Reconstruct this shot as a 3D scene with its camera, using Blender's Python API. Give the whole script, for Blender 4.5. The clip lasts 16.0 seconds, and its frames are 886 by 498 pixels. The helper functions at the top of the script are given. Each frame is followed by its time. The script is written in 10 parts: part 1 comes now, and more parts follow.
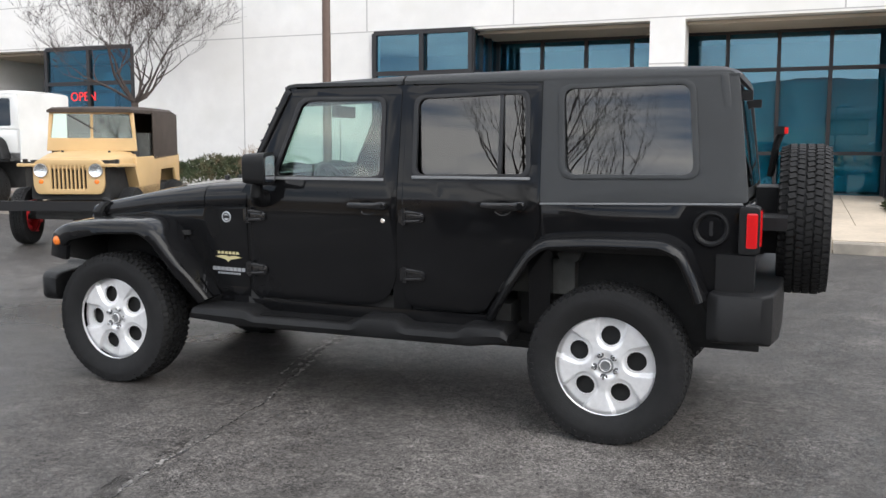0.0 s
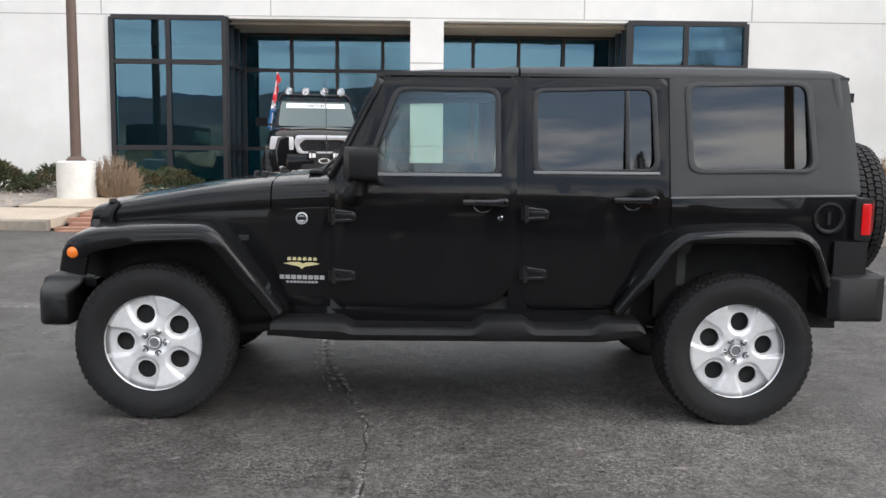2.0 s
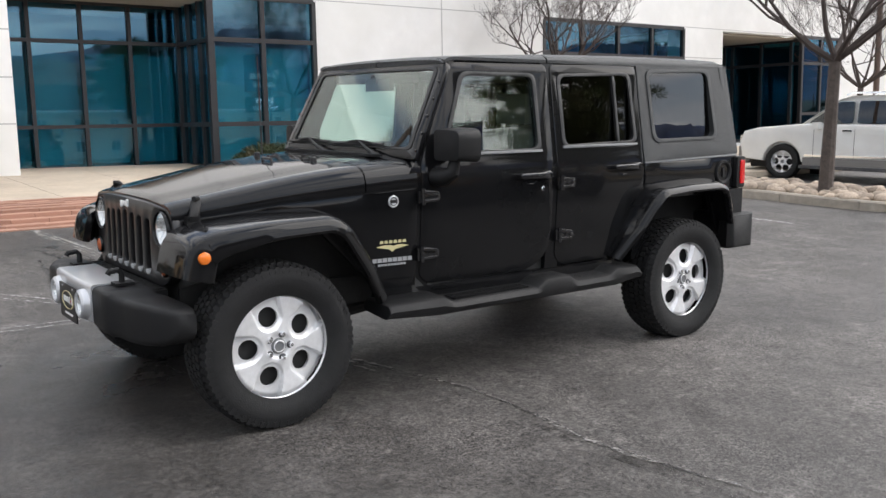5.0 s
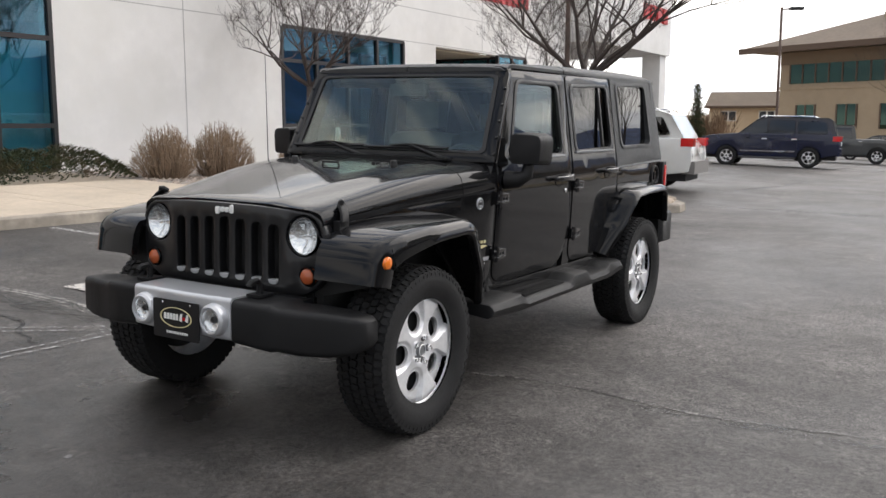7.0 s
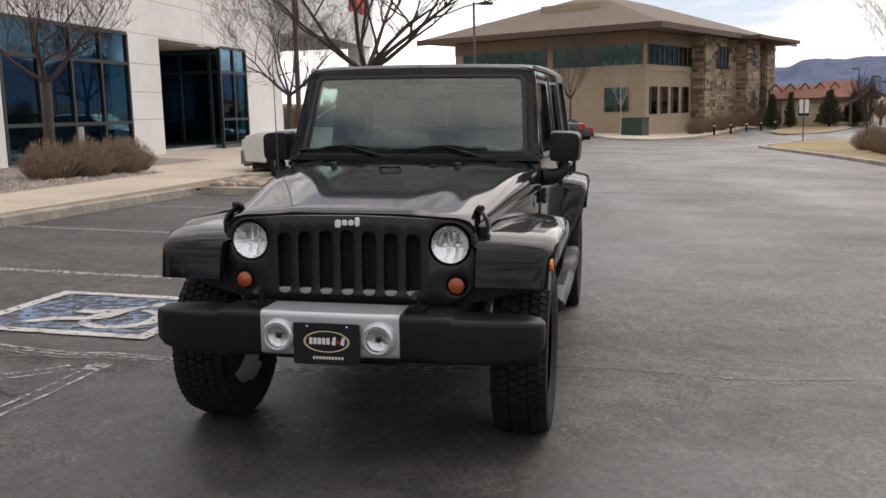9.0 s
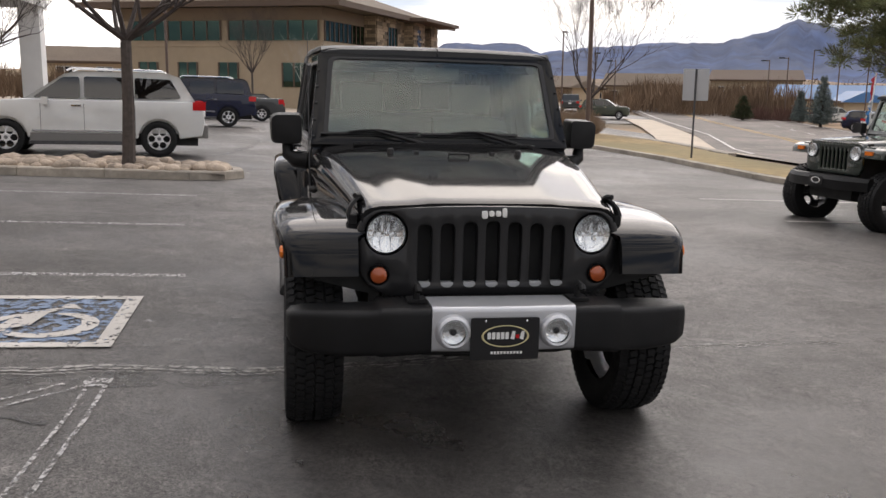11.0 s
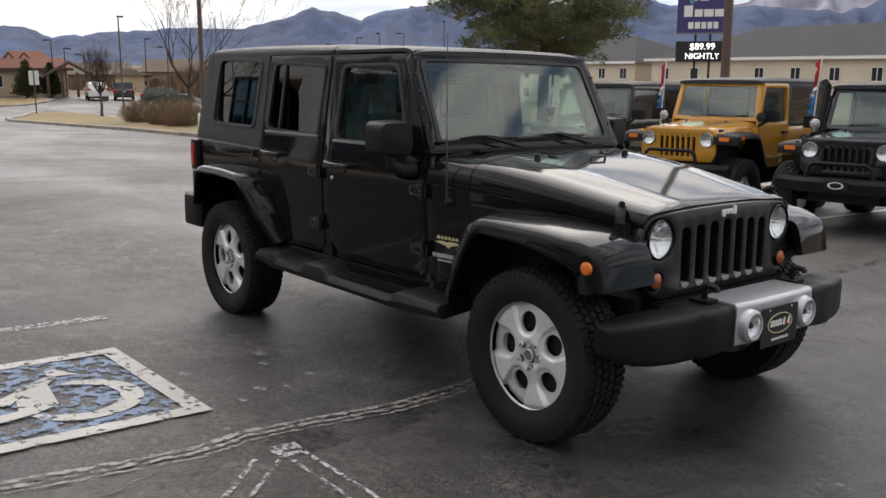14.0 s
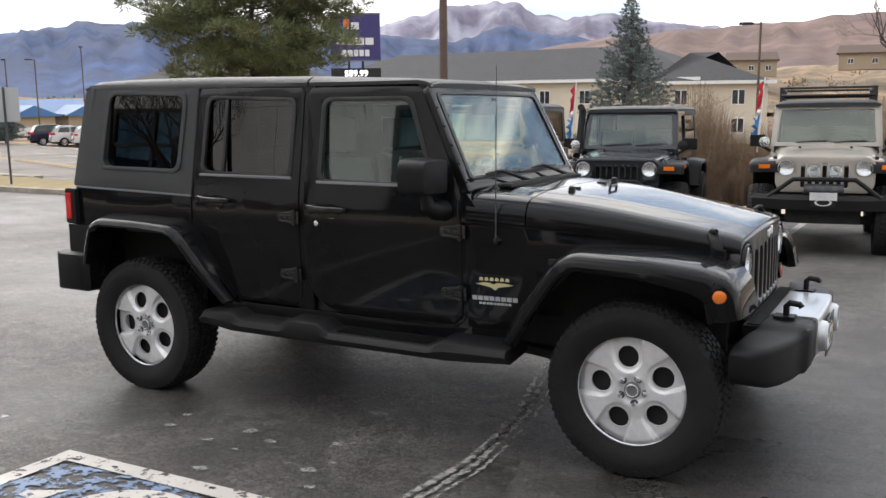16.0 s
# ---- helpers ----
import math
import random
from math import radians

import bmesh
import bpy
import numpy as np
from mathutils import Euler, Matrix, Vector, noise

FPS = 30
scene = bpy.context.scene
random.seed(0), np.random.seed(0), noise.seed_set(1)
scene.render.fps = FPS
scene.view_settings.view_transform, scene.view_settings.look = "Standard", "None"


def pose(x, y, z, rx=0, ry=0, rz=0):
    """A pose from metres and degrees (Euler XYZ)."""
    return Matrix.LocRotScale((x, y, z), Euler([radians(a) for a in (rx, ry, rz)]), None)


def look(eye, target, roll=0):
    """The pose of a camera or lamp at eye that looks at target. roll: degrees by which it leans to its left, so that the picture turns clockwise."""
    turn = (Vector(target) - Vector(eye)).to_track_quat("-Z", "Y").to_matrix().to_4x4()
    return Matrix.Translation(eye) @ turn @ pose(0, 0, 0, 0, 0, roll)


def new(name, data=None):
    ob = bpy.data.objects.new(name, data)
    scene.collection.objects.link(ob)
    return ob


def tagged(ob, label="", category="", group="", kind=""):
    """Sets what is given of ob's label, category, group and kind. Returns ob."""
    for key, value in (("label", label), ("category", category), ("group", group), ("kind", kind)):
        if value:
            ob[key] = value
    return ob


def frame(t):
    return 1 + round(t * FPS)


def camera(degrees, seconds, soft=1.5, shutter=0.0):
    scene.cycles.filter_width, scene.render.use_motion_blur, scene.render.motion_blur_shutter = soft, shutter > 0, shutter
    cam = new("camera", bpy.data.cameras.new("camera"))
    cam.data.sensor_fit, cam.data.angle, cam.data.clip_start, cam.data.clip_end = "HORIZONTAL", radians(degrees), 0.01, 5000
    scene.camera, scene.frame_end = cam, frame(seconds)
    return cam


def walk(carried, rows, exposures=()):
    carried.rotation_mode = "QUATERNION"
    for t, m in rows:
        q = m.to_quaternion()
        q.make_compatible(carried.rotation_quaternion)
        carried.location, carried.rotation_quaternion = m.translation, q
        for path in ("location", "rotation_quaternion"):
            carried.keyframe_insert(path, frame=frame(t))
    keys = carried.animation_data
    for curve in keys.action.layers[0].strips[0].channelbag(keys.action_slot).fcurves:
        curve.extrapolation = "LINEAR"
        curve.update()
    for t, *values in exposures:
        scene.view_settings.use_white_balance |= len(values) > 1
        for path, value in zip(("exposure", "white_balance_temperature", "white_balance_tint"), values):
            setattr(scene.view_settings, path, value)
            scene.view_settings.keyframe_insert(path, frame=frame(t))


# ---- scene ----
cam = camera(52.08, 16.0)
PATH = [
    (0, (-2.283, 5.122, 1.364), (-1.567, 3.266, 1.155), 0.17),
    (0.5, (-1.698, 5.217, 1.343), (-1.170, 3.299, 1.143), -0.28),
    (1, (-1.098, 5.307, 1.379), (-0.759, 3.349, 1.154), -0.40),
    (1.5, (-0.470, 5.334, 1.348), (-0.322, 3.352, 1.127), -0.09),
    (2, (0.142, 5.332, 1.337), (0.090, 3.343, 1.126), 0.50),
    (2.5, (0.718, 5.301, 1.353), (0.475, 3.329, 1.123), 0.28),
    (3, (1.276, 5.202, 1.375), (0.817, 3.270, 1.137), 0.15),
    (3.5, (1.850, 5.159, 1.388), (1.197, 3.286, 1.139), -0.14),
    (4, (2.371, 4.991, 1.398), (1.525, 3.198, 1.134), -0.51),
    (4.2, (2.563, 4.935, 1.401), (1.640, 3.181, 1.134), -0.58),
    (6.3, (4.405, 3.641, 1.430), (2.878, 2.381, 1.147), -0.19),
    (6.5, (4.547, 3.467, 1.427), (2.972, 2.266, 1.153), 0.20),
    (7, (4.901, 3.048, 1.414), (3.210, 2.016, 1.142), 0.00),
    (7.5, (5.149, 2.601, 1.422), (3.362, 1.748, 1.140), -0.26),
    (8, (5.357, 2.157, 1.473), (3.504, 1.465, 1.174), -0.68),
    (8.5, (5.542, 1.675, 1.475), (3.641, 1.129, 1.180), -1.20),
    (9, (5.634, 1.189, 1.497), (3.694, 0.805, 1.196), -1.39),
    (9.5, (5.708, 0.660, 1.521), (3.742, 0.472, 1.204), -0.89),
    (9.7, (5.736, 0.426, 1.522), (3.765, 0.328, 1.196), -0.96),
    (11.8, (5.388, -1.605, 1.595), (3.515, -1.002, 1.237), 1.10),
    (12, (5.317, -1.792, 1.583), (3.468, -1.118, 1.228), 0.89),
    (12.5, (5.079, -2.240, 1.605), (3.299, -1.388, 1.280), 0.80),
    (13, (4.858, -2.754, 1.621), (3.144, -1.775, 1.296), 0.77),
    (13.5, (4.541, -3.146, 1.627), (2.913, -2.042, 1.263), -0.45),
    (14, (4.219, -3.549, 1.646), (2.695, -2.312, 1.262), 0.09),
    (14.5, (3.839, -3.871, 1.639), (2.426, -2.511, 1.249), 0.16),
    (15, (3.409, -4.124, 1.658), (2.128, -2.634, 1.284), -0.00),
    (15.5, (2.988, -4.386, 1.680), (1.881, -2.759, 1.320), -0.23),
    (16, (2.567, -4.550, 1.688), (1.622, -2.819, 1.356), -0.62),
]
EXPOSURE = [(0.0, 1.03, 6400, 10), (2.5, 0.97, 6420, 10), (3.4, 1.01, 6430, 11), (4.2, 1.04, 6450, 11), (6.3, 0.77, 6550, 11), (7.2, 0.64, 6650, 12), (8.5, 0.45, 6850, 15), (9.7, 0.34, 6850, 15), (12.4, 0.53, 6800, 13), (13.0, 0.29, 6750, 12), (13.9, 0.32, 6700, 12), (14.5, 0.78, 6600, 11), (15.2, 0.88, 6600, 11), (16.0, 0.90, 6600, 11)]
walk(cam, [(t, look(eye, target, roll)) for t, eye, target, roll in PATH], exposures=EXPOSURE)

# world: high thin overcast over a hazy blue sky, sun veiled in the west
SUN_ELEV, SUN_AZ = radians(40), radians(152)
world = bpy.data.worlds.new("overcast_sky")
scene.world = world
world.use_nodes = True
wn, wl = world.node_tree.nodes, world.node_tree.links
wn.clear()
w_out = wn.new("ShaderNodeOutputWorld")
w_bg = wn.new("ShaderNodeBackground")
w_bg.inputs["Strength"].default_value = 1.0
w_sky = wn.new("ShaderNodeTexSky")
w_sky.sky_type, w_sky.sun_disc = "NISHITA", False
w_sky.sun_elevation, w_sky.sun_rotation = SUN_ELEV, radians(90) - SUN_AZ
w_dim = wn.new("ShaderNodeVectorMath")
w_dim.operation = "SCALE"
w_dim.inputs["Scale"].default_value = 0.12
wl.new(w_sky.outputs[0], w_dim.inputs[0])
w_co = wn.new("ShaderNodeTexCoord")
w_map = wn.new("ShaderNodeMapping")
w_map.inputs["Scale"].default_value = (1.0, 1.0, 8.5)
wl.new(w_co.outputs["Generated"], w_map.inputs[0])
w_noise = wn.new("ShaderNodeTexNoise")
w_noise.inputs["Scale"].default_value = 2.3
w_noise.inputs["Detail"].default_value = 6
w_noise.inputs["Roughness"].default_value = 0.55
wl.new(w_map.outputs[0], w_noise.inputs[0])
w_cloud = wn.new("ShaderNodeValToRGB")
w_cloud.color_ramp.elements[0].position, w_cloud.color_ramp.elements[0].color = 0.41, (0.33, 0.42, 0.58, 1)
w_cloud.color_ramp.elements[1].position, w_cloud.color_ramp.elements[1].color = 0.57, (1.25, 1.23, 1.19, 1)
wl.new(w_noise.outputs["Fac"], w_cloud.inputs[0])
w_cover = wn.new("ShaderNodeValToRGB")
w_cover.color_ramp.elements[0].position, w_cover.color_ramp.elements[0].color = 0.30, (0.45, 0.45, 0.45, 1)
w_cover.color_ramp.elements[1].position, w_cover.color_ramp.elements[1].color = 0.50, (1, 1, 1, 1)
wl.new(w_noise.outputs["Fac"], w_cover.inputs[0])
w_mix = wn.new("ShaderNodeMixRGB")
wl.new(w_cover.outputs[0], w_mix.inputs[0])
wl.new(w_dim.outputs[0], w_mix.inputs[1])
wl.new(w_cloud.outputs[0], w_mix.inputs[2])
# the veil is brightest round the sun and falls off evenly to the far side
w_dot = wn.new("ShaderNodeVectorMath")
w_dot.operation = "DOT_PRODUCT"
w_dot.inputs[1].default_value = (math.cos(SUN_AZ), math.sin(SUN_AZ), 0.35)
wl.new(w_co.outputs["Generated"], w_dot.inputs[0])
w_fall = wn.new("ShaderNodeMapRange")
for key, value in (("From Min", -1.0), ("From Max", 0.6), ("To Min", 0.55), ("To Max", 1.06)):
    w_fall.inputs[key].default_value = value
wl.new(w_dot.outputs["Value"], w_fall.inputs[0])
w_veil = wn.new("ShaderNodeVectorMath")
w_veil.operation = "SCALE"
wl.new(w_mix.outputs[0], w_veil.inputs[0])
wl.new(w_fall.outputs[0], w_veil.inputs["Scale"])
wl.new(w_veil.outputs[0], w_bg.inputs["Color"])
wl.new(w_bg.outputs[0], w_out.inputs["Surface"])

sun = new("sun", bpy.data.lights.new("sun", "SUN"))
sun.data.energy, sun.data.angle, sun.data.color = 1.2, radians(60), (1.0, 0.95, 0.88)
sun.matrix_world = look((math.cos(SUN_AZ) * 50, math.sin(SUN_AZ) * 50, 50 * math.tan(SUN_ELEV)), (0, 0, 0))

# ---------------------------------------------------------------- materials
def mat(name, base, rough=0.6, metal=0.0, var=0.0, scale=8.0, bump=0.0, bscale=60.0, coat=0.0, ior=1.5, var2=0.0, scale2=0.6, tint=None,
        spec=0.5, emit=0.0, per_object=0.0, per_piece=0.0, rvar=0.0):
    """Principled surface with colour variation at two scales and fine relief."""
    m = bpy.data.materials.new(name)
    m.use_nodes = True
    n, l = m.node_tree.nodes, m.node_tree.links
    b = n["Principled BSDF"]
    b.inputs["Base Color"].default_value = (*base, 1)
    b.inputs["Roughness"].default_value = rough
    b.inputs["Metallic"].default_value = metal
    b.inputs["IOR"].default_value = ior
    b.inputs["Specular IOR Level"].default_value = spec
    b.inputs["Coat Weight"].default_value = coat
    b.inputs["Coat Roughness"].default_value = 0.03
    if emit:
        b.inputs["Emission Color"].default_value = (*base, 1)
        b.inputs["Emission Strength"].default_value = emit
    co = n.new("ShaderNodeTexCoord")
    if var or var2 or per_object or per_piece:
        src = None
        for amount, sc, det in ((var, scale, 6), (var2, scale2, 3)):
            if not amount:
                continue
            t = n.new("ShaderNodeTexNoise")
            t.inputs["Scale"].default_value, t.inputs["Detail"].default_value, t.inputs["Roughness"].default_value = sc, det, 0.62
            l.new(co.outputs["Object"], t.inputs[0])
            r = n.new("ShaderNodeMapRange")
            r.inputs["From Min"].default_value, r.inputs["From Max"].default_value = 0.3, 0.7
            r.inputs["To Min"].default_value, r.inputs["To Max"].default_value = 1 - amount, 1 + amount
            l.new(t.outputs["Fac"], r.inputs[0])
            if src is None:
                src = r.outputs[0]
            else:
                k = n.new("ShaderNodeMath")
                k.operation = "MULTIPLY"
                l.new(src, k.inputs[0]), l.new(r.outputs[0], k.inputs[1])
                src = k.outputs[0]
        for amount, kind, socket in ((per_object, "ShaderNodeObjectInfo", "Random"), (per_piece, "ShaderNodeNewGeometry", "Random Per Island")):
            if not amount:
                continue
            o = n.new(kind)
            r = n.new("ShaderNodeMapRange")
            r.inputs["To Min"].default_value, r.inputs["To Max"].default_value = 1 - amount, 1 + amount
            l.new(o.outputs[socket], r.inputs[0])
            if src is None:
                src = r.outputs[0]
            else:
                k = n.new("ShaderNodeMath")
                k.operation = "MULTIPLY"
                l.new(src, k.inputs[0]), l.new(r.outputs[0], k.inputs[1])
                src = k.outputs[0]
        mul = n.new("ShaderNodeVectorMath")
        mul.operation = "SCALE"
        mul.inputs[0].default_value = base
        l.new(src, mul.inputs["Scale"])
        out = mul.outputs[0]
        if tint:
            mx = n.new("ShaderNodeMixRGB")
            t = n.new("ShaderNodeTexNoise")
            t.inputs["Scale"].default_value, t.inputs["Detail"].default_value = scale2 * 1.7, 4
            l.new(co.outputs["Object"], t.inputs[0])
            rr = n.new("ShaderNodeMapRange")
            rr.inputs["From Min"].default_value, rr.inputs["From Max"].default_value = 0.45, 0.7
            l.new(t.outputs["Fac"], rr.inputs[0])
            l.new(rr.outputs[0], mx.inputs[0]), l.new(out, mx.inputs[1])
            mx.inputs[2].default_value = (*tint, 1)
            out = mx.outputs[0]
        l.new(out, b.inputs["Base Color"])
    if rvar:
        t = n.new("ShaderNodeTexNoise")
        t.inputs["Scale"].default_value, t.inputs["Detail"].default_value = scale2, 5
        l.new(co.outputs["Object"], t.inputs[0])
        r = n.new("ShaderNodeMapRange")
        r.inputs["From Min"].default_value, r.inputs["From Max"].default_value = 0.35, 0.65
        r.inputs["To Min"].default_value, r.inputs["To Max"].default_value = max(0.03, rough - rvar), min(1, rough + rvar)
        l.new(t.outputs["Fac"], r.inputs[0])
        l.new(r.outputs[0], b.inputs["Roughness"])
    if bump:
        t = n.new("ShaderNodeTexNoise")
        t.inputs["Scale"].default_value, t.inputs["Detail"].default_value = bscale, 4
        l.new(co.outputs["Object"], t.inputs[0])
        bp = n.new("ShaderNodeBump")
        bp.inputs["Strength"].default_value, bp.inputs["Distance"].default_value = bump, 0.01
        l.new(t.outputs["Fac"], bp.inputs["Height"])
        l.new(bp.outputs[0], b.inputs["Normal"])
    return m


def glass(name, tint, ior=1.5, rough=0.0, gloss=(1, 1, 1)):
    """Thin tinted pane: tinted see-through with a Fresnel reflection."""
    m = bpy.data.materials.new(name)
    m.use_nodes = True
    n, l = m.node_tree.nodes, m.node_tree.links
    n.clear()
    out, mix = n.new("ShaderNodeOutputMaterial"), n.new("ShaderNodeMixShader")
    tr, gl, lw = n.new("ShaderNodeBsdfTransparent"), n.new("ShaderNodeBsdfGlossy"), n.new("ShaderNodeLayerWeight")
    lw.inputs["Blend"].default_value = 0.5
    f0 = ((ior - 1) / (ior + 1)) ** 2
    pw, fr = n.new("ShaderNodeMath"), n.new("ShaderNodeMapRange")
    pw.operation = "POWER"
    pw.inputs[1].default_value = 5.0
    l.new(lw.outputs["Facing"], pw.inputs[0])
    l.new(pw.outputs[0], fr.inputs[0])
    fr.inputs["To Min"].default_value, fr.inputs["To Max"].default_value = f0, 1.0
    tr.inputs[0].default_value = (*tint, 1)
    gl.inputs["Roughness"].default_value = rough
    gl.inputs["Color"].default_value = (*gloss, 1)
    l.new(fr.outputs[0], mix.inputs[0]), l.new(tr.outputs[0], mix.inputs[1]), l.new(gl.outputs[0], mix.inputs[2])
    l.new(mix.outputs[0], out.inputs["Surface"])
    return m


# ---------------------------------------------------------------- mesh helpers
def rot(axis, deg):
    return Matrix.Rotation(radians(deg), 4, axis)


def shift(x, y, z):
    return Matrix.Translation((x, y, z))


def finish(bm, name, material, angle=32, smooth=True):
    bmesh.ops.recalc_face_normals(bm, faces=bm.faces)
    data = bpy.data.meshes.new(name)
    bm.to_mesh(data)
    bm.free()
    if smooth:
        data.shade_smooth()
        data.set_sharp_from_angle(angle=radians(angle))
    data.materials.append(material)
    return data


def part(name, bm, material, parent, label="", angle=32, smooth=True):
    ob = new(name, finish(bm, name, material, angle, smooth))
    ob.parent = parent
    if label:
        ob["label"] = label
    return ob


def thing(name, label, category, group="", at=None, kind=""):
    ob = new(name)
    ob.empty_display_size = 0.1
    if at is not None:
        ob.matrix_basis = at
    return tagged(ob, label, category, group, kind)


def lone(name, bm, material, label, category, group="", kind="", angle=32, smooth=True, at=None):
    ob = new(name, finish(bm, name, material, angle, smooth))
    if at is not None:
        ob.matrix_basis = at
    return tagged(ob, label, category, group, kind)


def BM():
    return bmesh.new()


def soften(bm, faces, r, seg=2, limit=35):
    if r <= 0:
        return
    edges = {e for f in faces for e in f.edges if len(e.link_faces) == 2 and e.calc_face_angle(0) > radians(limit)}
    bmesh.ops.bevel(bm, geom=list(edges), offset=r, segments=seg, affect="EDGES", profile=0.5, clamp_overlap=True)


def box(bm, x0, x1, y0, y1, z0, z1, r=0.0, seg=2, m=None):
    vs = [bm.verts.new((x, y, z)) for x in (x0, x1) for y in (y0, y1) for z in (z0, z1)]
    if m is not None:
        for v in vs:
            v.co = m @ v.co
    fs = [bm.faces.new([vs[i] for i in q]) for q in ((0, 1, 3, 2), (4, 6, 7, 5), (0, 4, 5, 1), (2, 3, 7, 6), (0, 2, 6, 4), (1, 5, 7, 3))]
    soften(bm, fs, r, seg)
    return bm


def curve_corners(pts, radii, n=5):
    """A polygon with its corners rounded; radii is one number or one per corner."""
    out, k = [], len(pts)
    for i, p in enumerate(pts):
        r = radii if isinstance(radii, (int, float)) else radii[i]
        p, a, b = Vector(p), Vector(pts[i - 1]), Vector(pts[(i + 1) % k])
        if r <= 0:
            out.append(tuple(p))
            continue
        u, w = (a - p), (b - p)
        d = min(r, u.length * 0.48, w.length * 0.48)
        s, e = p + u.normalized() * d, p + w.normalized() * d
        for j in range(n + 1):
            f = j / n
            out.append(tuple((1 - f) ** 2 * s + 2 * f * (1 - f) * p + f * f * e))
    return out


AX = {"xz": lambda a, b, d: (a, d, b), "xy": lambda a, b, d: (a, b, d), "yz": lambda a, b, d: (d, a, b)}


def slab(bm, pts, plane, d0, d1, holes=(), r=0.0, seg=2, cuts=(), warp=None):
    """A polygon (with holes) in a plane, made d0..d1 thick, edges softened; cuts: extra lines (axis, value); warp: moves the points."""
    place = AX[plane]
    edges = []
    for loop in (pts, *holes):
        vs = [bm.verts.new(place(a, b, d0)) for a, b in loop]
        edges += [bm.edges.new((vs[i - 1], vs[i])) for i in range(len(vs))]
    got = bmesh.ops.triangle_fill(bm, use_beauty=True, use_dissolve=False, edges=edges)
    faces = [g for g in got["geom"] if isinstance(g, bmesh.types.BMFace)]
    for ax, val in cuts:
        no = {"x": (1, 0, 0), "y": (0, 1, 0), "z": (0, 0, 1)}[ax]
        co = tuple(val * c for c in no)
        geom = list({v for f in faces for v in f.verts}) + list({e for f in faces for e in f.edges}) + faces
        res = bmesh.ops.bisect_plane(bm, geom=geom, dist=1e-5, plane_co=co, plane_no=no)
        faces = list({g for g in res["geom"] if isinstance(g, bmesh.types.BMFace)})
    ext = bmesh.ops.extrude_face_region(bm, geom=faces)
    far = [g for g in ext["geom"] if isinstance(g, bmesh.types.BMVert)]
    d = place(0, 0, d1 - d0)
    bmesh.ops.translate(bm, verts=far, vec=d)
    every = {f for v in far for f in v.link_faces}
    every |= {f for e in list(every) for v in e.verts for f in v.link_faces}
    every |= set(f for f in faces if f.is_valid)
    bmesh.ops.recalc_face_normals(bm, faces=list(every))
    if r > 0:
        soften(bm, [f for f in every if f.is_valid], r, seg, 50)
    if warp:
        for v in bm.verts:
            v.co = warp(v.co)
    return bm


def loft(bm, rings, closed=True, caps=True):
    rows = [[bm.verts.new(p) for p in ring] for ring in rings]
    k = len(rows[0])
    for a, b in zip(rows, rows[1:]):
        for i in range(k if closed else k - 1):
            j = (i + 1) % k
            bm.faces.new((a[i], a[j], b[j], b[i]))
    if caps and closed:
        bm.faces.new(list(reversed(rows[0])))
        bm.faces.new(rows[-1])
    return bm


def tube(bm, path, radius, n=8, caps=True):
    path = [Vector(p) for p in path]
    rings = []
    side = None
    for i, p in enumerate(path):
        d = (path[min(i + 1, len(path) - 1)] - path[max(i - 1, 0)]).normalized()
        if side is None:
            side = d.orthogonal().normalized()
        side = (side - d * side.dot(d)).normalized()
        up = d.cross(side)
        r = radius[i] if isinstance(radius, (list, tuple)) else radius
        rings.append([p + (side * math.cos(2 * math.pi * j / n) + up * math.sin(2 * math.pi * j / n)) * r for j in range(n)])
    return loft(bm, rings, True, caps)


def revolve(bm, profile, n=32, m=None, cap=False):
    """Turns a profile of (radius, height) round z, then moves it by m."""
    rows = []
    for r, h in profile:
        row = []
        for j in range(n):
            p = Vector((r * math.cos(2 * math.pi * j / n), r * math.sin(2 * math.pi * j / n), h))
            row.append(bm.verts.new(m @ p if m is not None else p))
        rows.append(row)
    for a, b in zip(rows, rows[1:]):
        for i in range(n):
            j = (i + 1) % n
            bm.faces.new((a[i], a[j], b[j], b[i]))
    if cap:
        bm.faces.new(list(reversed(rows[0])))
        bm.faces.new(rows[-1])
    return bm


def moved(bm, m):
    bmesh.ops.transform(bm, matrix=m, verts=bm.verts)
    return bm


def mirror_y(bm):
    for v in bm.verts:
        v.co.y = -v.co.y
    bmesh.ops.reverse_faces(bm, faces=bm.faces)
    return bm


def letters(text, size, material, parent, m, name="lettering", label=""):
    c = bpy.data.curves.new(name, "FONT")
    c.body, c.size, c.extrude = text, size, 0.004
    c.align_x, c.align_y = "CENTER", "CENTER"
    tmp = bpy.data.objects.new(name, c)
    scene.collection.objects.link(tmp)
    data = bpy.data.meshes.new_from_object(tmp.evaluated_get(bpy.context.evaluated_depsgraph_get()))
    bpy.data.objects.remove(tmp)
    data.materials.clear()
    data.materials.append(material)
    ob = new(name, data)
    ob.parent = parent
    ob.matrix_basis = m
    if label:
        ob["label"] = label
    return ob


def smooth01(a, b, x):
    t = max(0.0, min(1.0, (x - a) / (b - a)))
    return t * t * (3 - 2 * t)


UP_TILT = Vector((0.009, -0.0185, 1.0)).rotation_difference(Vector((0, 0, 1))).to_matrix().to_4x4()


LOT_X = [(-3000, -1.2), (-85, -1.08), (-75, -1.0), (-55, -0.78), (-40, -0.44), (-29, -0.22), (-14, -0.12), (-8, -0.085), (-4, -0.045), (0, 0), (10, 0.09), (40, 0.2), (3000, 0.2)]


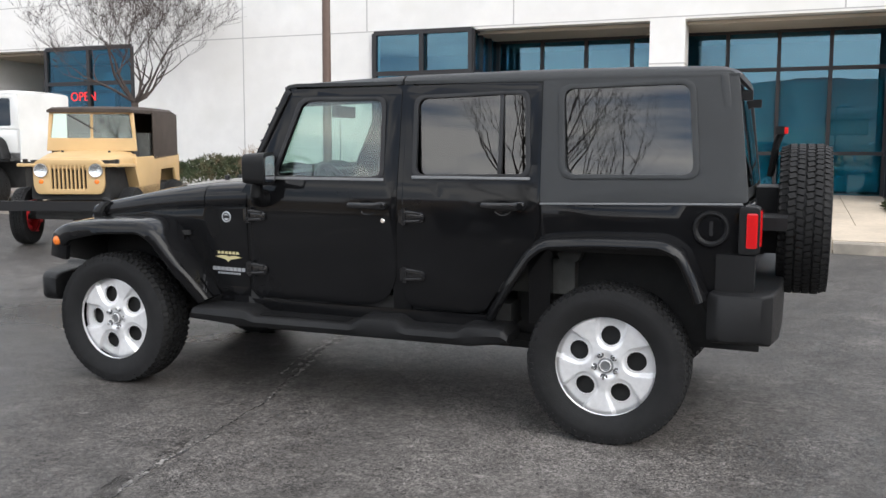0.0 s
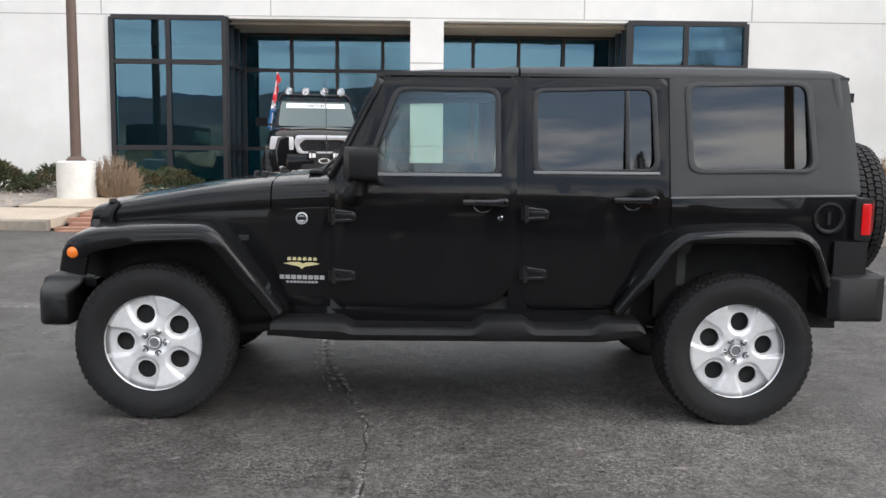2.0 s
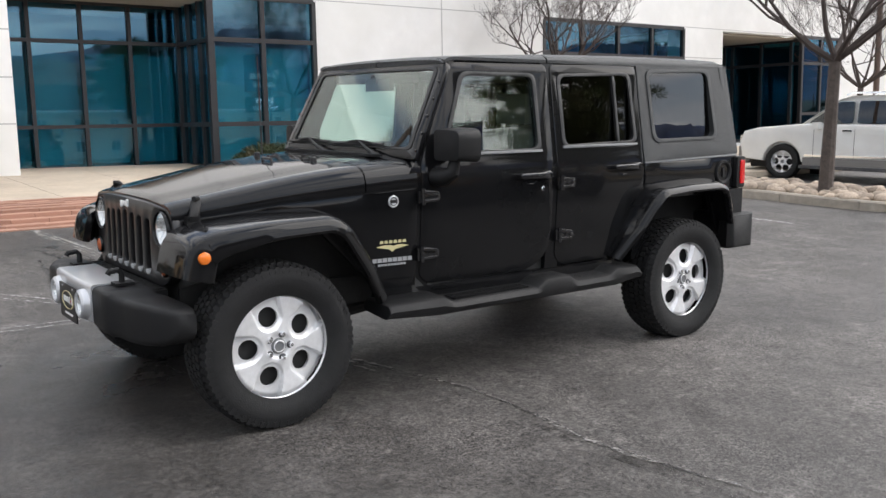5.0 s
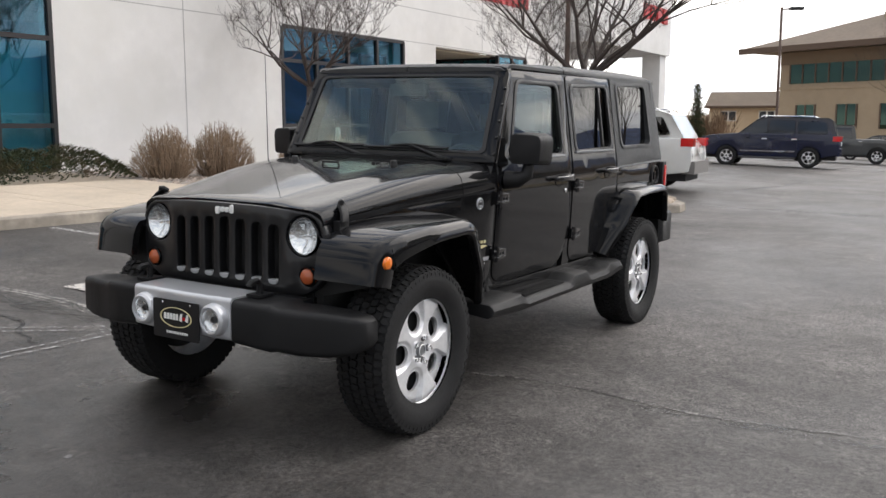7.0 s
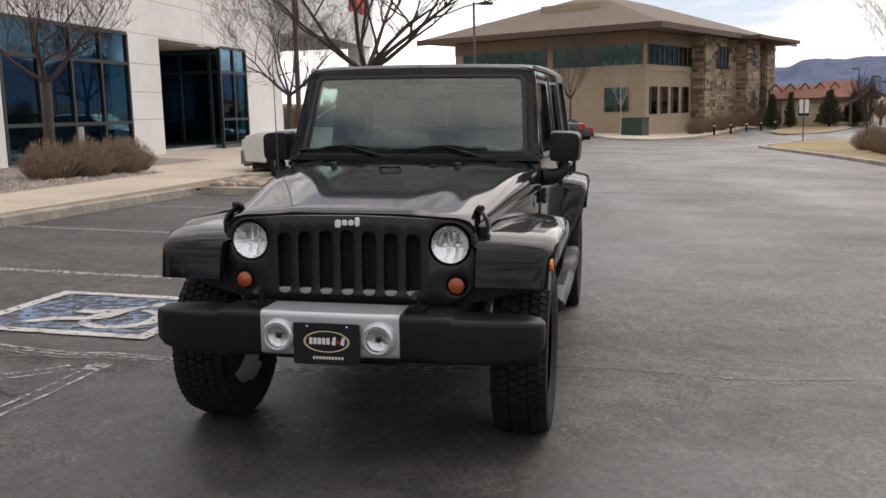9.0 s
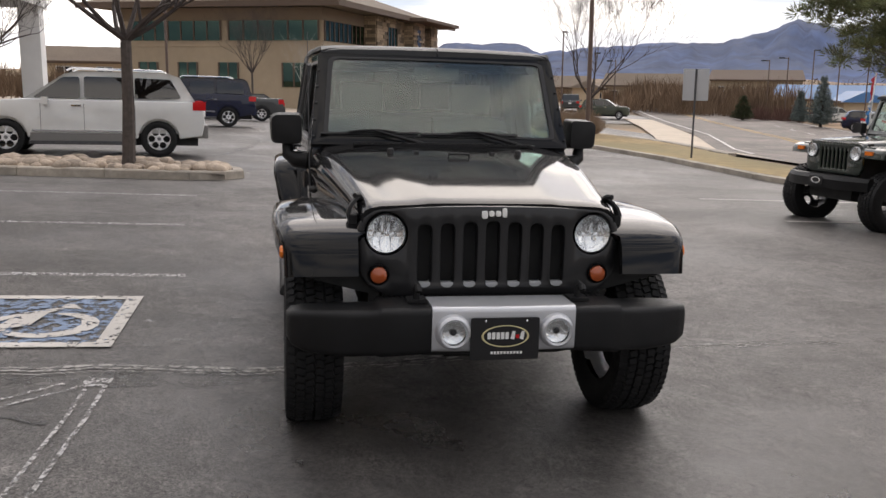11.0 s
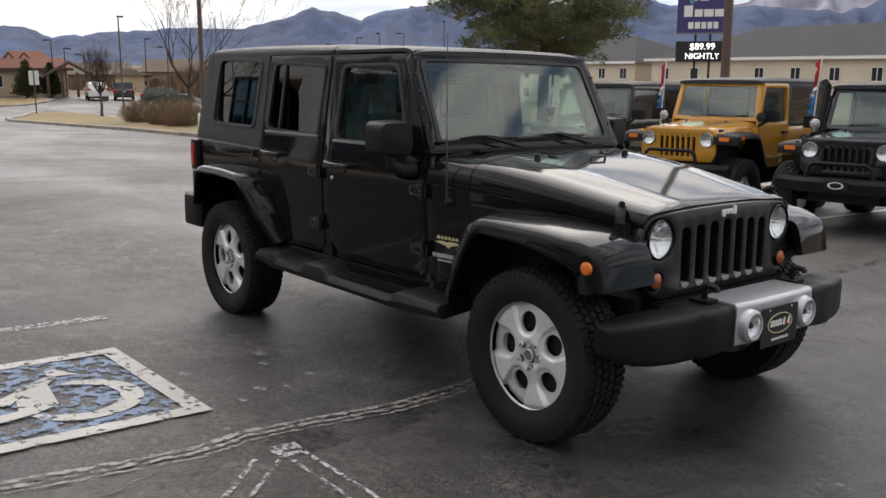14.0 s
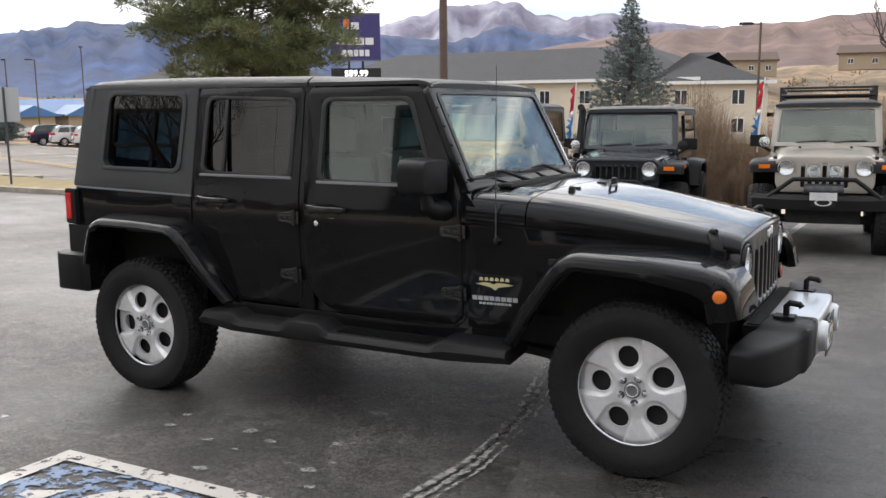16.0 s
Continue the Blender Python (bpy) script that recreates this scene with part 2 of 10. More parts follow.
def lot(x, y):
    """Height of the ground: the lot falls towards the street and levels out far off."""
    h = 0.0
    for (a, u), (b, w) in zip(LOT_X, LOT_X[1:]):
        if a <= x <= b:
            h = u + (w - u) * (x - a) / (b - a)
    yy = max(y, -16) if y < 13 else 13 + 47 * math.tanh((y - 13) / 47)
    rise = (0.30 + 0.024 * max(0, min(-x, 100) - 29)) * smooth01(8, 24, -x) * smooth01(6, 26, y)
    flatter = 0.0175 * y * (1 - smooth01(0.85, 1.8, abs(y)))
    return h - 0.036 * yy + flatter - 0.7 * smooth01(12.5, 19.5, y) + rise


def on_lot(x, y, heading, lift=0.0):
    """A pose on the sloping lot: heading in degrees from +x."""
    return shift(x, y, lot(x, y) + lift) @ UP_TILT @ rot("Z", heading)


# paints, plastics, metals
M_BLACK = mat("black_car_paint", (0.0062, 0.0063, 0.0070), 0.45, coat=1.0, spec=0.02, var2=0.15, scale2=3)
M_BLACK.node_tree.nodes["Principled BSDF"].inputs["Coat IOR"].default_value = 1.34
M_BLACK.node_tree.nodes["Principled BSDF"].inputs["Coat Roughness"].default_value = 0.055
M_TOP = mat("textured_black_hardtop", (0.0235, 0.0255, 0.027), 0.47, bump=0.25, bscale=420, var2=0.12, scale2=2.0)
M_PLASTIC = mat("black_plastic", (0.0085, 0.0086, 0.0092), 0.46, spec=0.26, bump=0.2, bscale=380, var2=0.2, scale2=5)
M_HANDLE = mat("satin_black_handle", (0.008, 0.008, 0.009), 0.22, coat=0.4)
M_TRIM = mat("dark_trim", (0.008, 0.008, 0.009), 0.4)
M_RUBBER = mat("tyre_rubber", (0.0100, 0.0100, 0.0105), 0.7, spec=0.36, bump=0.25, bscale=160, var=0.25, scale=14, var2=0.2, scale2=3)
M_ALLOY = mat("silver_alloy", (0.84, 0.84, 0.85), 0.30, metal=0.40, var=0.06, scale=30, var2=0.08, scale2=5)
M_CHROME = mat("chrome", (0.85, 0.86, 0.88), 0.06, metal=1.0)
M_SILVER = mat("silver_painted_plastic", (0.55, 0.56, 0.58), 0.3, metal=0.5, coat=0.4)
M_STEEL = mat("dull_steel", (0.10, 0.10, 0.105), 0.55, metal=0.6, var=0.3, scale=20)
M_GREYTRIM = mat("grey_reveal_trim", (0.16, 0.165, 0.17), 0.35)
M_SLOTGLINT = mat("pale_slot_glint", (0.30, 0.31, 0.32), 0.4)
M_SATIN = mat("satin_black_grille", (0.0085, 0.0085, 0.0095), 0.4, spec=0.35, coat=0.4)
M_AMBER = mat("amber_lens", (0.85, 0.20, 0.02), 0.12, coat=0.6)
M_AMBERDIM = mat("dark_amber_lens", (0.40, 0.085, 0.025), 0.12, coat=0.6)
M_RED = mat("red_lens", (0.60, 0.012, 0.015), 0.12, coat=0.6)
M_LENS = glass("clear_lens", (0.97, 0.98, 0.98), 1.4)
M_REFLECT = mat("lamp_reflector", (0.84, 0.85, 0.86), 0.09, metal=1.0, bump=0.4, bscale=60)
M_HEADLAMP = mat("clear_headlamp", (0.62, 0.63, 0.64), 0.15, coat=0.8, bump=0.3, bscale=30)
M_WHITE = mat("white_print", (0.78, 0.78, 0.76), 0.5)
M_GOLD = mat("gold_print", (0.62, 0.55, 0.30), 0.45)
M_WS = glass("windscreen_glass", (0.83, 0.93, 0.89), 1.68)
M_SIDE = glass("front_door_glass", (0.80, 0.885, 0.855), 1.75)
M_DARKGLASS = glass("privacy_glass", (0.14, 0.15, 0.15), 1.8)
M_SEAT = mat("grey_seat_cloth", (0.10, 0.10, 0.095), 0.85, bump=0.3, bscale=200, var=0.2, scale=12)
M_DASH = mat("dark_dashboard", (0.03, 0.03, 0.032), 0.6, bump=0.2, bscale=150)
M_UNDER = mat("dark_underbody", (0.017, 0.017, 0.017), 0.8, var=0.4, scale=9)

# ground, building and planting surfaces
def asphalt_mat(name, base, wet=0.5, lines=True):
    """Worn asphalt: fine stones, dark damp patches that shine, pale scuffs, hairline cracks and shade painted about the
    car.
    """
    m = bpy.data.materials.new(name)
    m.use_nodes = True
    n, l = m.node_tree.nodes, m.node_tree.links
    b = n["Principled BSDF"]
    co = n.new("ShaderNodeTexCoord")

    def noise_tex(scale, detail=5, rough=0.6, stretch=None):
        t = n.new("ShaderNodeTexNoise")
        t.inputs["Scale"].default_value, t.inputs["Detail"].default_value, t.inputs["Roughness"].default_value = scale, detail, rough
        if stretch:
            mp = n.new("ShaderNodeMapping")
            mp.inputs["Scale"].default_value = stretch
            l.new(co.outputs["Object"], mp.inputs[0])
            l.new(mp.outputs[0], t.inputs[0])
        else:
            l.new(co.outputs["Object"], t.inputs[0])
        return t.outputs["Fac"]

    def ramp(src, a, c, lo, hi):
        r = n.new("ShaderNodeMapRange")
        for k, v in (("From Min", a), ("From Max", c), ("To Min", lo), ("To Max", hi)):
            r.inputs[k].default_value = v
        l.new(src, r.inputs[0])
        return r.outputs[0]

    def math_node(op, x, y):
        k = n.new("ShaderNodeMath")
        k.operation = op
        for i, v in enumerate((x, y)):
            if isinstance(v, (int, float)):
                k.inputs[i].default_value = v
            else:
                l.new(v, k.inputs[i])
        return k.outputs[0]
    axes = n.new("ShaderNodeSeparateXYZ")
    l.new(co.outputs["Object"], axes.inputs[0])
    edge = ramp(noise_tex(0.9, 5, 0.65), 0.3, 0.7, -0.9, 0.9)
    # Damp patch ahead of the car that also paints its shadow into the colour
    damp_shade = math_node("MULTIPLY", ramp(math_node("ADD", axes.outputs[0], edge), 0.6, 2.8, 0.0, 1.0), math_node("MULTIPLY", ramp(math_node("ADD", axes.outputs[1], edge), 1.6, 3.2, 1.0, 0.0), ramp(math_node("ADD", axes.outputs[1], edge), -1.9, -0.5, 0.0, 1.0)))
    damp_shade = math_node("MULTIPLY", math_node("MULTIPLY", damp_shade, ramp(math_node("ADD", axes.outputs[0], edge), 7.0, 10.0, 1.0, 0.0)), wet)
    damp = ramp(noise_tex(0.34, 6, 0.6, (0.55, 1.0, 1.0)), 0.42, 0.62, 0.0, 1.0)
    open_grain = ramp(noise_tex(0.75, 4, 0.6), 0.40, 0.60, 0.15, 1.0)
    stones = math_node("MULTIPLY", math_node("MULTIPLY", ramp(damp_shade, 0, 1, 1.0, 0.45), open_grain), ramp(noise_tex(95, 2, 0.8), 0.30, 0.72, -1.0, 1.25))
    fine = math_node("ADD", math_node("MULTIPLY", ramp(noise_tex(210, 2, 0.7), 0.25, 0.78, 0.52, 1.55), 1.0), math_node("MULTIPLY", stones, 1.2))
    mid = ramp(noise_tex(7.0, 5, 0.6), 0.3, 0.7, 0.74, 1.28)
    big = ramp(noise_tex(0.9, 4, 0.6), 0.3, 0.7, 0.85, 1.18)
    scuff = math_node("ADD", ramp(noise_tex(3.1, 3, 0.5), 0.69, 0.76, 0.0, 0.6), ramp(noise_tex(11, 2, 0.45, (0.7, 1.0, 1.0)), 0.66, 0.76, 0.0, 0.75))
    pits = math_node("MULTIPLY", ramp(noise_tex(38, 3, 0.8), 0.36, 0.66, 0.52, 1.46), ramp(noise_tex(24, 2, 0.6), 0.28, 0.35, 0.40, 1.0))
    v = math_node("MULTIPLY", math_node("MULTIPLY", math_node("MULTIPLY", fine, mid), big), pits)
    v = math_node("MULTIPLY", v, ramp(damp, 0, 1, 1.12, 0.74))
    v = math_node("MULTIPLY", math_node("ADD", v, scuff), ramp(damp_shade, 0, 1, 1.0, 0.36))
    v = math_node("MULTIPLY", v, ramp(noise_tex(1.0, 5, 0.65, (0.62, 0.30, 1.0)), 0.34, 0.68, 0.68, 1.38))
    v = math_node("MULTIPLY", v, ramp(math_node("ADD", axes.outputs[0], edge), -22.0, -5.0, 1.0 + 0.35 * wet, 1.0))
    # Darkens the -y side as well, its shade put into the colour
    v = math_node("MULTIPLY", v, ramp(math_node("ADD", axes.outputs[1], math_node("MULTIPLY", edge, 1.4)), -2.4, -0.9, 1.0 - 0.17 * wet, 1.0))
    sc = n.new("ShaderNodeVectorMath")
    sc.operation = "SCALE"
    sc.inputs[0].default_value = base
    l.new(v, sc.inputs["Scale"])
    l.new(sc.outputs[0], b.inputs["Base Color"])
    rough = math_node("SUBTRACT", ramp(damp, 0, 1, 0.66 - 0.04 * wet, 0.66 - 0.26 * wet), ramp(damp_shade, 0, 1, 0.0, 0.28))
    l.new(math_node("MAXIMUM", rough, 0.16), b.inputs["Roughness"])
    l.new(ramp(damp_shade, 0, 1, 0.24, 0.42), b.inputs["Specular IOR Level"])
    bp = n.new("ShaderNodeBump")
    bp.inputs["Strength"].default_value, bp.inputs["Distance"].default_value = 0.7, 0.005
    l.new(noise_tex(120, 3, 0.75), bp.inputs["Height"])
    l.new(bp.outputs[0], b.inputs["Normal"])
    return m


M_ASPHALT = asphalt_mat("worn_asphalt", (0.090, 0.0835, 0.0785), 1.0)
M_STREET = asphalt_mat("street_asphalt", (0.125, 0.105, 0.092), 0.0)
M_CONCRETE = mat("tan_concrete", (0.50, 0.42, 0.33), 0.8, var=0.10, scale=14, var2=0.14, scale2=0.8, bump=0.15, bscale=90)
M_KERB = mat("kerb_concrete", (0.36, 0.315, 0.26), 0.85, var=0.18, scale=9, var2=0.2, scale2=1.1, bump=0.3, bscale=70, tint=(0.22, 0.20, 0.17))
M_BRICK = mat("red_paver", (0.34, 0.185, 0.13), 0.8, var=0.15, scale=20, per_object=0.16, bump=0.2, bscale=80)
M_GRASS = mat("dry_grass", (0.30, 0.215, 0.10), 0.95, var=0.35, scale=2.5, var2=0.3, scale2=0.08, bump=0.8, bscale=25, tint=(0.20, 0.17, 0.085))
M_GRAVEL = mat("bed_gravel", (0.27, 0.235, 0.21), 0.9, var=0.5, scale=45, var2=0.2, scale2=2, bump=1.0, bscale=40)
M_STUCCO = mat("white_wall_panel", (0.79, 0.78, 0.76), 0.75, var=0.03, scale=3, var2=0.045, scale2=0.5, bump=0.10, bscale=160, tint=(0.74, 0.73, 0.70))
M_JOINT = mat("wall_joint", (0.46, 0.45, 0.44), 0.8)
M_SOFFIT = mat("beige_soffit", (0.42, 0.38, 0.32), 0.8, var2=0.1, scale2=0.7)
M_MULLION = mat("dark_bronze_mullion", (0.018, 0.018, 0.02), 0.42)
M_BLUEGLASS = glass("blue_reflective_glazing", (0.32, 0.70, 0.78), 1.9, gloss=(0.55, 0.80, 1.0))
M_INSIDE = mat("office_interior", (0.42, 0.44, 0.44), 0.8, var2=0.25, scale2=0.4)
M_BLIND = mat("window_blind", (0.42, 0.44, 0.45), 0.7, var2=0.1, scale2=0.8)
M_TANWALL = mat("tan_stucco", (0.36, 0.285, 0.20), 0.85, var=0.05, scale=2, var2=0.07, scale2=0.2)
M_TANDARK = mat("brown_stucco", (0.22, 0.165, 0.115), 0.85, var2=0.08, scale2=0.2)
M_ROOF = mat("brown_shingle", (0.165, 0.128, 0.096), 0.9, var=0.18, scale=5, var2=0.1, scale2=0.3)
M_FASCIA = mat("brown_fascia", (0.10, 0.065, 0.045), 0.7)
M_GREENGLASS = glass("green_glazing", (0.03, 0.11, 0.08), 1.75, gloss=(0.60, 1.0, 0.84))
M_DARKPANE = mat("dark_window_pane", (0.03, 0.034, 0.04), 0.12)
M_STONE = mat("ledge_stone", (0.30, 0.225, 0.15), 0.85, var=0.2, scale=9, per_piece=0.55, bump=0.4, bscale=14)
M_MORTAR = mat("stone_backing", (0.14, 0.11, 0.085), 0.9)
M_POLE = mat("brown_pole_paint", (0.115, 0.075, 0.058), 0.5, var=0.12, scale=10)
M_POLEBASE = mat("painted_concrete_base", (0.72, 0.70, 0.66), 0.75, var=0.08, scale=8, bump=0.2, bscale=60)
M_PAINTLINE = mat("worn_line_paint", (0.62, 0.60, 0.57), 0.75, var=0.35, scale=22, var2=0.2, scale2=3, bump=0.3, bscale=90)
M_HOTEL = mat("cream_siding", (0.68, 0.60, 0.48), 0.8, var2=0.06, scale2=0.3)
M_HOTELROOF = mat("grey_shingle", (0.055, 0.054, 0.056), 0.9, var=0.12, scale=3, var2=0.08, scale2=0.3)
M_TERRAIN = mat("dry_brush_hill", (0.235, 0.165, 0.105), 0.95, var=0.35, scale=0.12, var2=0.3, scale2=0.03, tint=(0.10, 0.085, 0.05))
M_BARK = mat("grey_bark", (0.075, 0.060, 0.052), 0.9, var=0.3, scale=14, bump=0.5, bscale=40)
M_TWIG = mat("bare_twig", (0.060, 0.047, 0.042), 0.9, var=0.2, scale=9)
M_DRYBUSH = mat("dry_bush_stem", (0.26, 0.185, 0.125), 0.9, var=0.3, scale=18)
M_HEDGE = mat("juniper_foliage", (0.045, 0.062, 0.026), 0.85, var=0.5, scale=7, tint=(0.10, 0.07, 0.035), var2=0.2, scale2=2)
M_PINE = mat("pine_needles", (0.15, 0.172, 0.075), 0.85, var=0.5, scale=4, var2=0.3, scale2=0.7, tint=(0.14, 0.13, 0.06))
M_SPRUCE = mat("blue_spruce_needles", (0.16, 0.195, 0.185), 0.85, var=0.4, scale=4)
M_BEDSTONE = mat("loose_bed_stone", (0.33, 0.275, 0.23), 0.9, var=0.55, scale=14, var2=0.3, scale2=3)
M_ROCK = mat("river_rock", (0.36, 0.29, 0.225), 0.85, var=0.25, scale=9, per_object=0.35, bump=0.3, bscale=30)

# ---------------------------------------------------------------- ground
def sheet(xs, ys, lift, keep=None):
    bm = BM()
    grid = [[bm.verts.new((x, y, lot(x, y) + lift)) for y in ys] for x in xs]
    for i in range(len(xs) - 1):
        for j in range(len(ys) - 1):
            cx, cy = (xs[i] + xs[i + 1]) / 2, (ys[j] + ys[j + 1]) / 2
            if keep is None or keep(cx, cy):
                bm.faces.new((grid[i][j], grid[i + 1][j], grid[i + 1][j + 1], grid[i][j + 1]))
    bmesh.ops.delete(bm, geom=[v for v in bm.verts if not v.link_faces], context="VERTS")
    return bm


far = [-3000, -1500, -800, -400, -250, -180, -130, -100]
XS = sorted(set(far + [-f for f in far] + list(range(-90, 91, 6)) + [-62, -40, -14, 10, 40]))
YS = sorted(set(far + [-f for f in far] + list(range(-90, 91, 6)) + [-16, 13, 14, 15, 16, 17, 19.5]))
lone("ground", sheet(XS, YS, -0.05), M_TERRAIN, "dry brown ground reaching to the horizon", "ground", kind="structure", smooth=True, angle=60)


def paved(x, y):
    return (-74 < x < 40 and -6.55 < y < 10) or (-74 < x < -29 and -45 < y < 22) or (-97 < x < -62 and 12 < y < 34) or (-9 < x < 40 and y < 11.5 and y > 0)


lx = sorted(set([-97, -92, -88, -83, -78, -74, -70, -66, -62, -58, -54, -50, -46, -42, -40, -36, -32, -29, -26, -24, -21, -18, -16, -14, -12, -10, -9, -8, -6, -4, -2, 0, 2, 4, 6, 8, 10, 13, 17, 22, 28, 34, 40]))
ly = sorted(set([-45, -40, -35, -30, -25, -20, -16, -12, -9, -6.55, -4, -2, -1.8, -1.65, -1.5, -1.35, -1.2, -1.05, -0.95, -0.85, 0, 0.85, 0.95, 1.05, 1.2, 1.35, 1.5, 1.65, 1.8, 2, 4, 6, 8.6, 10, 10.8, 11.5, 13, 16, 19, 22, 26, 30, 34]))
lone("road", sheet(lx, ly, 0.0, paved), M_ASPHALT, "worn dark asphalt parking lot, damp shiny patches, car shade painted in", "parking lot", kind="structure", angle=60)

# street beyond the parked row
street = [(-160, 64), (-100, 46.2), (-67.6, 36.3), (-54.7, 32.6), (-46, 29.8), (-32.6, 24.5), (-18, 21), (0, 19.4), (20, 19), (60, 19)]


def ribbon(path, off0, off1, lift):
    bm, rows = BM(), []
    fine = []
    for (x0, y0), (x1, y1) in zip(path, path[1:]):
        k = max(1, int(math.hypot(x1 - x0, y1 - y0) / 5))
        fine += [(x0 + (x1 - x0) * i / k, y0 + (y1 - y0) * i / k) for i in range(k)]
    fine.append(path[-1])
    for i, p in enumerate(fine):
        a, b = Vector(fine[max(0, i - 2)]), Vector(fine[min(len(fine) - 1, i + 2)])
        d = (b - a).normalized()
        nrm = Vector((-d.y, d.x))
        row = []
        for k in range(3):
            q = Vector(p) + nrm * (off0 + (off1 - off0) * k / 2)
            row.append(bm.verts.new((q.x, q.y, lot(q.x, q.y) + lift)))
        rows.append(row)
    for a, b in zip(rows, rows[1:]):
        for k in range(2):
            bm.faces.new((a[k], a[k + 1], b[k + 1], b[k]))
    return bm


lone("street", ribbon(street, -5.4, 9.6, 0.06), M_STREET, "brownish grey four-lane street", "street", kind="structure", angle=60)
M_YELLOW = mat("yellow_line_paint", (0.52, 0.33, 0.10), 0.7, var=0.25, scale=6)
lone("street_line", ribbon(street, -0.28, -0.14, 0.08), M_YELLOW, "double yellow centre line", "road marking", kind="structure")
lone("street_line", ribbon(street, 0.14, 0.28, 0.08), M_YELLOW, "double yellow centre line", "road marking", kind="structure")
for o in (-4.6, 8.9):
    lone("street_line", ribbon(street, o, o + 0.16, 0.08), M_PAINTLINE, "white edge line of the street", "road marking", kind="structure")
for k in range(7):
    a, b = Vector((-67.6, 36.3)).lerp(Vector((-32.6, 24.5)), k / 6.5), Vector((-67.6, 36.3)).lerp(Vector((-32.6, 24.5)), (k + 0.35) / 6.5)
    lone("street_line", ribbon([tuple(a), tuple(b)], 4.7, 4.85, 0.08), M_PAINTLINE, "white lane dash on the street", "road marking", kind="structure")
lone("pavement", ribbon([(-70, 30.4), (-56, 26.3), (-44, 22.2), (-34, 18.3), (-26, 15.0), (-21, 13.6)], -1.6, 0.9, 0.07), M_CONCRETE, "pale concrete apron between verge and street", "pavement", kind="structure")
lone("pavement", ribbon([(-9.2, 11.6), (10, 11.9), (30, 12)], -0.6, 0.9, 0.10), M_CONCRETE, "tan concrete strip along the lot edge", "pavement", kind="structure")
VERGE = [(-8.5, 10.3), (-13, 9.9), (-18, 10.0), (-23, 9.6), (-30, 9.1), (-38, 8.7), (-44, 8.6), (-48, 9.4), (-51, 10.8), (-56, 12.6), (-60, 14.5), (-61, 16.2), (-58, 17.2), (-44, 16.2), (-30, 14.0), (-20, 12.4), (-14, 12.0), (-8.5, 12.2)]


def inside(x, y, poly):
    hit = False
    for (x0, y0), (x1, y1) in zip(poly, poly[1:] + poly[:1]):
        if (y0 > y) != (y1 > y) and x < x0 + (x1 - x0) * (y - y0) / (y1 - y0):
            hit = not hit
    return hit


lone("grass_verge", sheet([-62 + 0.5 * k for k in range(108)], [8.25 + 0.25 * k for k in range(38)], 0.09, lambda x, y: inside(x, y, VERGE)), M_GRASS, "dry tan grass verge", "grass", kind="structure", angle=60)

LAWN = [(-73, 14.0), (-79, 17.2), (-85.5, 22.4), (-88, 22.4), (-92, 20.5), (-96, 19.0), (-88, 16.0), (-80, 14.2)]
lone("grass_verge", sheet([-97 + 1.0 * k for k in range(26)], [13.5 + 0.5 * k for k in range(20)], 0.10, lambda x, y: inside(x, y, LAWN)), M_GRASS, "dry tan lawn past the entrance lane", "grass", kind="structure", angle=60)


def kerb_run(pts, width=0.16, height=0.14, name="kerb", joint=1.5):
    """A kerb along a line, in separate lengths with joints."""
    root = thing(name, "weathered tan concrete kerb", "kerb", kind="structure")
    for (x0, y0), (x1, y1) in zip(pts, pts[1:]):
        d = Vector((x1 - x0, y1 - y0))
        n = max(1, round(d.length / joint))
        d.normalize()
        w = Vector((-d.y, d.x)) * width
        step = math.hypot(x1 - x0, y1 - y0) / n
        for k in range(n):
            a, b = Vector((x0, y0)) + d * (step * k + 0.006), Vector((x0, y0)) + d * (step * (k + 1) - 0.006)
            rings = []
            for p in (a, b):
                z = lot(p.x, p.y)
                q = p + w
                rings.append([(p.x, p.y, z - 0.06), (p.x + w.x * 0.06, p.y + w.y * 0.06, z + height - 0.02), (p.x + w.x * 0.18, p.y + w.y * 0.18, z + height), (q.x, q.y, z + height), (q.x, q.y, z - 0.06)])
            part("kerbstone", loft(BM(), rings), M_KERB, root)
    return root


KY = -6.55
kerb_run([(-1.1, KY), (-9.3, KY + 0.35)])
kerb_run([(5.0, KY), (12.0, KY)][::-1])
kerb_run([(-8.5, 10.2), (-13, 9.8), (-18, 9.9), (-23, 9.5), (-30, 9.0), (-38, 8.6), (-44, 8.5), (-48.1, 9.3), (-51.1, 10.7), (-56.1, 12.5), (-60.2, 14.4), (-61.2, 16.3), (-58, 17.3), (-44, 16.3), (-30, 14.1), (-20, 12.5)], 0.30, 0.12, "kerb_verge", 3.0)
kerb_run([(-73, 14.0), (-79, 17.2), (-85.5, 22.4), (-92, 22.6)], 0.45, 0.12, "kerb_lawn", 4.0)
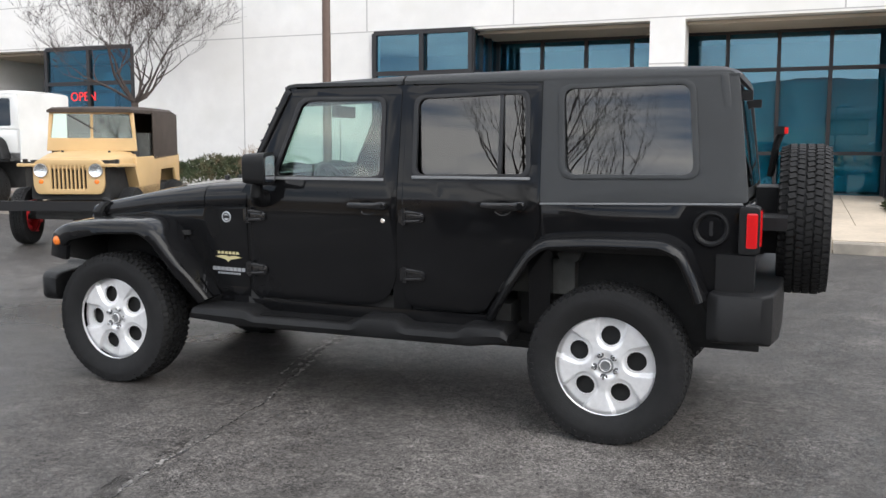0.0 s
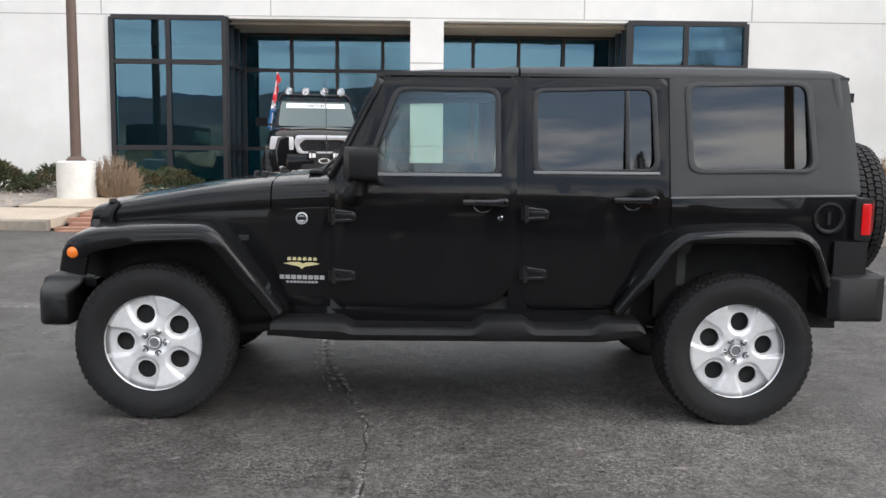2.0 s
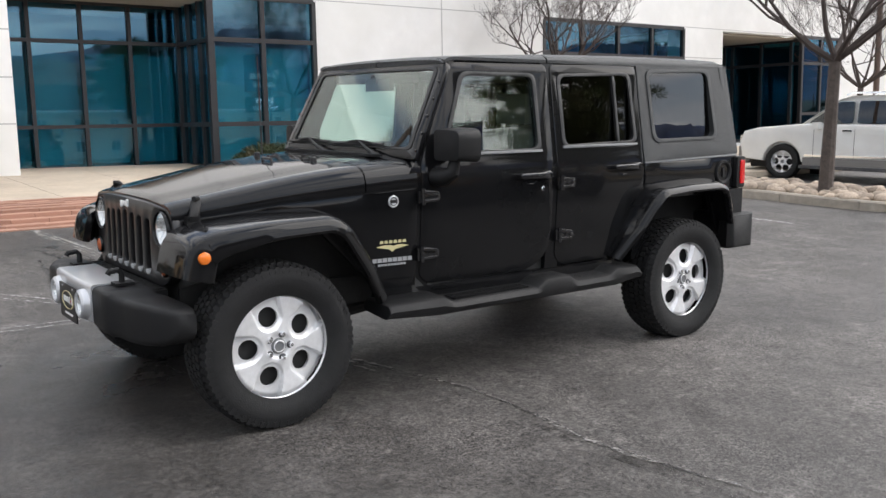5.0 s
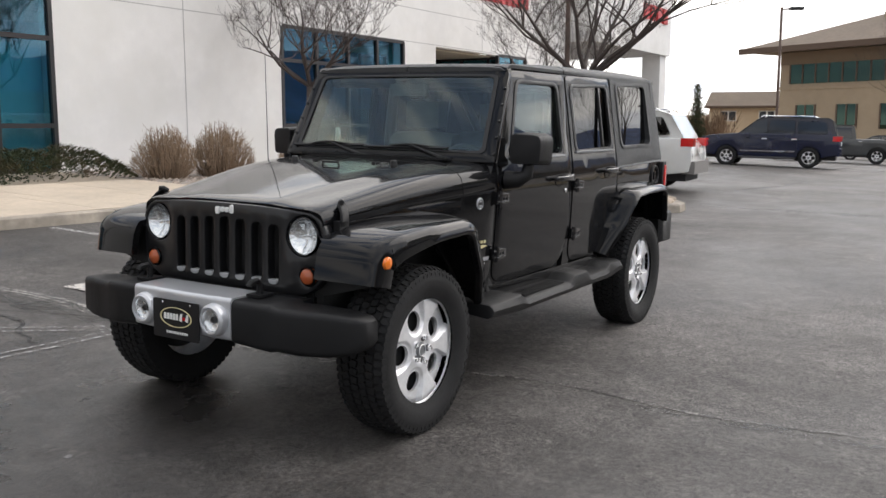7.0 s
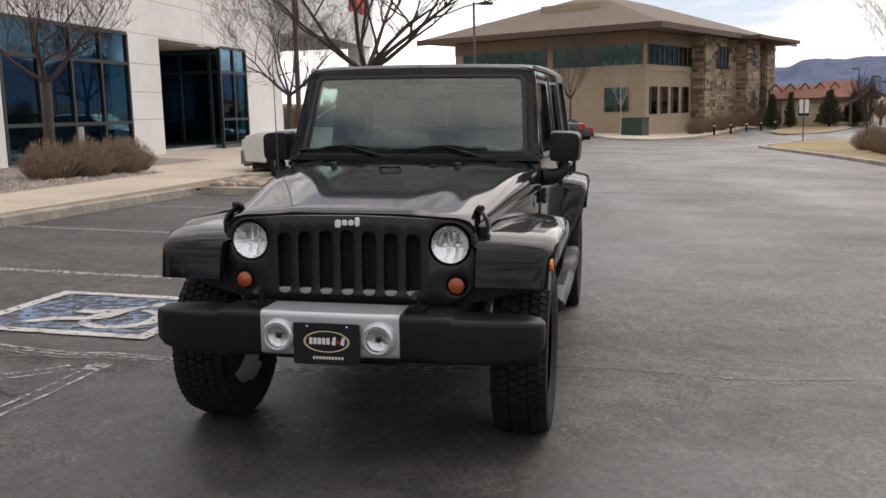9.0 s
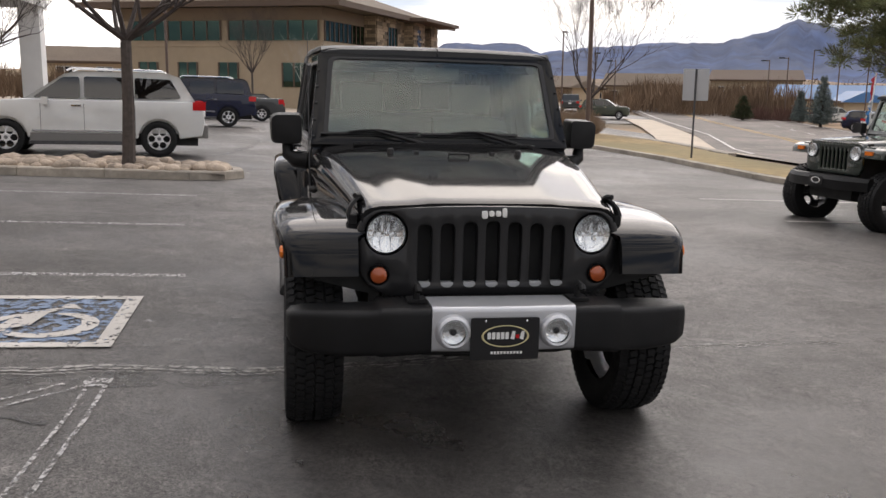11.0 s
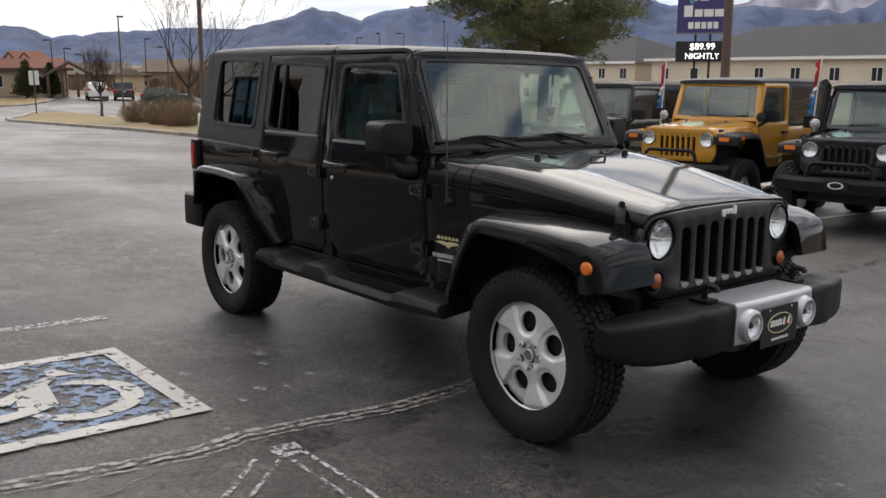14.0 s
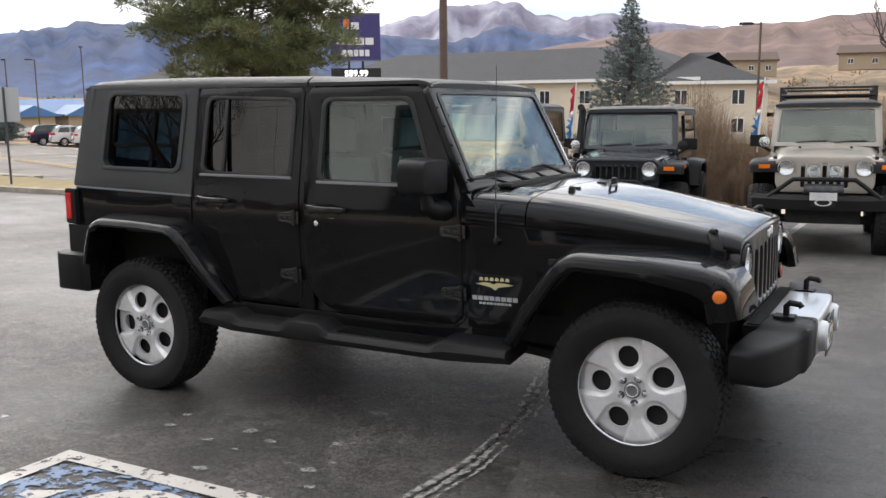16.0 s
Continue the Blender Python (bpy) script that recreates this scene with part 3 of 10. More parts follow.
# walks: concrete along the kerb, apron at the entrance, brick ramp
def walk_slab(name, x0, x1, y0, y1, lift, material, label, step=1.6):
    """Concrete flags with tooled joints between them."""
    root = thing(name, label, "pavement", kind="structure")
    nx, ny = max(1, round((x1 - x0) / step)), max(1, round((y1 - y0) / step))
    for i in range(nx):
        for j in range(ny):
            a, b = x0 + (x1 - x0) * i / nx + 0.005, x0 + (x1 - x0) * (i + 1) / nx - 0.005
            c, d = y0 + (y1 - y0) * j / ny + 0.005, y0 + (y1 - y0) * (j + 1) / ny - 0.005
            bm = BM()
            vs = [bm.verts.new((x, y, lot(x, y) + lift + dz)) for dz in (-0.12, 0) for x, y in ((a, c), (b, c), (b, d), (a, d))]
            for q in ((0, 1, 5, 4), (1, 2, 6, 5), (2, 3, 7, 6), (3, 0, 4, 7), (4, 5, 6, 7)):
                bm.faces.new([vs[k] for k in q])
            part("flag", bm, material, root)
    return root


walk_slab("pavement_walk", -12.6, -1.1, -8.5, KY - 0.17, 0.132, M_CONCRETE, "tan concrete walk in front of the planting bed")
walk_slab("pavement_walk", 5.0, 16.0, -8.2, KY - 0.17, 0.132, M_CONCRETE, "tan concrete walk by the lamp post")
walk_slab("pavement_walk", -6.2, 6.2, -13.9, -8.5, 0.130, M_CONCRETE, "tan concrete apron at the glazed entrance")
walk_slab("pavement_walk", -30.0, -12.6, -16.0, -6.4, 0.130, M_CONCRETE, "tan concrete forecourt by the side entrance")
lone("bed_gravel", sheet([-12.6, -11, -9.5, -8, -6.2], [-12.4, -11, -9.8, -8.5], 0.13), M_GRAVEL, "stony planting bed under dry bushes", "gravel bed", kind="structure")
lone("bed_gravel", sheet([-17.6, -16, -14.3, -12.6], [-12.4, -11, -9.8], 0.135), M_GRAVEL, "stony planting bed by the columns", "gravel bed", kind="structure")
lone("bed_gravel", sheet([6.2, 8, 10, 12, 14, 16], [-12.4, -11, -9.8, -8.2], 0.13), M_GRAVEL, "stony planting bed by the wall", "gravel bed", kind="structure")

# ---------------------------------------------------------------- white tilt-up office building
FY = -12.40
TOP = 7.6


def wall_block(name, x0, x1, y0, y1, z0, z1, parent, material=M_STUCCO, r=0.0):
    return part(name, box(BM(), x0, x1, y0, y1, z0, z1, r), material, parent)


office = thing("office_building", "white tilt-up concrete office building with blue glazing", "building", kind="structure")
Z_HEAD, Z_TRANS, Z_SILL, Z_LOW = 3.85, 3.02, 1.39, 0.55
# upper wall band over everything, solid piers between the glazed bays
wall_block("fascia", -30.0, 17.5, FY - 0.30, FY, Z_HEAD, TOP, office)
for x0, x1 in ((6.04, 12.25), (-12.66, -6.17), (-30.0, -26.4)):
    wall_block("wall_panel", x0, x1, FY - 0.30, FY, 0.2, Z_HEAD, office)
for x0, x1 in ((-0.30, 0.34), (-19.95, -18.2)):
    col = part("column", box(BM(), x0, x1, FY - 0.62, FY + 0.012, 0.2, Z_HEAD, 0.012), M_STUCCO, office, "square white column with joints")
    for z in (1.46, 2.25, 3.05):
        part("joint", box(BM(), x0 - 0.003, x1 + 0.003, FY - 0.5, FY + 0.015, z - 0.012, z + 0.012), M_JOINT, col)
# panel joints
for x in (9.25, -9.5, 12.8, -15.5, -23, 3.0, -3.0, 6.2, -6.25):
    part("joint", box(BM(), x - 0.012, x + 0.012, FY, FY + 0.004, Z_HEAD + 0.05 if -6.3 < x < 6.3 or x < -13 or x > 12.3 else 0.5, TOP), M_JOINT, office)
for z in (3.90, 4.90, 6.2):
    part("joint", box(BM(), -30, 17.5, FY, FY + 0.0035, z - 0.010, z + 0.010), M_JOINT, office)
part("office_roof", box(BM(), -30.0, 17.5, -36, FY - 0.3, TOP - 0.3, TOP - 0.1), M_JOINT, office)
part("back_wall", box(BM(), -30.0, 17.5, -36.2, -36, 0, TOP), M_STUCCO, office)
for x in (-30.0, 17.2):
    part("end_wall", box(BM(), x, x + 0.3, -36, FY - 0.30, 0, TOP), M_STUCCO, office)
part("office_floor", box(BM(), -29.7, 17.2, -36, FY - 0.31, 0.40, 0.52), M_INSIDE, office)
part("office_partition", box(BM(), -29.7, 17.2, -20.2, -20, 0.52, TOP - 0.3), M_INSIDE, office)
part("ceiling", box(BM(), -29.7, 17.2, -20, FY - 0.35, 4.2, 4.3), M_INSIDE, office)
# soffit of the recessed entrance
part("soffit", box(BM(), -3.95, 3.85, -14.05, FY - 0.31, 3.78, 3.84), M_SOFFIT, office)
part("soffit", box(BM(), -26.4, -18.2, -15.5, FY - 0.31, 3.78, 3.84), M_SOFFIT, office)
part("soffit", box(BM(), 12.25, 17.2, -15.0, FY - 0.31, 3.78, 3.84), M_SOFFIT, office)


def glazing(parent, p0, p1, uprights, rails, z0, z1, w=0.07, depth=0.12, blinds=True, label="dark-framed blue reflective glazing"):
    """A glazed screen from p0 to p1 in plan, with mullions at fractions and rails at heights; the pane of each bay is a part."""
    a, b = Vector(p0), Vector(p1)
    d = b - a
    ln = d.length
    m = shift(a.x, a.y, 0) @ rot("Z", math.degrees(math.atan2(d.y, d.x)))
    root = thing("window", label, "window", at=m, kind="structure")
    ups = [0.0] + [u * ln for u in uprights] + [ln]
    lv = [z0] + list(rails) + [z1]
    for x in ups:
        part("mullion", box(BM(), x - w / 2, x + w / 2, -depth / 2, depth / 2, z0, z1, 0.006), M_MULLION, root)
    for z in lv:
        part("rail", box(BM(), 0, ln, -depth / 2 + 0.004, depth / 2 - 0.004, z - w / 2, z + w / 2, 0.006), M_MULLION, root)
    for x0, x1 in zip(ups, ups[1:]):
        for q0, q1 in zip(lv, lv[1:]):
            pane = part("pane", box(BM(), x0 + w / 2 - 0.01, x1 - w / 2 + 0.01, -0.008, 0.0, q0 + w / 2 - 0.01, q1 - w / 2 + 0.01), M_BLUEGLASS, root)
            pane.visible_shadow = False
    if blinds:
        for x0, x1 in zip(ups, ups[1:]):
            part("blind", box(BM(), x0 + 0.06, x1 - 0.06, 0.20, 0.21, z0 + 0.1, z1 - 0.95), M_BLIND, root)
    return root


# facing +y: panes run from +x to -x so that the inside lies behind them
RAILS = (Z_SILL, Z_TRANS)
glazing(office, (6.01, FY + 0.02), (3.88, FY + 0.02), (0.5,), RAILS, Z_LOW, Z_HEAD, 0.09, blinds=False)
glazing(office, (3.86, FY), (3.86, -14.0), (0.3, 0.65), RAILS, Z_LOW, Z_HEAD, 0.09, blinds=False)
glazing(office, (3.80, -14.0), (0.0, -14.0), (0.255, 0.505, 0.755), RAILS, Z_LOW, 3.76, blinds=False)
glazing(office, (-0.02, -14.0), (-3.85, -14.0), (0.245, 0.495, 0.74), RAILS, Z_LOW, 3.76)
glazing(office, (-3.90, -14.0), (-3.90, FY), (0.35, 0.7), RAILS, Z_LOW, Z_HEAD, 0.09, blinds=False)
glazing(office, (-3.86, FY + 0.02), (-6.14, FY + 0.02), (0.49,), RAILS, Z_LOW, Z_HEAD, 0.09)
glazing(office, (-12.71, FY - 0.04), (-18.15, FY - 0.04), (0.25, 0.5, 0.75), RAILS, Z_LOW, Z_HEAD, 0.09, blinds=False)
glazing(office, (-20.0, -15.4), (-24.2, -15.4), (0.33, 0.66), RAILS, Z_LOW, 3.76, 0.09, blinds=False)
glazing(office, (-24.2, -15.4), (-24.2, FY - 0.04), (0.12, 0.5, 0.88), (Z_TRANS,), 0.30, 3.76, 0.10, blinds=False, label="dark glazed entrance doors under lit transoms")
# The unlit lobby's gloom is put into near-black walls, floor and ceiling
M_LOBBYGLOOM = mat("lobby_wall_painted_gloom", (0.035, 0.036, 0.040), 0.8, var2=0.2, scale2=0.6)
part("lobby_wall", box(BM(), -29.6, -12.9, -19.5, -19.3, 0.52, 4.2), M_LOBBYGLOOM, office)
part("lobby_wall", box(BM(), -29.6, -29.4, -19.3, FY - 0.5, 0.52, 4.2), M_LOBBYGLOOM, office)
part("lobby_wall", box(BM(), -12.9, -12.7, -19.3, FY - 0.5, 0.52, 4.2), M_LOBBYGLOOM, office)
part("lobby_floor", box(BM(), -29.4, -12.9, -19.3, FY - 0.4, 0.52, 0.53), M_LOBBYGLOOM, office)
part("lobby_ceiling", box(BM(), -29.4, -12.9, -19.3, FY - 0.4, 4.10, 4.19), M_LOBBYGLOOM, office)
M_TUBE = mat("lit_tube", (0.9, 0.92, 0.9), 0.5, emit=1.6)
for x in (-25.3, -26.6, -27.9):
    for y in (-13.6, -14.9):
        lamp = thing("ceiling_light", "lit strip light on the lobby ceiling", "ceiling light", "lobby strip lights", shift(x, y, 3.98), kind="thing")
        part("housing", box(BM(), -0.12, 0.12, -0.5, 0.5, 0.03, 0.10, 0.01), M_MULLION, lamp)
        part("diffuser", box(BM(), -0.09, 0.09, -0.47, 0.47, 0.0, 0.03, 0.01), M_TUBE, lamp)
glazing(office, (-24.2, FY - 0.04), (-26.4, FY - 0.04), (0.5,), RAILS, Z_LOW, Z_HEAD, 0.09, blinds=False)
glazing(office, (17.2, -14.9), (14.9, -14.9), (0.5,), RAILS, Z_LOW, 3.76, 0.09, blinds=False)
glazing(office, (14.9, FY - 0.04), (12.3, FY - 0.04), (0.5,), RAILS, Z_LOW, Z_HEAD, 0.09, blinds=False)
# lit sign in the window and red letters' bars high on the wall
M_NEON = mat("red_neon", (0.75, 0.03, 0.03), 0.4, emit=0.3)
sign = thing("window_sign", "red lit open sign hung inside the window", "sign", at=shift(13.80, FY - 0.02, 2.70))
letters("OPEN", 0.30, M_NEON, sign, rot("Z", 180) @ rot("X", 90), label="red lit word")
M_REDSIGN = mat("red_wall_sign", (0.50, 0.03, 0.035), 0.5)
wall_sign = thing("wall_sign", "row of red sign bars high on the white wall", "sign", at=shift(-24.4, FY + 0.03, 5.9))
for k in range(9):
    part("sign_bar", box(BM(), -2.0 + k * 0.45, -1.68 + k * 0.45, -0.03, 0.05, -0.26, 0.26, 0.01), M_REDSIGN, wall_sign)
# portico beyond the end of the building
portico = thing("portico", "white portico on square columns past the building end", "portico", kind="structure")
part("portico_roof", box(BM(), -40.0, -30.0, -17.0, -11.2, 4.75, TOP), M_STUCCO, portico)
for x, y in ((-39.4, -11.8), (-35, -16.4), (-30.6, -16.4)):
    part("column", box(BM(), x - 0.45, x + 0.45, y - 0.45, y + 0.45, 0.2, 4.75, 0.01), M_STUCCO, portico)
for k in range(4):
    part("sign_bar", box(BM(), -39.2 + k * 0.9, -38.6 + k * 0.9, -11.2, -11.1, 6.2, 6.9, 0.01), M_REDSIGN, portico)

# ---------------------------------------------------------------- marks on the asphalt
def strip_on_lot(name, pts, width, material, label, lift=0.006, kind="structure", taper=None, root=None):
    bm, rows = BM(), []
    for i, (x, y) in enumerate(pts):
        a, b = Vector(pts[max(i - 1, 0)]), Vector(pts[min(i + 1, len(pts) - 1)])
        d = (b - a).normalized()
        w = (taper[i] if taper else width) / 2
        l, r = (x - d.y * w, y + d.x * w), (x + d.y * w, y - d.x * w)
        rows.append([bm.verts.new((*p, lot(*p) + lift)) for p in (l, r)])
    for a, b in zip(rows, rows[1:]):
        bm.faces.new((a[0], a[1], b[1], b[0]))
    if root is not None:
        return part(name, bm, material, root)
    return lone(name, bm, material, label, "road marking", kind=kind)


def flecked(name, base, cover, scale, soft=0.02, rough=0.62):
    """Flaking paint: the coat shows where a noise lies above a level, asphalt shows between."""
    m = bpy.data.materials.new(name)
    m.use_nodes = True
    n, l = m.node_tree.nodes, m.node_tree.links
    b = n["Principled BSDF"]
    co = n.new("ShaderNodeTexCoord")
    t = n.new("ShaderNodeTexNoise")
    t.inputs["Scale"].default_value, t.inputs["Detail"].default_value, t.inputs["Roughness"].default_value = scale, 8, 0.7
    l.new(co.outputs["Object"], t.inputs[0])
    r = n.new("ShaderNodeMapRange")
    r.inputs["From Min"].default_value, r.inputs["From Max"].default_value = cover - soft, cover + soft
    l.new(t.outputs["Fac"], r.inputs[0])
    t2 = n.new("ShaderNodeTexNoise")
    t2.inputs["Scale"].default_value, t2.inputs["Detail"].default_value = 3.2, 4
    l.new(co.outputs["Object"], t2.inputs[0])
    r2 = n.new("ShaderNodeMapRange")
    r2.inputs["To Min"].default_value, r2.inputs["To Max"].default_value = 0.6, 1.35
    l.new(t2.outputs["Fac"], r2.inputs[0])
    s = n.new("ShaderNodeVectorMath")
    s.operation = "SCALE"
    s.inputs[0].default_value = base
    l.new(r2.outputs[0], s.inputs["Scale"])
    l.new(s.outputs[0], b.inputs["Base Color"])
    l.new(r.outputs[0], b.inputs["Alpha"])
    b.inputs["Roughness"].default_value = rough
    return m


M_BLUEPAINT = flecked("flaking_blue_paint", (0.150, 0.215, 0.325), 0.505, 13)
M_WHITEPAINT = flecked("flaking_white_paint", (0.50, 0.475, 0.44), 0.425, 17)
M_THINPAINT = flecked("worn_white_paint", (0.44, 0.43, 0.42), 0.505, 30, 0.06)
M_CHALK = flecked("pale_crack_fill", (0.24, 0.228, 0.215), 0.54, 24, 0.07)
M_RIM = flecked("pale_crumbled_edge", (0.33, 0.315, 0.295), 0.46, 15, 0.10)
M_DAMP = flecked("dark_damp_streak", (0.036, 0.033, 0.030), 0.60, 5.0, 0.16, 0.36)
M_HAIR = flecked("broken_tar_line", (0.020, 0.019, 0.018), 0.46, 9.0, 0.08, 0.5)
bay = thing("accessible_bay_mark", "flaking blue square with a white wheelchair symbol painted on asphalt", "road marking", kind="structure")
hx0, hx1, hy0, hy1 = -0.88, 0.335, -3.22, -1.885
strip_on_lot("blue_square", [(hx0, (hy0 + hy1) / 2), (hx1, (hy0 + hy1) / 2)], hy1 - hy0, M_BLUEPAINT, "", root=bay)
for pts in ([(hx0, hy1), (hx1, hy1)], [(hx0, hy0), (hx1, hy0)], [(hx0, hy0 - 0.05), (hx0, hy1 + 0.05)], [(hx1, hy0 - 0.05), (hx1, hy1 + 0.05)]):
    strip_on_lot("border", pts, 0.10, M_WHITEPAINT, "", 0.010, root=bay)
# symbol: wheel arc and the seated figure


def painted(name, pts, material, root, lift):
    bm = BM()
    bm.faces.new([bm.verts.new((x, y, lot(x, y) + lift)) for x, y in pts])
    return part(name, bm, material, root)


arc = [(-0.13 + 0.27 * math.cos(radians(a)), -2.30 + 0.255 * math.sin(radians(a))) for a in range(-62, 188, 12)]
strip_on_lot("symbol_wheel", arc, 0.09, M_WHITEPAINT, "", 0.010, root=bay, taper=[0.03 + 0.08 * math.sin(math.pi * k / (len(arc) - 1)) ** 0.5 for k in range(len(arc))])
painted("symbol_body", [(-0.53, -2.17), (-0.55, -2.27), (-0.43, -2.35), (-0.10, -2.39), (-0.02, -2.51), (-0.10, -2.57), (-0.42, -2.51), (-0.49, -2.41), (-0.58, -2.31), (-0.67, -2.30), (-0.68, -2.25)], M_WHITEPAINT, bay, 0.0105)
painted("symbol_leg", [(-0.10, -2.54), (-0.02, -2.50), (0.03, -2.70), (0.16, -2.84), (0.12, -2.93), (-0.06, -2.78)], M_WHITEPAINT, bay, 0.0115)
painted("symbol_arm", [(-0.40, -2.50), (-0.32, -2.50), (-0.20, -2.58), (-0.22, -2.72), (-0.32, -2.72), (-0.31, -2.61)], M_WHITEPAINT, bay, 0.012)
for pts, w in (([(0.95, -1.79), (1.08, -1.80)], 0.13), ([(1.06, -1.745), (1.55, -1.75), (4.6, -1.90)], 0.022), ([(1.07, -1.83), (1.50, -1.835), (4.6, -2.0)], 0.020), ([(1.03, -1.95), (1.22, -2.14), (1.6, -2.55), (2.2, -3.4)], 0.024), ([(1.09, -1.87), (1.28, -2.07), (1.7, -2.5), (2.3, -3.35)], 0.020), ([(-1.72, -1.62), (-1.75, -6.4)], 0.11), ([(-4.5, -1.9), (-4.55, -6.4)], 0.11), ([(-7.3, -2.0), (-7.35, -6.3)], 0.11)):
    strip_on_lot("parking_line", pts, w, M_THINPAINT, "worn white parking line on asphalt")
for x in (-8.6, -5.9, -2.05, 0.75, 3.5, 6.3):
    strip_on_lot("parking_line", [(x, 6.1), (x, 10.8)], 0.11, M_WHITEPAINT, "white parking line between the parked jeeps")
rnd = random.Random(7)


def wander(pts, n, amp):
    out = []
    for (x0, y0), (x1, y1) in zip(pts, pts[1:]):
        for k in range(n):
            f = k / n
            out.append((x0 + (x1 - x0) * f + rnd.uniform(-amp, amp), y0 + (y1 - y0) * f + rnd.uniform(-amp, amp)))
    out.append(pts[-1])
    return out


main_crack = [(0.05, 4.2), (0.21, 2.7), (0.38, 1.9), (0.40, 0.9), (0.55, 0.35), (0.72, -0.30), (0.745, -0.55), (0.765, -0.80), (0.785, -1.05), (0.775, -1.30), (0.765, -1.55), (0.75, -1.85), (0.80, -2.1), (0.77, -2.4), (0.70, -2.9), (0.75, -4.6), (0.9, -6.4)]
near_side = [q for q in main_crack if q[1] < 0.4]
p = wander([(0.12, 6.0)] + main_crack, 12, 0.014)
strip_on_lot("asphalt_crack", p, 0.03, M_HAIR, "dark broken seam in the asphalt", 0.0045, taper=[(0.004 + 0.020 * rnd.random()) * (1.4 if q[1] < 0.4 else 0.65) for q in p])
p = wander([q for q in main_crack if q[1] > 0.3], 12, 0.014)
strip_on_lot("asphalt_seam", p, 0.03, M_CHALK, "pale worn seam crossing the asphalt", 0.006, taper=[0.010 + 0.040 * rnd.random() ** 1.5 for _ in p])
for off, w in ((-0.026, 0.036), (0.026, 0.032), (0.078, 0.016)):
    p = wander([(x + off, y) for x, y in near_side], 14, 0.010)
    strip_on_lot("asphalt_seam", p, w, M_RIM, "pale crumbling rim of the seam", 0.007, taper=[w * (0.25 + 1.1 * rnd.random()) for _ in p])
for pts, w in (([(1.6, -1.9), (1.25, -2.6), (1.45, -3.3), (1.3, -4.4)], 0.05), ([(0.9, -2.3), (1.2, -2.9), (1.0, -3.6), (1.2, -5.0)], 0.03)):
    p = wander(pts, 9, 0.03)
    strip_on_lot("asphalt_crack", p, w, M_HAIR, "dark crack in the asphalt", 0.0045, taper=[w * (0.25 + rnd.random()) for _ in p])

# dark damp streaks beside the seam
for pts, w in (([(0.92, -0.9), (0.97, -1.9), (0.93, -2.6), (0.98, -3.6), (1.05, -5.2)], 0.30), ([(0.12, 5.6), (0.20, 4.2), (0.34, 2.7), (0.48, 1.5)], 0.16), ([(-11.8, -1.6), (-12.0, 0.4), (-12.0, 2.2), (-11.6, 4.0)], 0.5), ([(-22.0, -1.2), (-17.6, -1.7), (-14.6, -2.2)], 0.35), ([(-32.0, -4.6), (-31.6, -1.0), (-28.8, 3.2)], 0.9)):
    p = wander(pts, 7, 0.02)
    strip_on_lot("damp_streak", p, w, M_DAMP, "dark damp streak beside the asphalt seam", 0.003, taper=[w * (0.4 + 0.6 * rnd.random()) for _ in p])

# pale dried drips on the asphalt beside the car
M_DRIP = flecked("pale_dried_drip", (0.34, 0.335, 0.325), 0.50, 60, 0.22)
bm = BM()
for x, y, r in ((-0.4, -1.18, 0.042), (-0.2, -1.26, 0.034), (-0.27, -1.43, 0.022), (-0.49, -1.39, 0.028), (-0.87, -1.13, 0.03), (-0.82, -1.31, 0.03), (0.2, -1.49, 0.035), (0.33, -1.65, 0.026), (0.65, -1.89, 0.022), (0.24, -1.36, 0.018), (0.03, -0.65, 0.05), (-0.23, -1.71, 0.035), (0.11, -1.13, 0.03), (2.2, 1.9, 0.02), (1.7, 2.2, 0.025), (2.6, -0.2, 0.02), (3.0, 0.4, 0.025)):
    ring = []
    for k in range(14):
        a = 2 * math.pi * k / 14
        q = r * rnd.uniform(0.55, 1.1)
        px, py = x + q * 1.35 * math.cos(a), y + q * math.sin(a)
        ring.append(bm.verts.new((px, py, lot(px, py) + 0.006)))
    bm.faces.new(ring)
lone("pale_drips", bm, M_DRIP, "pale dried drips on the dark asphalt", "stain", kind="stuff")

# ---------------------------------------------------------------- wheels
def interp(x, table):
    for (a, u), (b, w) in zip(table, table[1:]):
        if a <= x <= b:
            return u + (w - u) * (x - a) / (b - a)
    return table[0][1] if x < table[0][0] else table[-1][1]


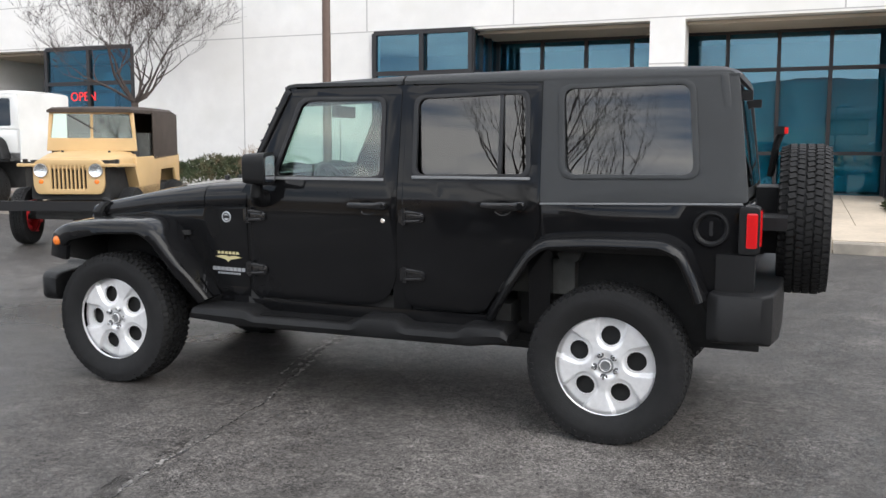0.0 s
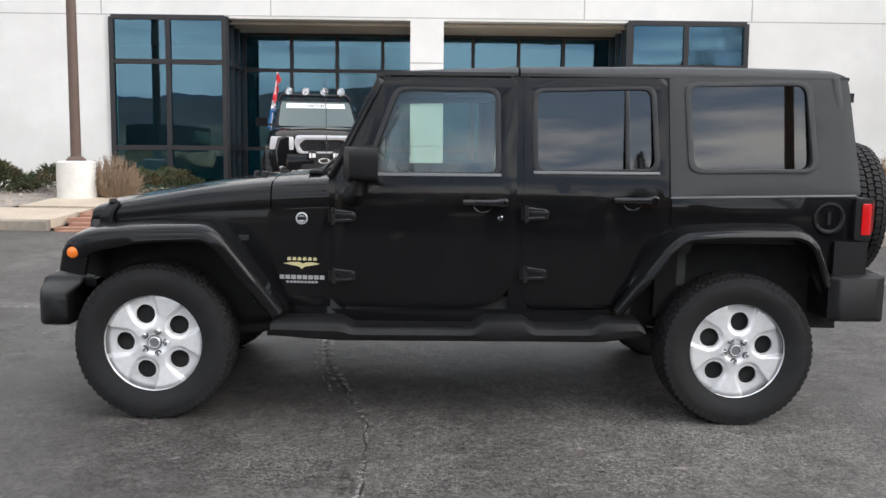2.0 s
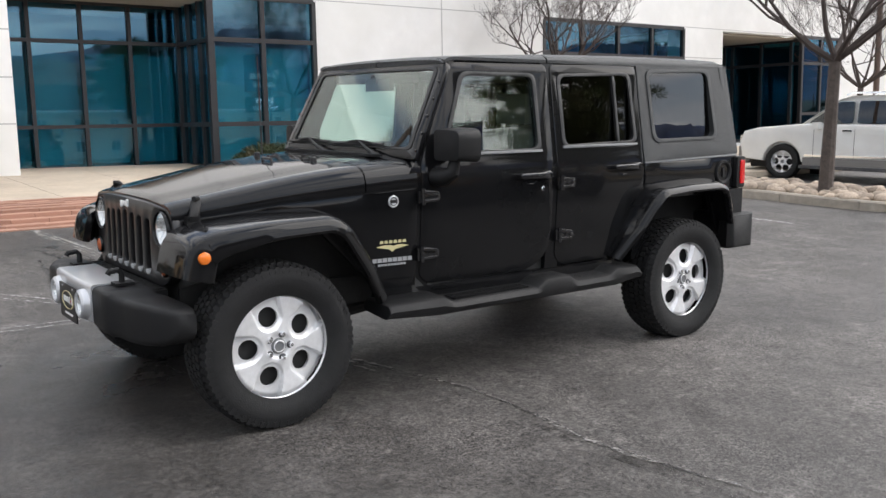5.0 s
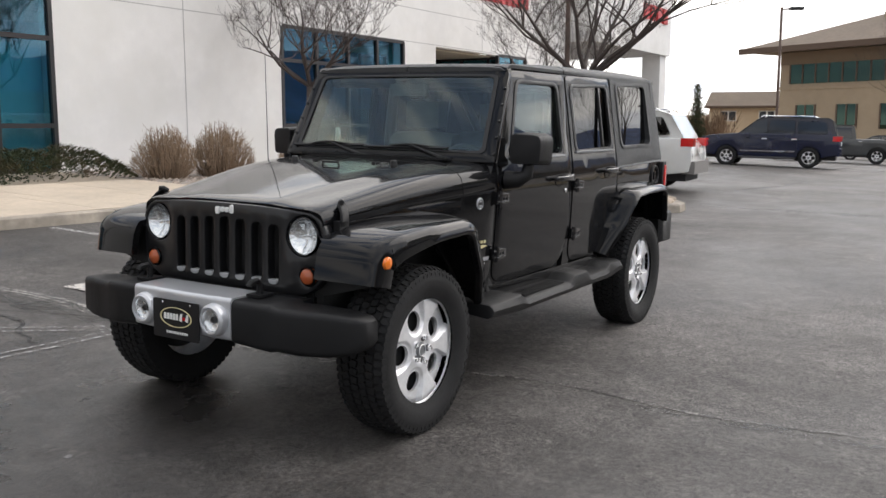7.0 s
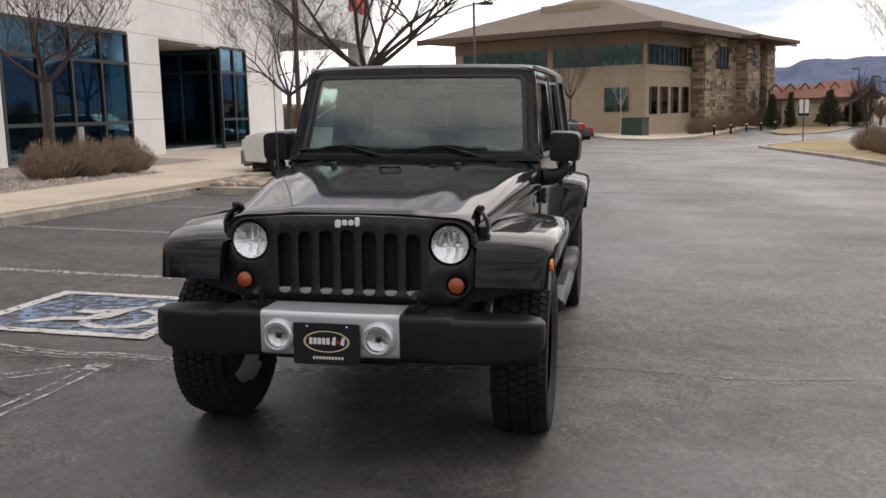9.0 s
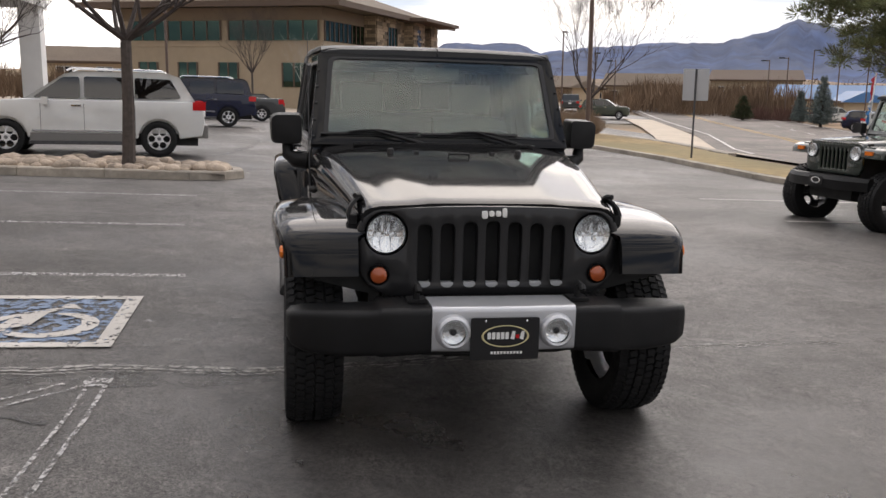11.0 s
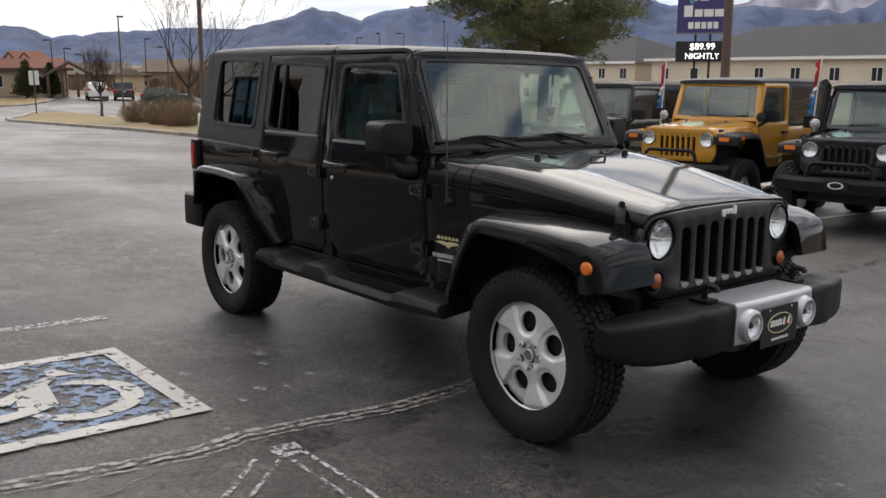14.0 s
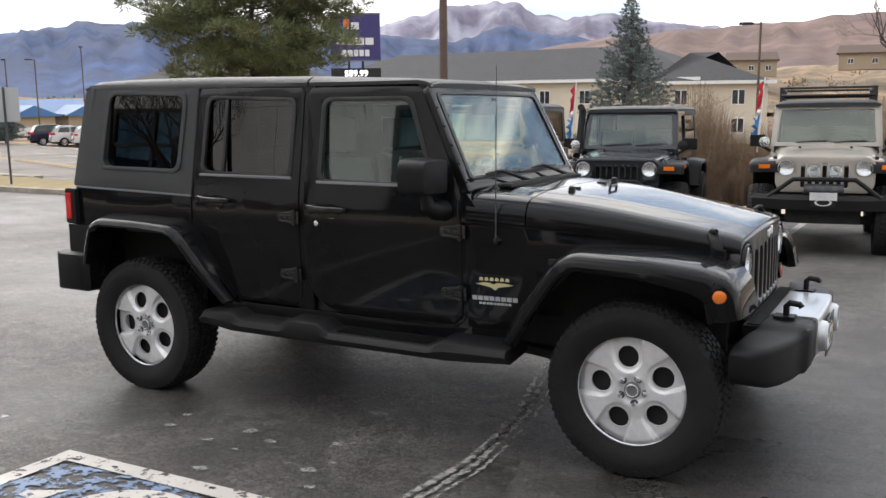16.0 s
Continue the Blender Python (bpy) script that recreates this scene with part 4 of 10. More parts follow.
def tyre_bm(R=0.405, W=0.262, rim=0.245, rows=6, blocks=66):
    """Tyre with its axis on y, centred on the origin: carcass, sidewall steps and staggered tread blocks."""
    h = W / 2
    prof = [(rim - 0.012, -h * 0.80), (rim + 0.010, -h * 0.86), (rim + 0.030, -h * 0.94), (rim + 0.07, -h * 1.0), (R - 0.05, -h * 0.99), (R - 0.022, -h * 0.93),
            (R - 0.015, -h * 0.80), (R - 0.013, -h * 0.4), (R - 0.012, 0)]
    prof += [(r, -z) for r, z in reversed(prof[:-1])]
    bm = revolve(BM(), prof, 72, rot("X", 90))
    tread = BM()
    for i in range(blocks):
        for j in range(rows):
            u = (j - (rows - 1) / 2) / ((rows - 1) / 2)
            a = 2 * math.pi * (i + (0.5 if j % 2 else 0) + 0.16 * abs(u)) / blocks
            edge = abs(u) > 0.9
            half_w = W / rows * (0.425 if not edge else 0.47)
            half_l = math.pi * R / blocks * (0.84 if not edge else 0.70)
            yc = u * (h - W / rows * 0.52)
            z0, z1 = R - 0.03, R - (0.004 if edge else 0.0)
            m = rot("Y", math.degrees(a)) @ shift(0, yc, 0) @ rot("Z", 14 * (1 if j % 2 else -1) if not edge else 0)
            vs = []
            for zz, k in ((z0, 1.0), (z1, 0.9)):
                for sx, sy in ((-1, -1), (1, -1), (1, 1), (-1, 1)):
                    drop = 0.016 if edge and sy * u > 0 and zz == z1 else 0
                    vs.append(tread.verts.new(m @ Vector((sx * half_l * k, sy * half_w * k, zz - drop))))
            for q in ((4, 5, 6, 7), (0, 1, 5, 4), (1, 2, 6, 5), (2, 3, 7, 6), (3, 0, 4, 7)):
                tread.faces.new([vs[k] for k in q])
    # shoulder lugs down the sidewall
    for i in range(blocks):
        for s in (-1, 1):
            a = 2 * math.pi * (i + 0.25) / blocks
            m = rot("Y", math.degrees(a))
            hl = math.pi * R / blocks * (0.62 if i % 2 else 0.45)
            low = R - (0.056 if i % 2 else 0.042)
            pts = [(-hl, h * 0.985, low), (hl, h * 0.985, low), (hl, h * 0.955, R - 0.014), (-hl, h * 0.955, R - 0.014)]
            back = [m @ Vector((x, s * (y - 0.012), z)) for x, y, z in pts]
            front = [m @ Vector((x * 0.9, s * (y + 0.001), z)) for x, y, z in pts]
            b, f = [tread.verts.new(p) for p in back], [tread.verts.new(p) for p in front]
            tread.faces.new(f)
            for k in range(4):
                tread.faces.new((b[k], b[(k + 1) % 4], f[(k + 1) % 4], f[k]))
    return bm, tread


def rim_bm(R=0.243, holes=5, hr=0.0475, hc=0.148, dish=0.030):
    """Broad five-spoke face with round pockets; outer side towards +y."""
    bm = BM()
    nr, nt = 30, 180
    grid = []
    for i in range(nr + 1):
        r = 0.036 + (R - 0.036) * i / nr
        row = []
        for j in range(nt):
            a = 2 * math.pi * j / nt
            row.append([r * math.cos(a), r * math.sin(a)])
        grid.append(row)
    centres = [(hc * math.cos(2 * math.pi * (k + 0.25) / holes), hc * math.sin(2 * math.pi * (k + 0.25) / holes)) for k in range(holes)]

    def near(p):
        return min((math.hypot(p[0] - c[0], p[1] - c[1]), c) for c in centres)

    inside = [[near(p)[0] < hr for p in row] for row in grid]
    verts = {}

    def vert(i, j):
        if (i, j) not in verts:
            x, y = grid[i][j]
            if inside[i][j]:
                d, c = near((x, y))
                k = hr / max(d, 1e-6)
                x, y = c[0] + (x - c[0]) * k, c[1] + (y - c[1]) * k
            r = math.hypot(x, y)
            d, c = near((x, y))
            # a horseshoe channel round each hole, open and widening towards the edge
            along = (x * c[0] + y * c[1]) / hc - hc
            across = abs(x * c[1] - y * c[0]) / hc
            wall = math.hypot(across, along) if along < 0 else across - 0.10 * along
            pocket = 1 - smooth01(hr * 1.22, hr * 1.48, wall)
            outward = smooth01(-0.055, 0.07, along)
            z = 0.012 - dish * (1 - abs(r - 0.13) / 0.13) * 0.35 - pocket * (0.008 + 0.017 * outward)
            if r < 0.07:
                z -= 0.010 * smooth01(0.07, 0.045, r)
            if r > 0.225:
                z -= 0.012 * smooth01(0.225, R, r)
            verts[(i, j)] = bm.verts.new((x, z, y))
        return verts[(i, j)]

    for i in range(nr):
        for j in range(nt):
            k = (j + 1) % nt
            quad = [(i, j), (i + 1, j), (i + 1, k), (i, k)]
            if all(inside[a][b] for a, b in quad):
                continue
            vs = [vert(a, b) for a, b in quad]
            if len({tuple(round(c, 6) for c in v.co) for v in vs}) == 4:
                bm.faces.new(vs)
    rim_edges = [e for e in bm.edges if len(e.link_faces) == 1]
    ext = bmesh.ops.extrude_edge_only(bm, edges=rim_edges)
    for v in (g for g in ext["geom"] if isinstance(g, bmesh.types.BMVert)):
        v.co.y -= 0.014
        r = math.hypot(v.co.x, v.co.z)
        if r > R - 0.03:
            v.co.y -= 0.13
    # barrel lip
    revolve(bm, [(R + 0.004, -0.004), (R + 0.008, 0.004), (R + 0.002, 0.010), (R - 0.008, 0.004)], 72, rot("X", -90))
    return bm


def wheel_kit(R, W, rim, dark=False, style=None, spokes=5):
    bm, tread = tyre_bm(R, W, rim + 0.002)
    return dict(tyre=finish(bm, "tyre", M_RUBBER, 40), tread=finish(tread, "tread", M_RUBBER, 30),
                rim=finish(rim_bm(rim, spokes) if style is None else style, "rim", M_TRIM if dark else M_ALLOY, 30))


def cap_mesh():
    return finish(revolve(BM(), [(0.0005, 0.012), (0.018, 0.012), (0.020, 0.015), (0.031, 0.014), (0.036, 0.009), (0.039, 0.0), (0.040, -0.02)], 24, rot("X", -90)), "centre_cap", M_GREYTRIM)


def nut_mesh():
    return finish(revolve(BM(), [(0.0005, 0.018), (0.009, 0.017), (0.0125, 0.010), (0.0145, 0.0), (0.0145, -0.01)], 6, rot("X", -90)), "lug_nut", M_CHROME, 20)


def seat_mesh():
    return finish(revolve(BM(), [(0.0005, 0.0012), (0.0145, 0.0012), (0.0185, 0.0), (0.0185, -0.01)], 20, rot("X", -90)), "lug_recess", M_STEEL, 20)


def cap_ring_mesh():
    return finish(revolve(BM(), [(0.024, 0.013), (0.026, 0.0155), (0.031, 0.012), (0.035, 0.004), (0.036, -0.01)], 28, rot("X", -90)), "cap_ring", M_ALLOY, 40)


def disc_mesh():
    # Near-black disc puts the shade behind the rim holes into its colour
    return finish(revolve(BM(), [(0.03, -0.05), (0.205, -0.055), (0.210, -0.06), (0.210, -0.085), (0.03, -0.085)], 40, rot("X", -90)), "brake_disc", M_UNDER)


CAP, NUT, DISC, LUG_SEAT, CAP_RING = cap_mesh(), nut_mesh(), disc_mesh(), seat_mesh(), cap_ring_mesh()


def put_wheel(parent, kit, m, nuts=True, name="wheel"):
    """One wheel: an empty-free part tree, tyre with rim and fittings under it. Outer side towards +y before m."""
    tyre = new(name, kit["tyre"])
    tyre.parent, tyre.matrix_basis = parent, m
    for key in ("tread", "rim"):
        o = new(key, kit[key])
        o.parent = tyre
        if key == "rim":
            o.matrix_basis = shift(0, kit.get("face", 0.075), 0)
    cap = new("centre_cap", CAP)
    cap.parent, cap.matrix_basis = tyre, shift(0, kit.get("face", 0.075) - 0.004, 0)
    if nuts:
        for k in range(5):
            a = 2 * math.pi * (k + 0.75) / 5
            o = new("lug_nut", NUT)
            o.parent, o.matrix_basis = tyre, shift(0.060 * math.cos(a), kit.get("face", 0.075) + 0.004, 0.060 * math.sin(a))
            o = new("lug_recess", LUG_SEAT)
            o.parent, o.matrix_basis = tyre, shift(0.060 * math.cos(a), kit.get("face", 0.075) + 0.0035, 0.060 * math.sin(a))
        o = new("cap_ring", CAP_RING)
        o.parent, o.matrix_basis = tyre, shift(0, kit.get("face", 0.075) - 0.003, 0)
        o = new("brake_disc", DISC)
        o.parent, o.matrix_basis = tyre, shift(0, kit.get("face", 0.075), 0)
    return tyre


KIT = wheel_kit(0.393, 0.252, 0.252)


# ---------------------------------------------------------------- the black four-door off-roader
BASE_W = [(-2.15, 0.765), (-0.8, 0.772), (-0.4, 0.765), (0.5, 0.738), (0.93, 0.700), (1.80, 0.566), (1.9, 0.55)]


def side_y(x, z):
    y = interp(x, BASE_W)
    if z > 1.13:
        y -= (z - 1.13) * 0.145
    else:
        y -= 0.030 * ((1.13 - z) / 0.6) ** 2
    return y


def pane_warp(v):
    """Side glass stands a little more upright than the frames round it."""
    return Vector((v.x, side_y(v.x, v.z) + v.y - 0.028 + max(0, v.z - 1.26) * 0.062, v.z))


def side_warp(v):
    return Vector((v.x, side_y(v.x, v.z) + v.y, v.z))


CUTS = tuple(("z", z / 100) for z in range(60, 175, 9)) + tuple(("x", x / 100) for x in range(-200, 185, 18))


def both(name, make, material, parent, label="", angle=32):
    """The same panel on the left and mirrored on the right."""
    return [part(name, make() if s > 0 else mirror_y(make()), material, parent, label, angle) for s in (1, -1)]


def flare_bm(path, yin, yout, lip, n=5):
    path = curve_corners(path, [0, 0.085 if path[0][0] > 1.5 else 0.10] + [0.10] * (len(path) - 3) + [0], n)
    rings = []
    for i, (x, z) in enumerate(path):
        a, b = Vector(path[max(i - 1, 0)]), Vector(path[min(i + 1, len(path) - 1)])
        d = (b - a).normalized()
        nx, nz = -d.y, d.x
        if nz < 0 and abs(nz) > 0.05:
            nx, nz = -nx, -nz
        yi = yin(x) if callable(yin) else yin
        yo = yout(x) if callable(yout) else yout
        lp = lip(x) if callable(lip) else lip
        prof = [(yi, 0.018), (yi + 0.5 * (yo - yi), 0.013), (yo - 0.075, 0.004), (yo - 0.042, -0.001), (yo - 0.018, -0.010), (yo - 0.005, -0.026),
                (yo, -lp + 0.012), (yo - 0.008, -lp), (yo - 0.035, -lp - 0.004), (yo - 0.06, -lp + 0.02), (yi, -0.02)]
        rings.append([(x + nx * o, y, z + nz * o) for y, o in prof])
    return loft(BM(), rings)


def ring_bm(r0, r1, depth, n=32):
    return revolve(BM(), [(r0, -depth), (r0, depth * 0.5), ((r0 + r1) / 2, depth), (r1, depth * 0.4), (r1, -depth)], n)


def circle(cx, cy, r, n=28):
    return [(cx + r * math.cos(2 * math.pi * k / n), cy + r * math.sin(2 * math.pi * k / n)) for k in range(n)]


FACE_X = rot("Y", 90)      # +z of a turned part looks along +x


def lamp(parent, x, y, z, r, lens=M_LENS, name="headlight", bezel=M_BLACK, deep=1.0):
    m = shift(x, y, z) @ FACE_X
    if deep == 1.0:
        # upright flutes across a shallow bowl
        n, bowl = 9, BM()
        for i in range(n):
            u0, u1 = -1 + 2 * i / n, -1 + 2 * (i + 1) / n
            for j in range(10):
                w0, w1 = -1 + 2 * j / 10, -1 + 2 * (j + 1) / 10
                ring = []
                for u, w, lift in ((u0, w0, 0.0), ((u0 + u1) / 2, w0, 1.0), (u1, w0, 0.0), (u1, w1, 0.0), ((u0 + u1) / 2, w1, 1.0), (u0, w1, 0.0)):
                    q = min(1.0, 0.999 / max(1e-6, math.hypot(u, w)))
                    u2, w2 = u * q, w * q
                    ring.append(bowl.verts.new((-w2 * r, u2 * r, -0.040 * (1 - u2 * u2 - w2 * w2) - 0.005 * lift * (1 if (i + j // 4) % 2 else -0.4) * (1 - u2 * u2 - w2 * w2))))
                try:
                    bowl.faces.new(ring[:2] + ring[4:])
                    bowl.faces.new(ring[1:5])
                except ValueError:
                    pass
        bmesh.ops.remove_doubles(bowl, verts=bowl.verts, dist=1e-5)
        head = part(name, moved(bowl, m), M_REFLECT, parent, "clear round headlight with faceted reflector", smooth=False)
    else:
        head = part(name, moved(revolve(BM(), [(0.001, -0.07 * deep), (r * 0.35, -0.06 * deep), (r * 0.75, -0.035 * deep), (r * 0.97, -0.004), (r, 0.0)], 32), m), M_REFLECT, parent, "clear round headlight with faceted reflector")
    part("lens", moved(revolve(BM(), [(0.0008, 0.020), (r * 0.4, 0.018), (r * 0.75, 0.011), (r * 0.96, 0.001), (r * 0.99, -0.01)], 32), m), lens, head)
    part("bezel", moved(ring_bm(r * 0.985, r * 1.06, 0.010), m), bezel, head)
    part("bulb_shield", moved(revolve(BM(), [(0.001, -0.006), (r * 0.07, -0.008), (r * 0.09, -0.02 * deep), (r * 0.06, -0.05 * deep)], 14), m), M_REFLECT, head)
    return head


def build_jeep():
    car = thing("off_road_suv", "black four-door off-road suv with textured hardtop, parked on wet asphalt", "suv", at=UP_TILT)

    # --- tub: floor, underbody, inner pillars
    tub = part("underbody", box(box(BM(), -2.05, 1.75, -0.50, 0.50, 0.46, 0.60, 0.02), -0.95, 0.62, -0.70, 0.70, 0.50, 0.62, 0.01), M_UNDER, car, "dark underbody and floor pan")
    for s in (-1, 1):
        part("frame_rail", box(BM(), -2.15, 1.95, s * 0.40 - 0.04, s * 0.40 + 0.04, 0.42, 0.54, 0.01), M_UNDER, tub)
    for x in (1.468, -1.468):
        part("axle", tube(BM(), [(x, -0.70, 0.385), (x, -0.2, 0.385), (x, -0.12, 0.385), (x, 0.12, 0.385), (x, 0.2, 0.385), (x, 0.70, 0.385)], [0.045, 0.045, 0.12, 0.12, 0.045, 0.045], 14), M_UNDER, tub)
    part("exhaust_muffler", tube(BM(), [(-1.85, -0.35, 0.50), (-1.83, 0.35, 0.50)], 0.09, 14), M_STEEL, tub)
    part("skid_plate", loft(BM(), [[(x, y, z) for y, z in ((-0.36, b), (-0.30, a), (0.30, a), (0.36, b), (0.36, 0.50), (-0.36, 0.50))] for x, a, b in ((1.60, 0.40, 0.44), (1.92, 0.405, 0.44), (2.02, 0.44, 0.46))]), M_UNDER, tub)
    # Running gear added as dark occluders, to deepen the shade under the floor
    part("gearbox", loft(BM(), [[(x, y * k, z) for y, z in ((-0.22, 0.40), (-0.12, 0.33), (0.12, 0.33), (0.22, 0.40), (0.22, 0.56), (-0.22, 0.56))] for x, k in ((1.35, 1.2), (0.9, 1.3), (0.5, 1.0), (-0.2, 0.9), (-0.35, 0.8))]), M_UNDER, tub)
    part("fuel_tank", box(BM(), -1.10, -0.25, 0.02, 0.46, 0.34, 0.56, 0.04), M_UNDER, tub)
    part("cross_member", box(BM(), 0.05, 0.28, -0.48, 0.48, 0.36, 0.46, 0.02), M_UNDER, tub)
    for s in (-1, 1):
        for x in (1.468, -1.468):
            part("coil_spring", tube(BM(), [(x + 0.06 * math.cos(a * 0.9), s * 0.44 + 0.06 * math.sin(a * 0.9), 0.42 + 0.011 * a) for a in range(32)], 0.010, 5), M_UNDER, tub)
            part("damper", tube(BM(), [(x - 0.14, s * 0.50, 0.34), (x - 0.10, s * 0.47, 0.80)], 0.028, 8), M_STEEL, tub)
        part("control_arm", tube(BM(), [(1.40, s * 0.50, 0.36), (0.45, s * 0.42, 0.44)], 0.028, 8), M_UNDER, tub)
        part("control_arm", tube(BM(), [(-1.40, s * 0.50, 0.36), (-0.60, s * 0.44, 0.44)], 0.028, 8), M_UNDER, tub)
    part("tie_rod", tube(BM(), [(1.62, -0.58, 0.37), (1.64, 0.0, 0.36), (1.62, 0.58, 0.37)], 0.018, 8), M_UNDER, tub)
    part("engine_bay", box(BM(), 0.66, 1.80, -0.46, 0.46, 0.58, 1.0, 0.02), M_UNDER, tub)
    for s in (-1, 1):
        for x0, x1, zt in ((-2.06, -0.93, 0.955), (1.02, 1.80, 0.915)):
            ring = [(s * 0.48, 0.52), (s * 0.48, zt), (s * 0.70, zt), (s * 0.70, zt - 0.025), (s * 0.52, zt - 0.025), (s * 0.52, 0.52)]
            part("wheel_liner", loft(BM(), [[(x, y, z) for y, z in ring] for x in (x0, x1)]), M_UNDER, tub)

    # pillars and sills behind the gaps
    for pts in ([(-0.41, 0.52), (-0.31, 0.52), (-0.31, 1.73), (-0.41, 1.73)], [(-1.17, 0.52), (-1.06, 0.52), (-1.06, 1.74), (-1.17, 1.74)],
                [(0.52, 0.52), (0.70, 0.52), (0.70, 1.07), (0.60, 1.20), (0.36, 1.73), (0.30, 1.73), (0.52, 1.19)]):
        both("pillar", lambda: slab(BM(), pts, "xz", -0.005, -0.07, cuts=CUTS, warp=side_warp), M_BLACK, car)
    both("rocker_sill", lambda: slab(BM(), [(0.83, 0.46), (-0.93, 0.44), (-0.86, 0.548), (0.62, 0.538), (0.62, 0.60), (0.80, 0.60)], "xz", 0.0, -0.06, r=0.006, cuts=CUTS, warp=side_warp), M_BLACK, car)

    # --- cowl side panels and rear quarters
    both("front_wing", lambda: slab(BM(), [(0.600, 0.545), (0.600, 1.072), (0.93, 1.050), (1.30, 1.026), (1.83, 0.974), (1.83, 0.88), (1.15, 0.88), (0.82, 0.545)], "xz", 0.0, -0.03, r=0.005, cuts=CUTS, warp=side_warp), M_BLACK, car)
    quarter = both("rear_quarter", lambda: slab(BM(), curve_corners([(-1.126, 1.127), (-2.075, 1.148), (-2.09, 0.60), (-1.94, 0.60), (-1.80, 0.90), (-1.17, 0.90), (-1.126, 0.985)], [0, 0.01, 0.02, 0, 0, 0, 0]), "xz", 0.0, -0.04, r=0.006, cuts=CUTS, warp=side_warp), M_BLACK, car)

    # --- doors
    front_out = curve_corners([(0.580, 0.552), (-0.336, 0.552), (-0.345, 1.722), (0.335, 1.718), (0.572, 1.190)], [0.09, 0.24, 0.04, 0.05, 0.03], 7)
    front_win = curve_corners([(0.420, 1.240), (-0.247, 1.243), (-0.240, 1.658), (0.262, 1.658)], 0.05, 5)
    rear_out = curve_corners([(-0.376, 0.560), (-0.850, 0.560), (-1.118, 0.985), (-1.100, 1.732), (-0.372, 1.722)], [0.10, 0.10, 0.09, 0.05, 0.04], 7)
    rear_win = curve_corners([(-0.440, 1.256), (-1.048, 1.270), (-1.026, 1.678), (-0.434, 1.660)], 0.05, 5)

    def grow(pts, k):
        c = Vector((sum(p[0] for p in pts) / len(pts), sum(p[1] for p in pts) / len(pts)))
        return [tuple(c + (Vector(p) - c) * (1 + k / (Vector(p) - c).length)) for p in pts]

    for s in (1, -1):
        side = "driver" if s > 0 else "passenger"
        for kind, out, win in (("front_door", front_out, front_win), ("rear_door", rear_out, rear_win)):
            def flip(b):
                return b if s > 0 else mirror_y(b)
            door = part(kind, flip(slab(BM(), out, "xz", 0.0, -0.045, holes=(win,), r=0.006, cuts=CUTS, warp=side_warp)), M_BLACK, car, "glossy black door, closed")
            pane = part("door_glass", flip(slab(BM(), grow(win, 0.008), "xz", -0.008, -0.012, cuts=CUTS, warp=pane_warp)), M_SIDE if kind == "front_door" else M_DARKGLASS, door)
            pane.visible_shadow = False
            part("window_seal", flip(slab(BM(), grow(win, 0.018), "xz", 0.004, -0.012, holes=(grow(win, -0.010),), r=0.003, cuts=CUTS, warp=side_warp)), M_TRIM, door)
            z0 = 1.232 if kind == "front_door" else 1.250
            xa, xb = (0.43, -0.262) if kind == "front_door" else (-0.425, -1.062)
            part("reveal_moulding", flip(slab(BM(), [(xa, z0 - 0.008), (xb, z0 - 0.004), (xb, z0 + 0.010), (xa, z0 + 0.008)], "xz", 0.010, -0.004, r=0.003, cuts=CUTS, warp=side_warp)), M_GREYTRIM, door, "grey satin strip under the window")
            if kind == "rear_door":
                part("window_divider", flip(slab(BM(), [(-0.890, 1.255), (-0.912, 1.255), (-0.906, 1.68), (-0.886, 1.68)], "xz", 0.0, -0.02, r=0.003, cuts=CUTS, warp=side_warp)), M_TRIM, door)
            # handle: recess plate, bar and push button
            hx = -0.175 if kind == "front_door" else -0.930
            hz = 1.098 if kind == "front_door" else 1.118
            b = BM()
            rings = []
            for dx, hw, y0, y1 in ((0.112, 0.009, 0.012, 0.030), (0.104, 0.014, 0.020, 0.044), (0.080, 0.016, 0.026, 0.051), (0.0, 0.0165, 0.030, 0.056), (-0.060, 0.0175, 0.028, 0.055), (-0.076, 0.021, 0.0, 0.052), (-0.098, 0.024, -0.004, 0.050), (-0.118, 0.020, -0.004, 0.046), (-0.124, 0.012, -0.004, 0.036)):
                rings.append([(hx + dx, y, z) for y, z in curve_corners([(y0, hz - hw), (y1, hz - hw), (y1, hz + hw), (y0, hz + hw)], min(0.011, hw * 0.8), 3)])
            loft(b, rings)
            tube(b, [(hx + 0.100, -0.006, hz), (hx + 0.100, 0.034, hz)], 0.012, 10)
            for v in b.verts:
                v.co = side_warp(Vector((v.co.x, v.co.y, hz))) + Vector((0, 0, v.co.z - hz))
            handle = part("door_handle", flip(b), M_HANDLE, door, "black grab handle with round push button")
            b = revolve(BM(), [(0.0005, 0.003), (0.011, 0.003), (0.0125, 0.0005), (0.0145, 0.0005), (0.017, 0.004), (0.0195, 0.002), (0.0205, -0.01)], 24, shift(hx - 0.099, 0.050 + side_y(hx, hz), hz) @ rot("X", -90))
            part("push_button", flip(b), M_BLACK, handle)
            b = revolve(BM(), [(0.0005, -0.016), (0.022, -0.013), (0.036, -0.004), (0.041, 0.0005), (0.046, 0.001), (0.047, -0.003)], 28, shift(hx + 0.004, side_y(hx, hz) + 0.001, hz - 0.014) @ Matrix.Diagonal((1.15, 1, 0.85, 1)) @ rot("X", -90))
            part("finger_recess", flip(b), M_BLACK, handle)
            if kind == "front_door":
                b = revolve(BM(), [(0.0005, 0.006), (0.010, 0.006), (0.0135, 0.003), (0.0135, -0.004)], 18, shift(-0.262, side_y(-0.262, 1.016) + 0.001, 1.018) @ rot("X", -90))
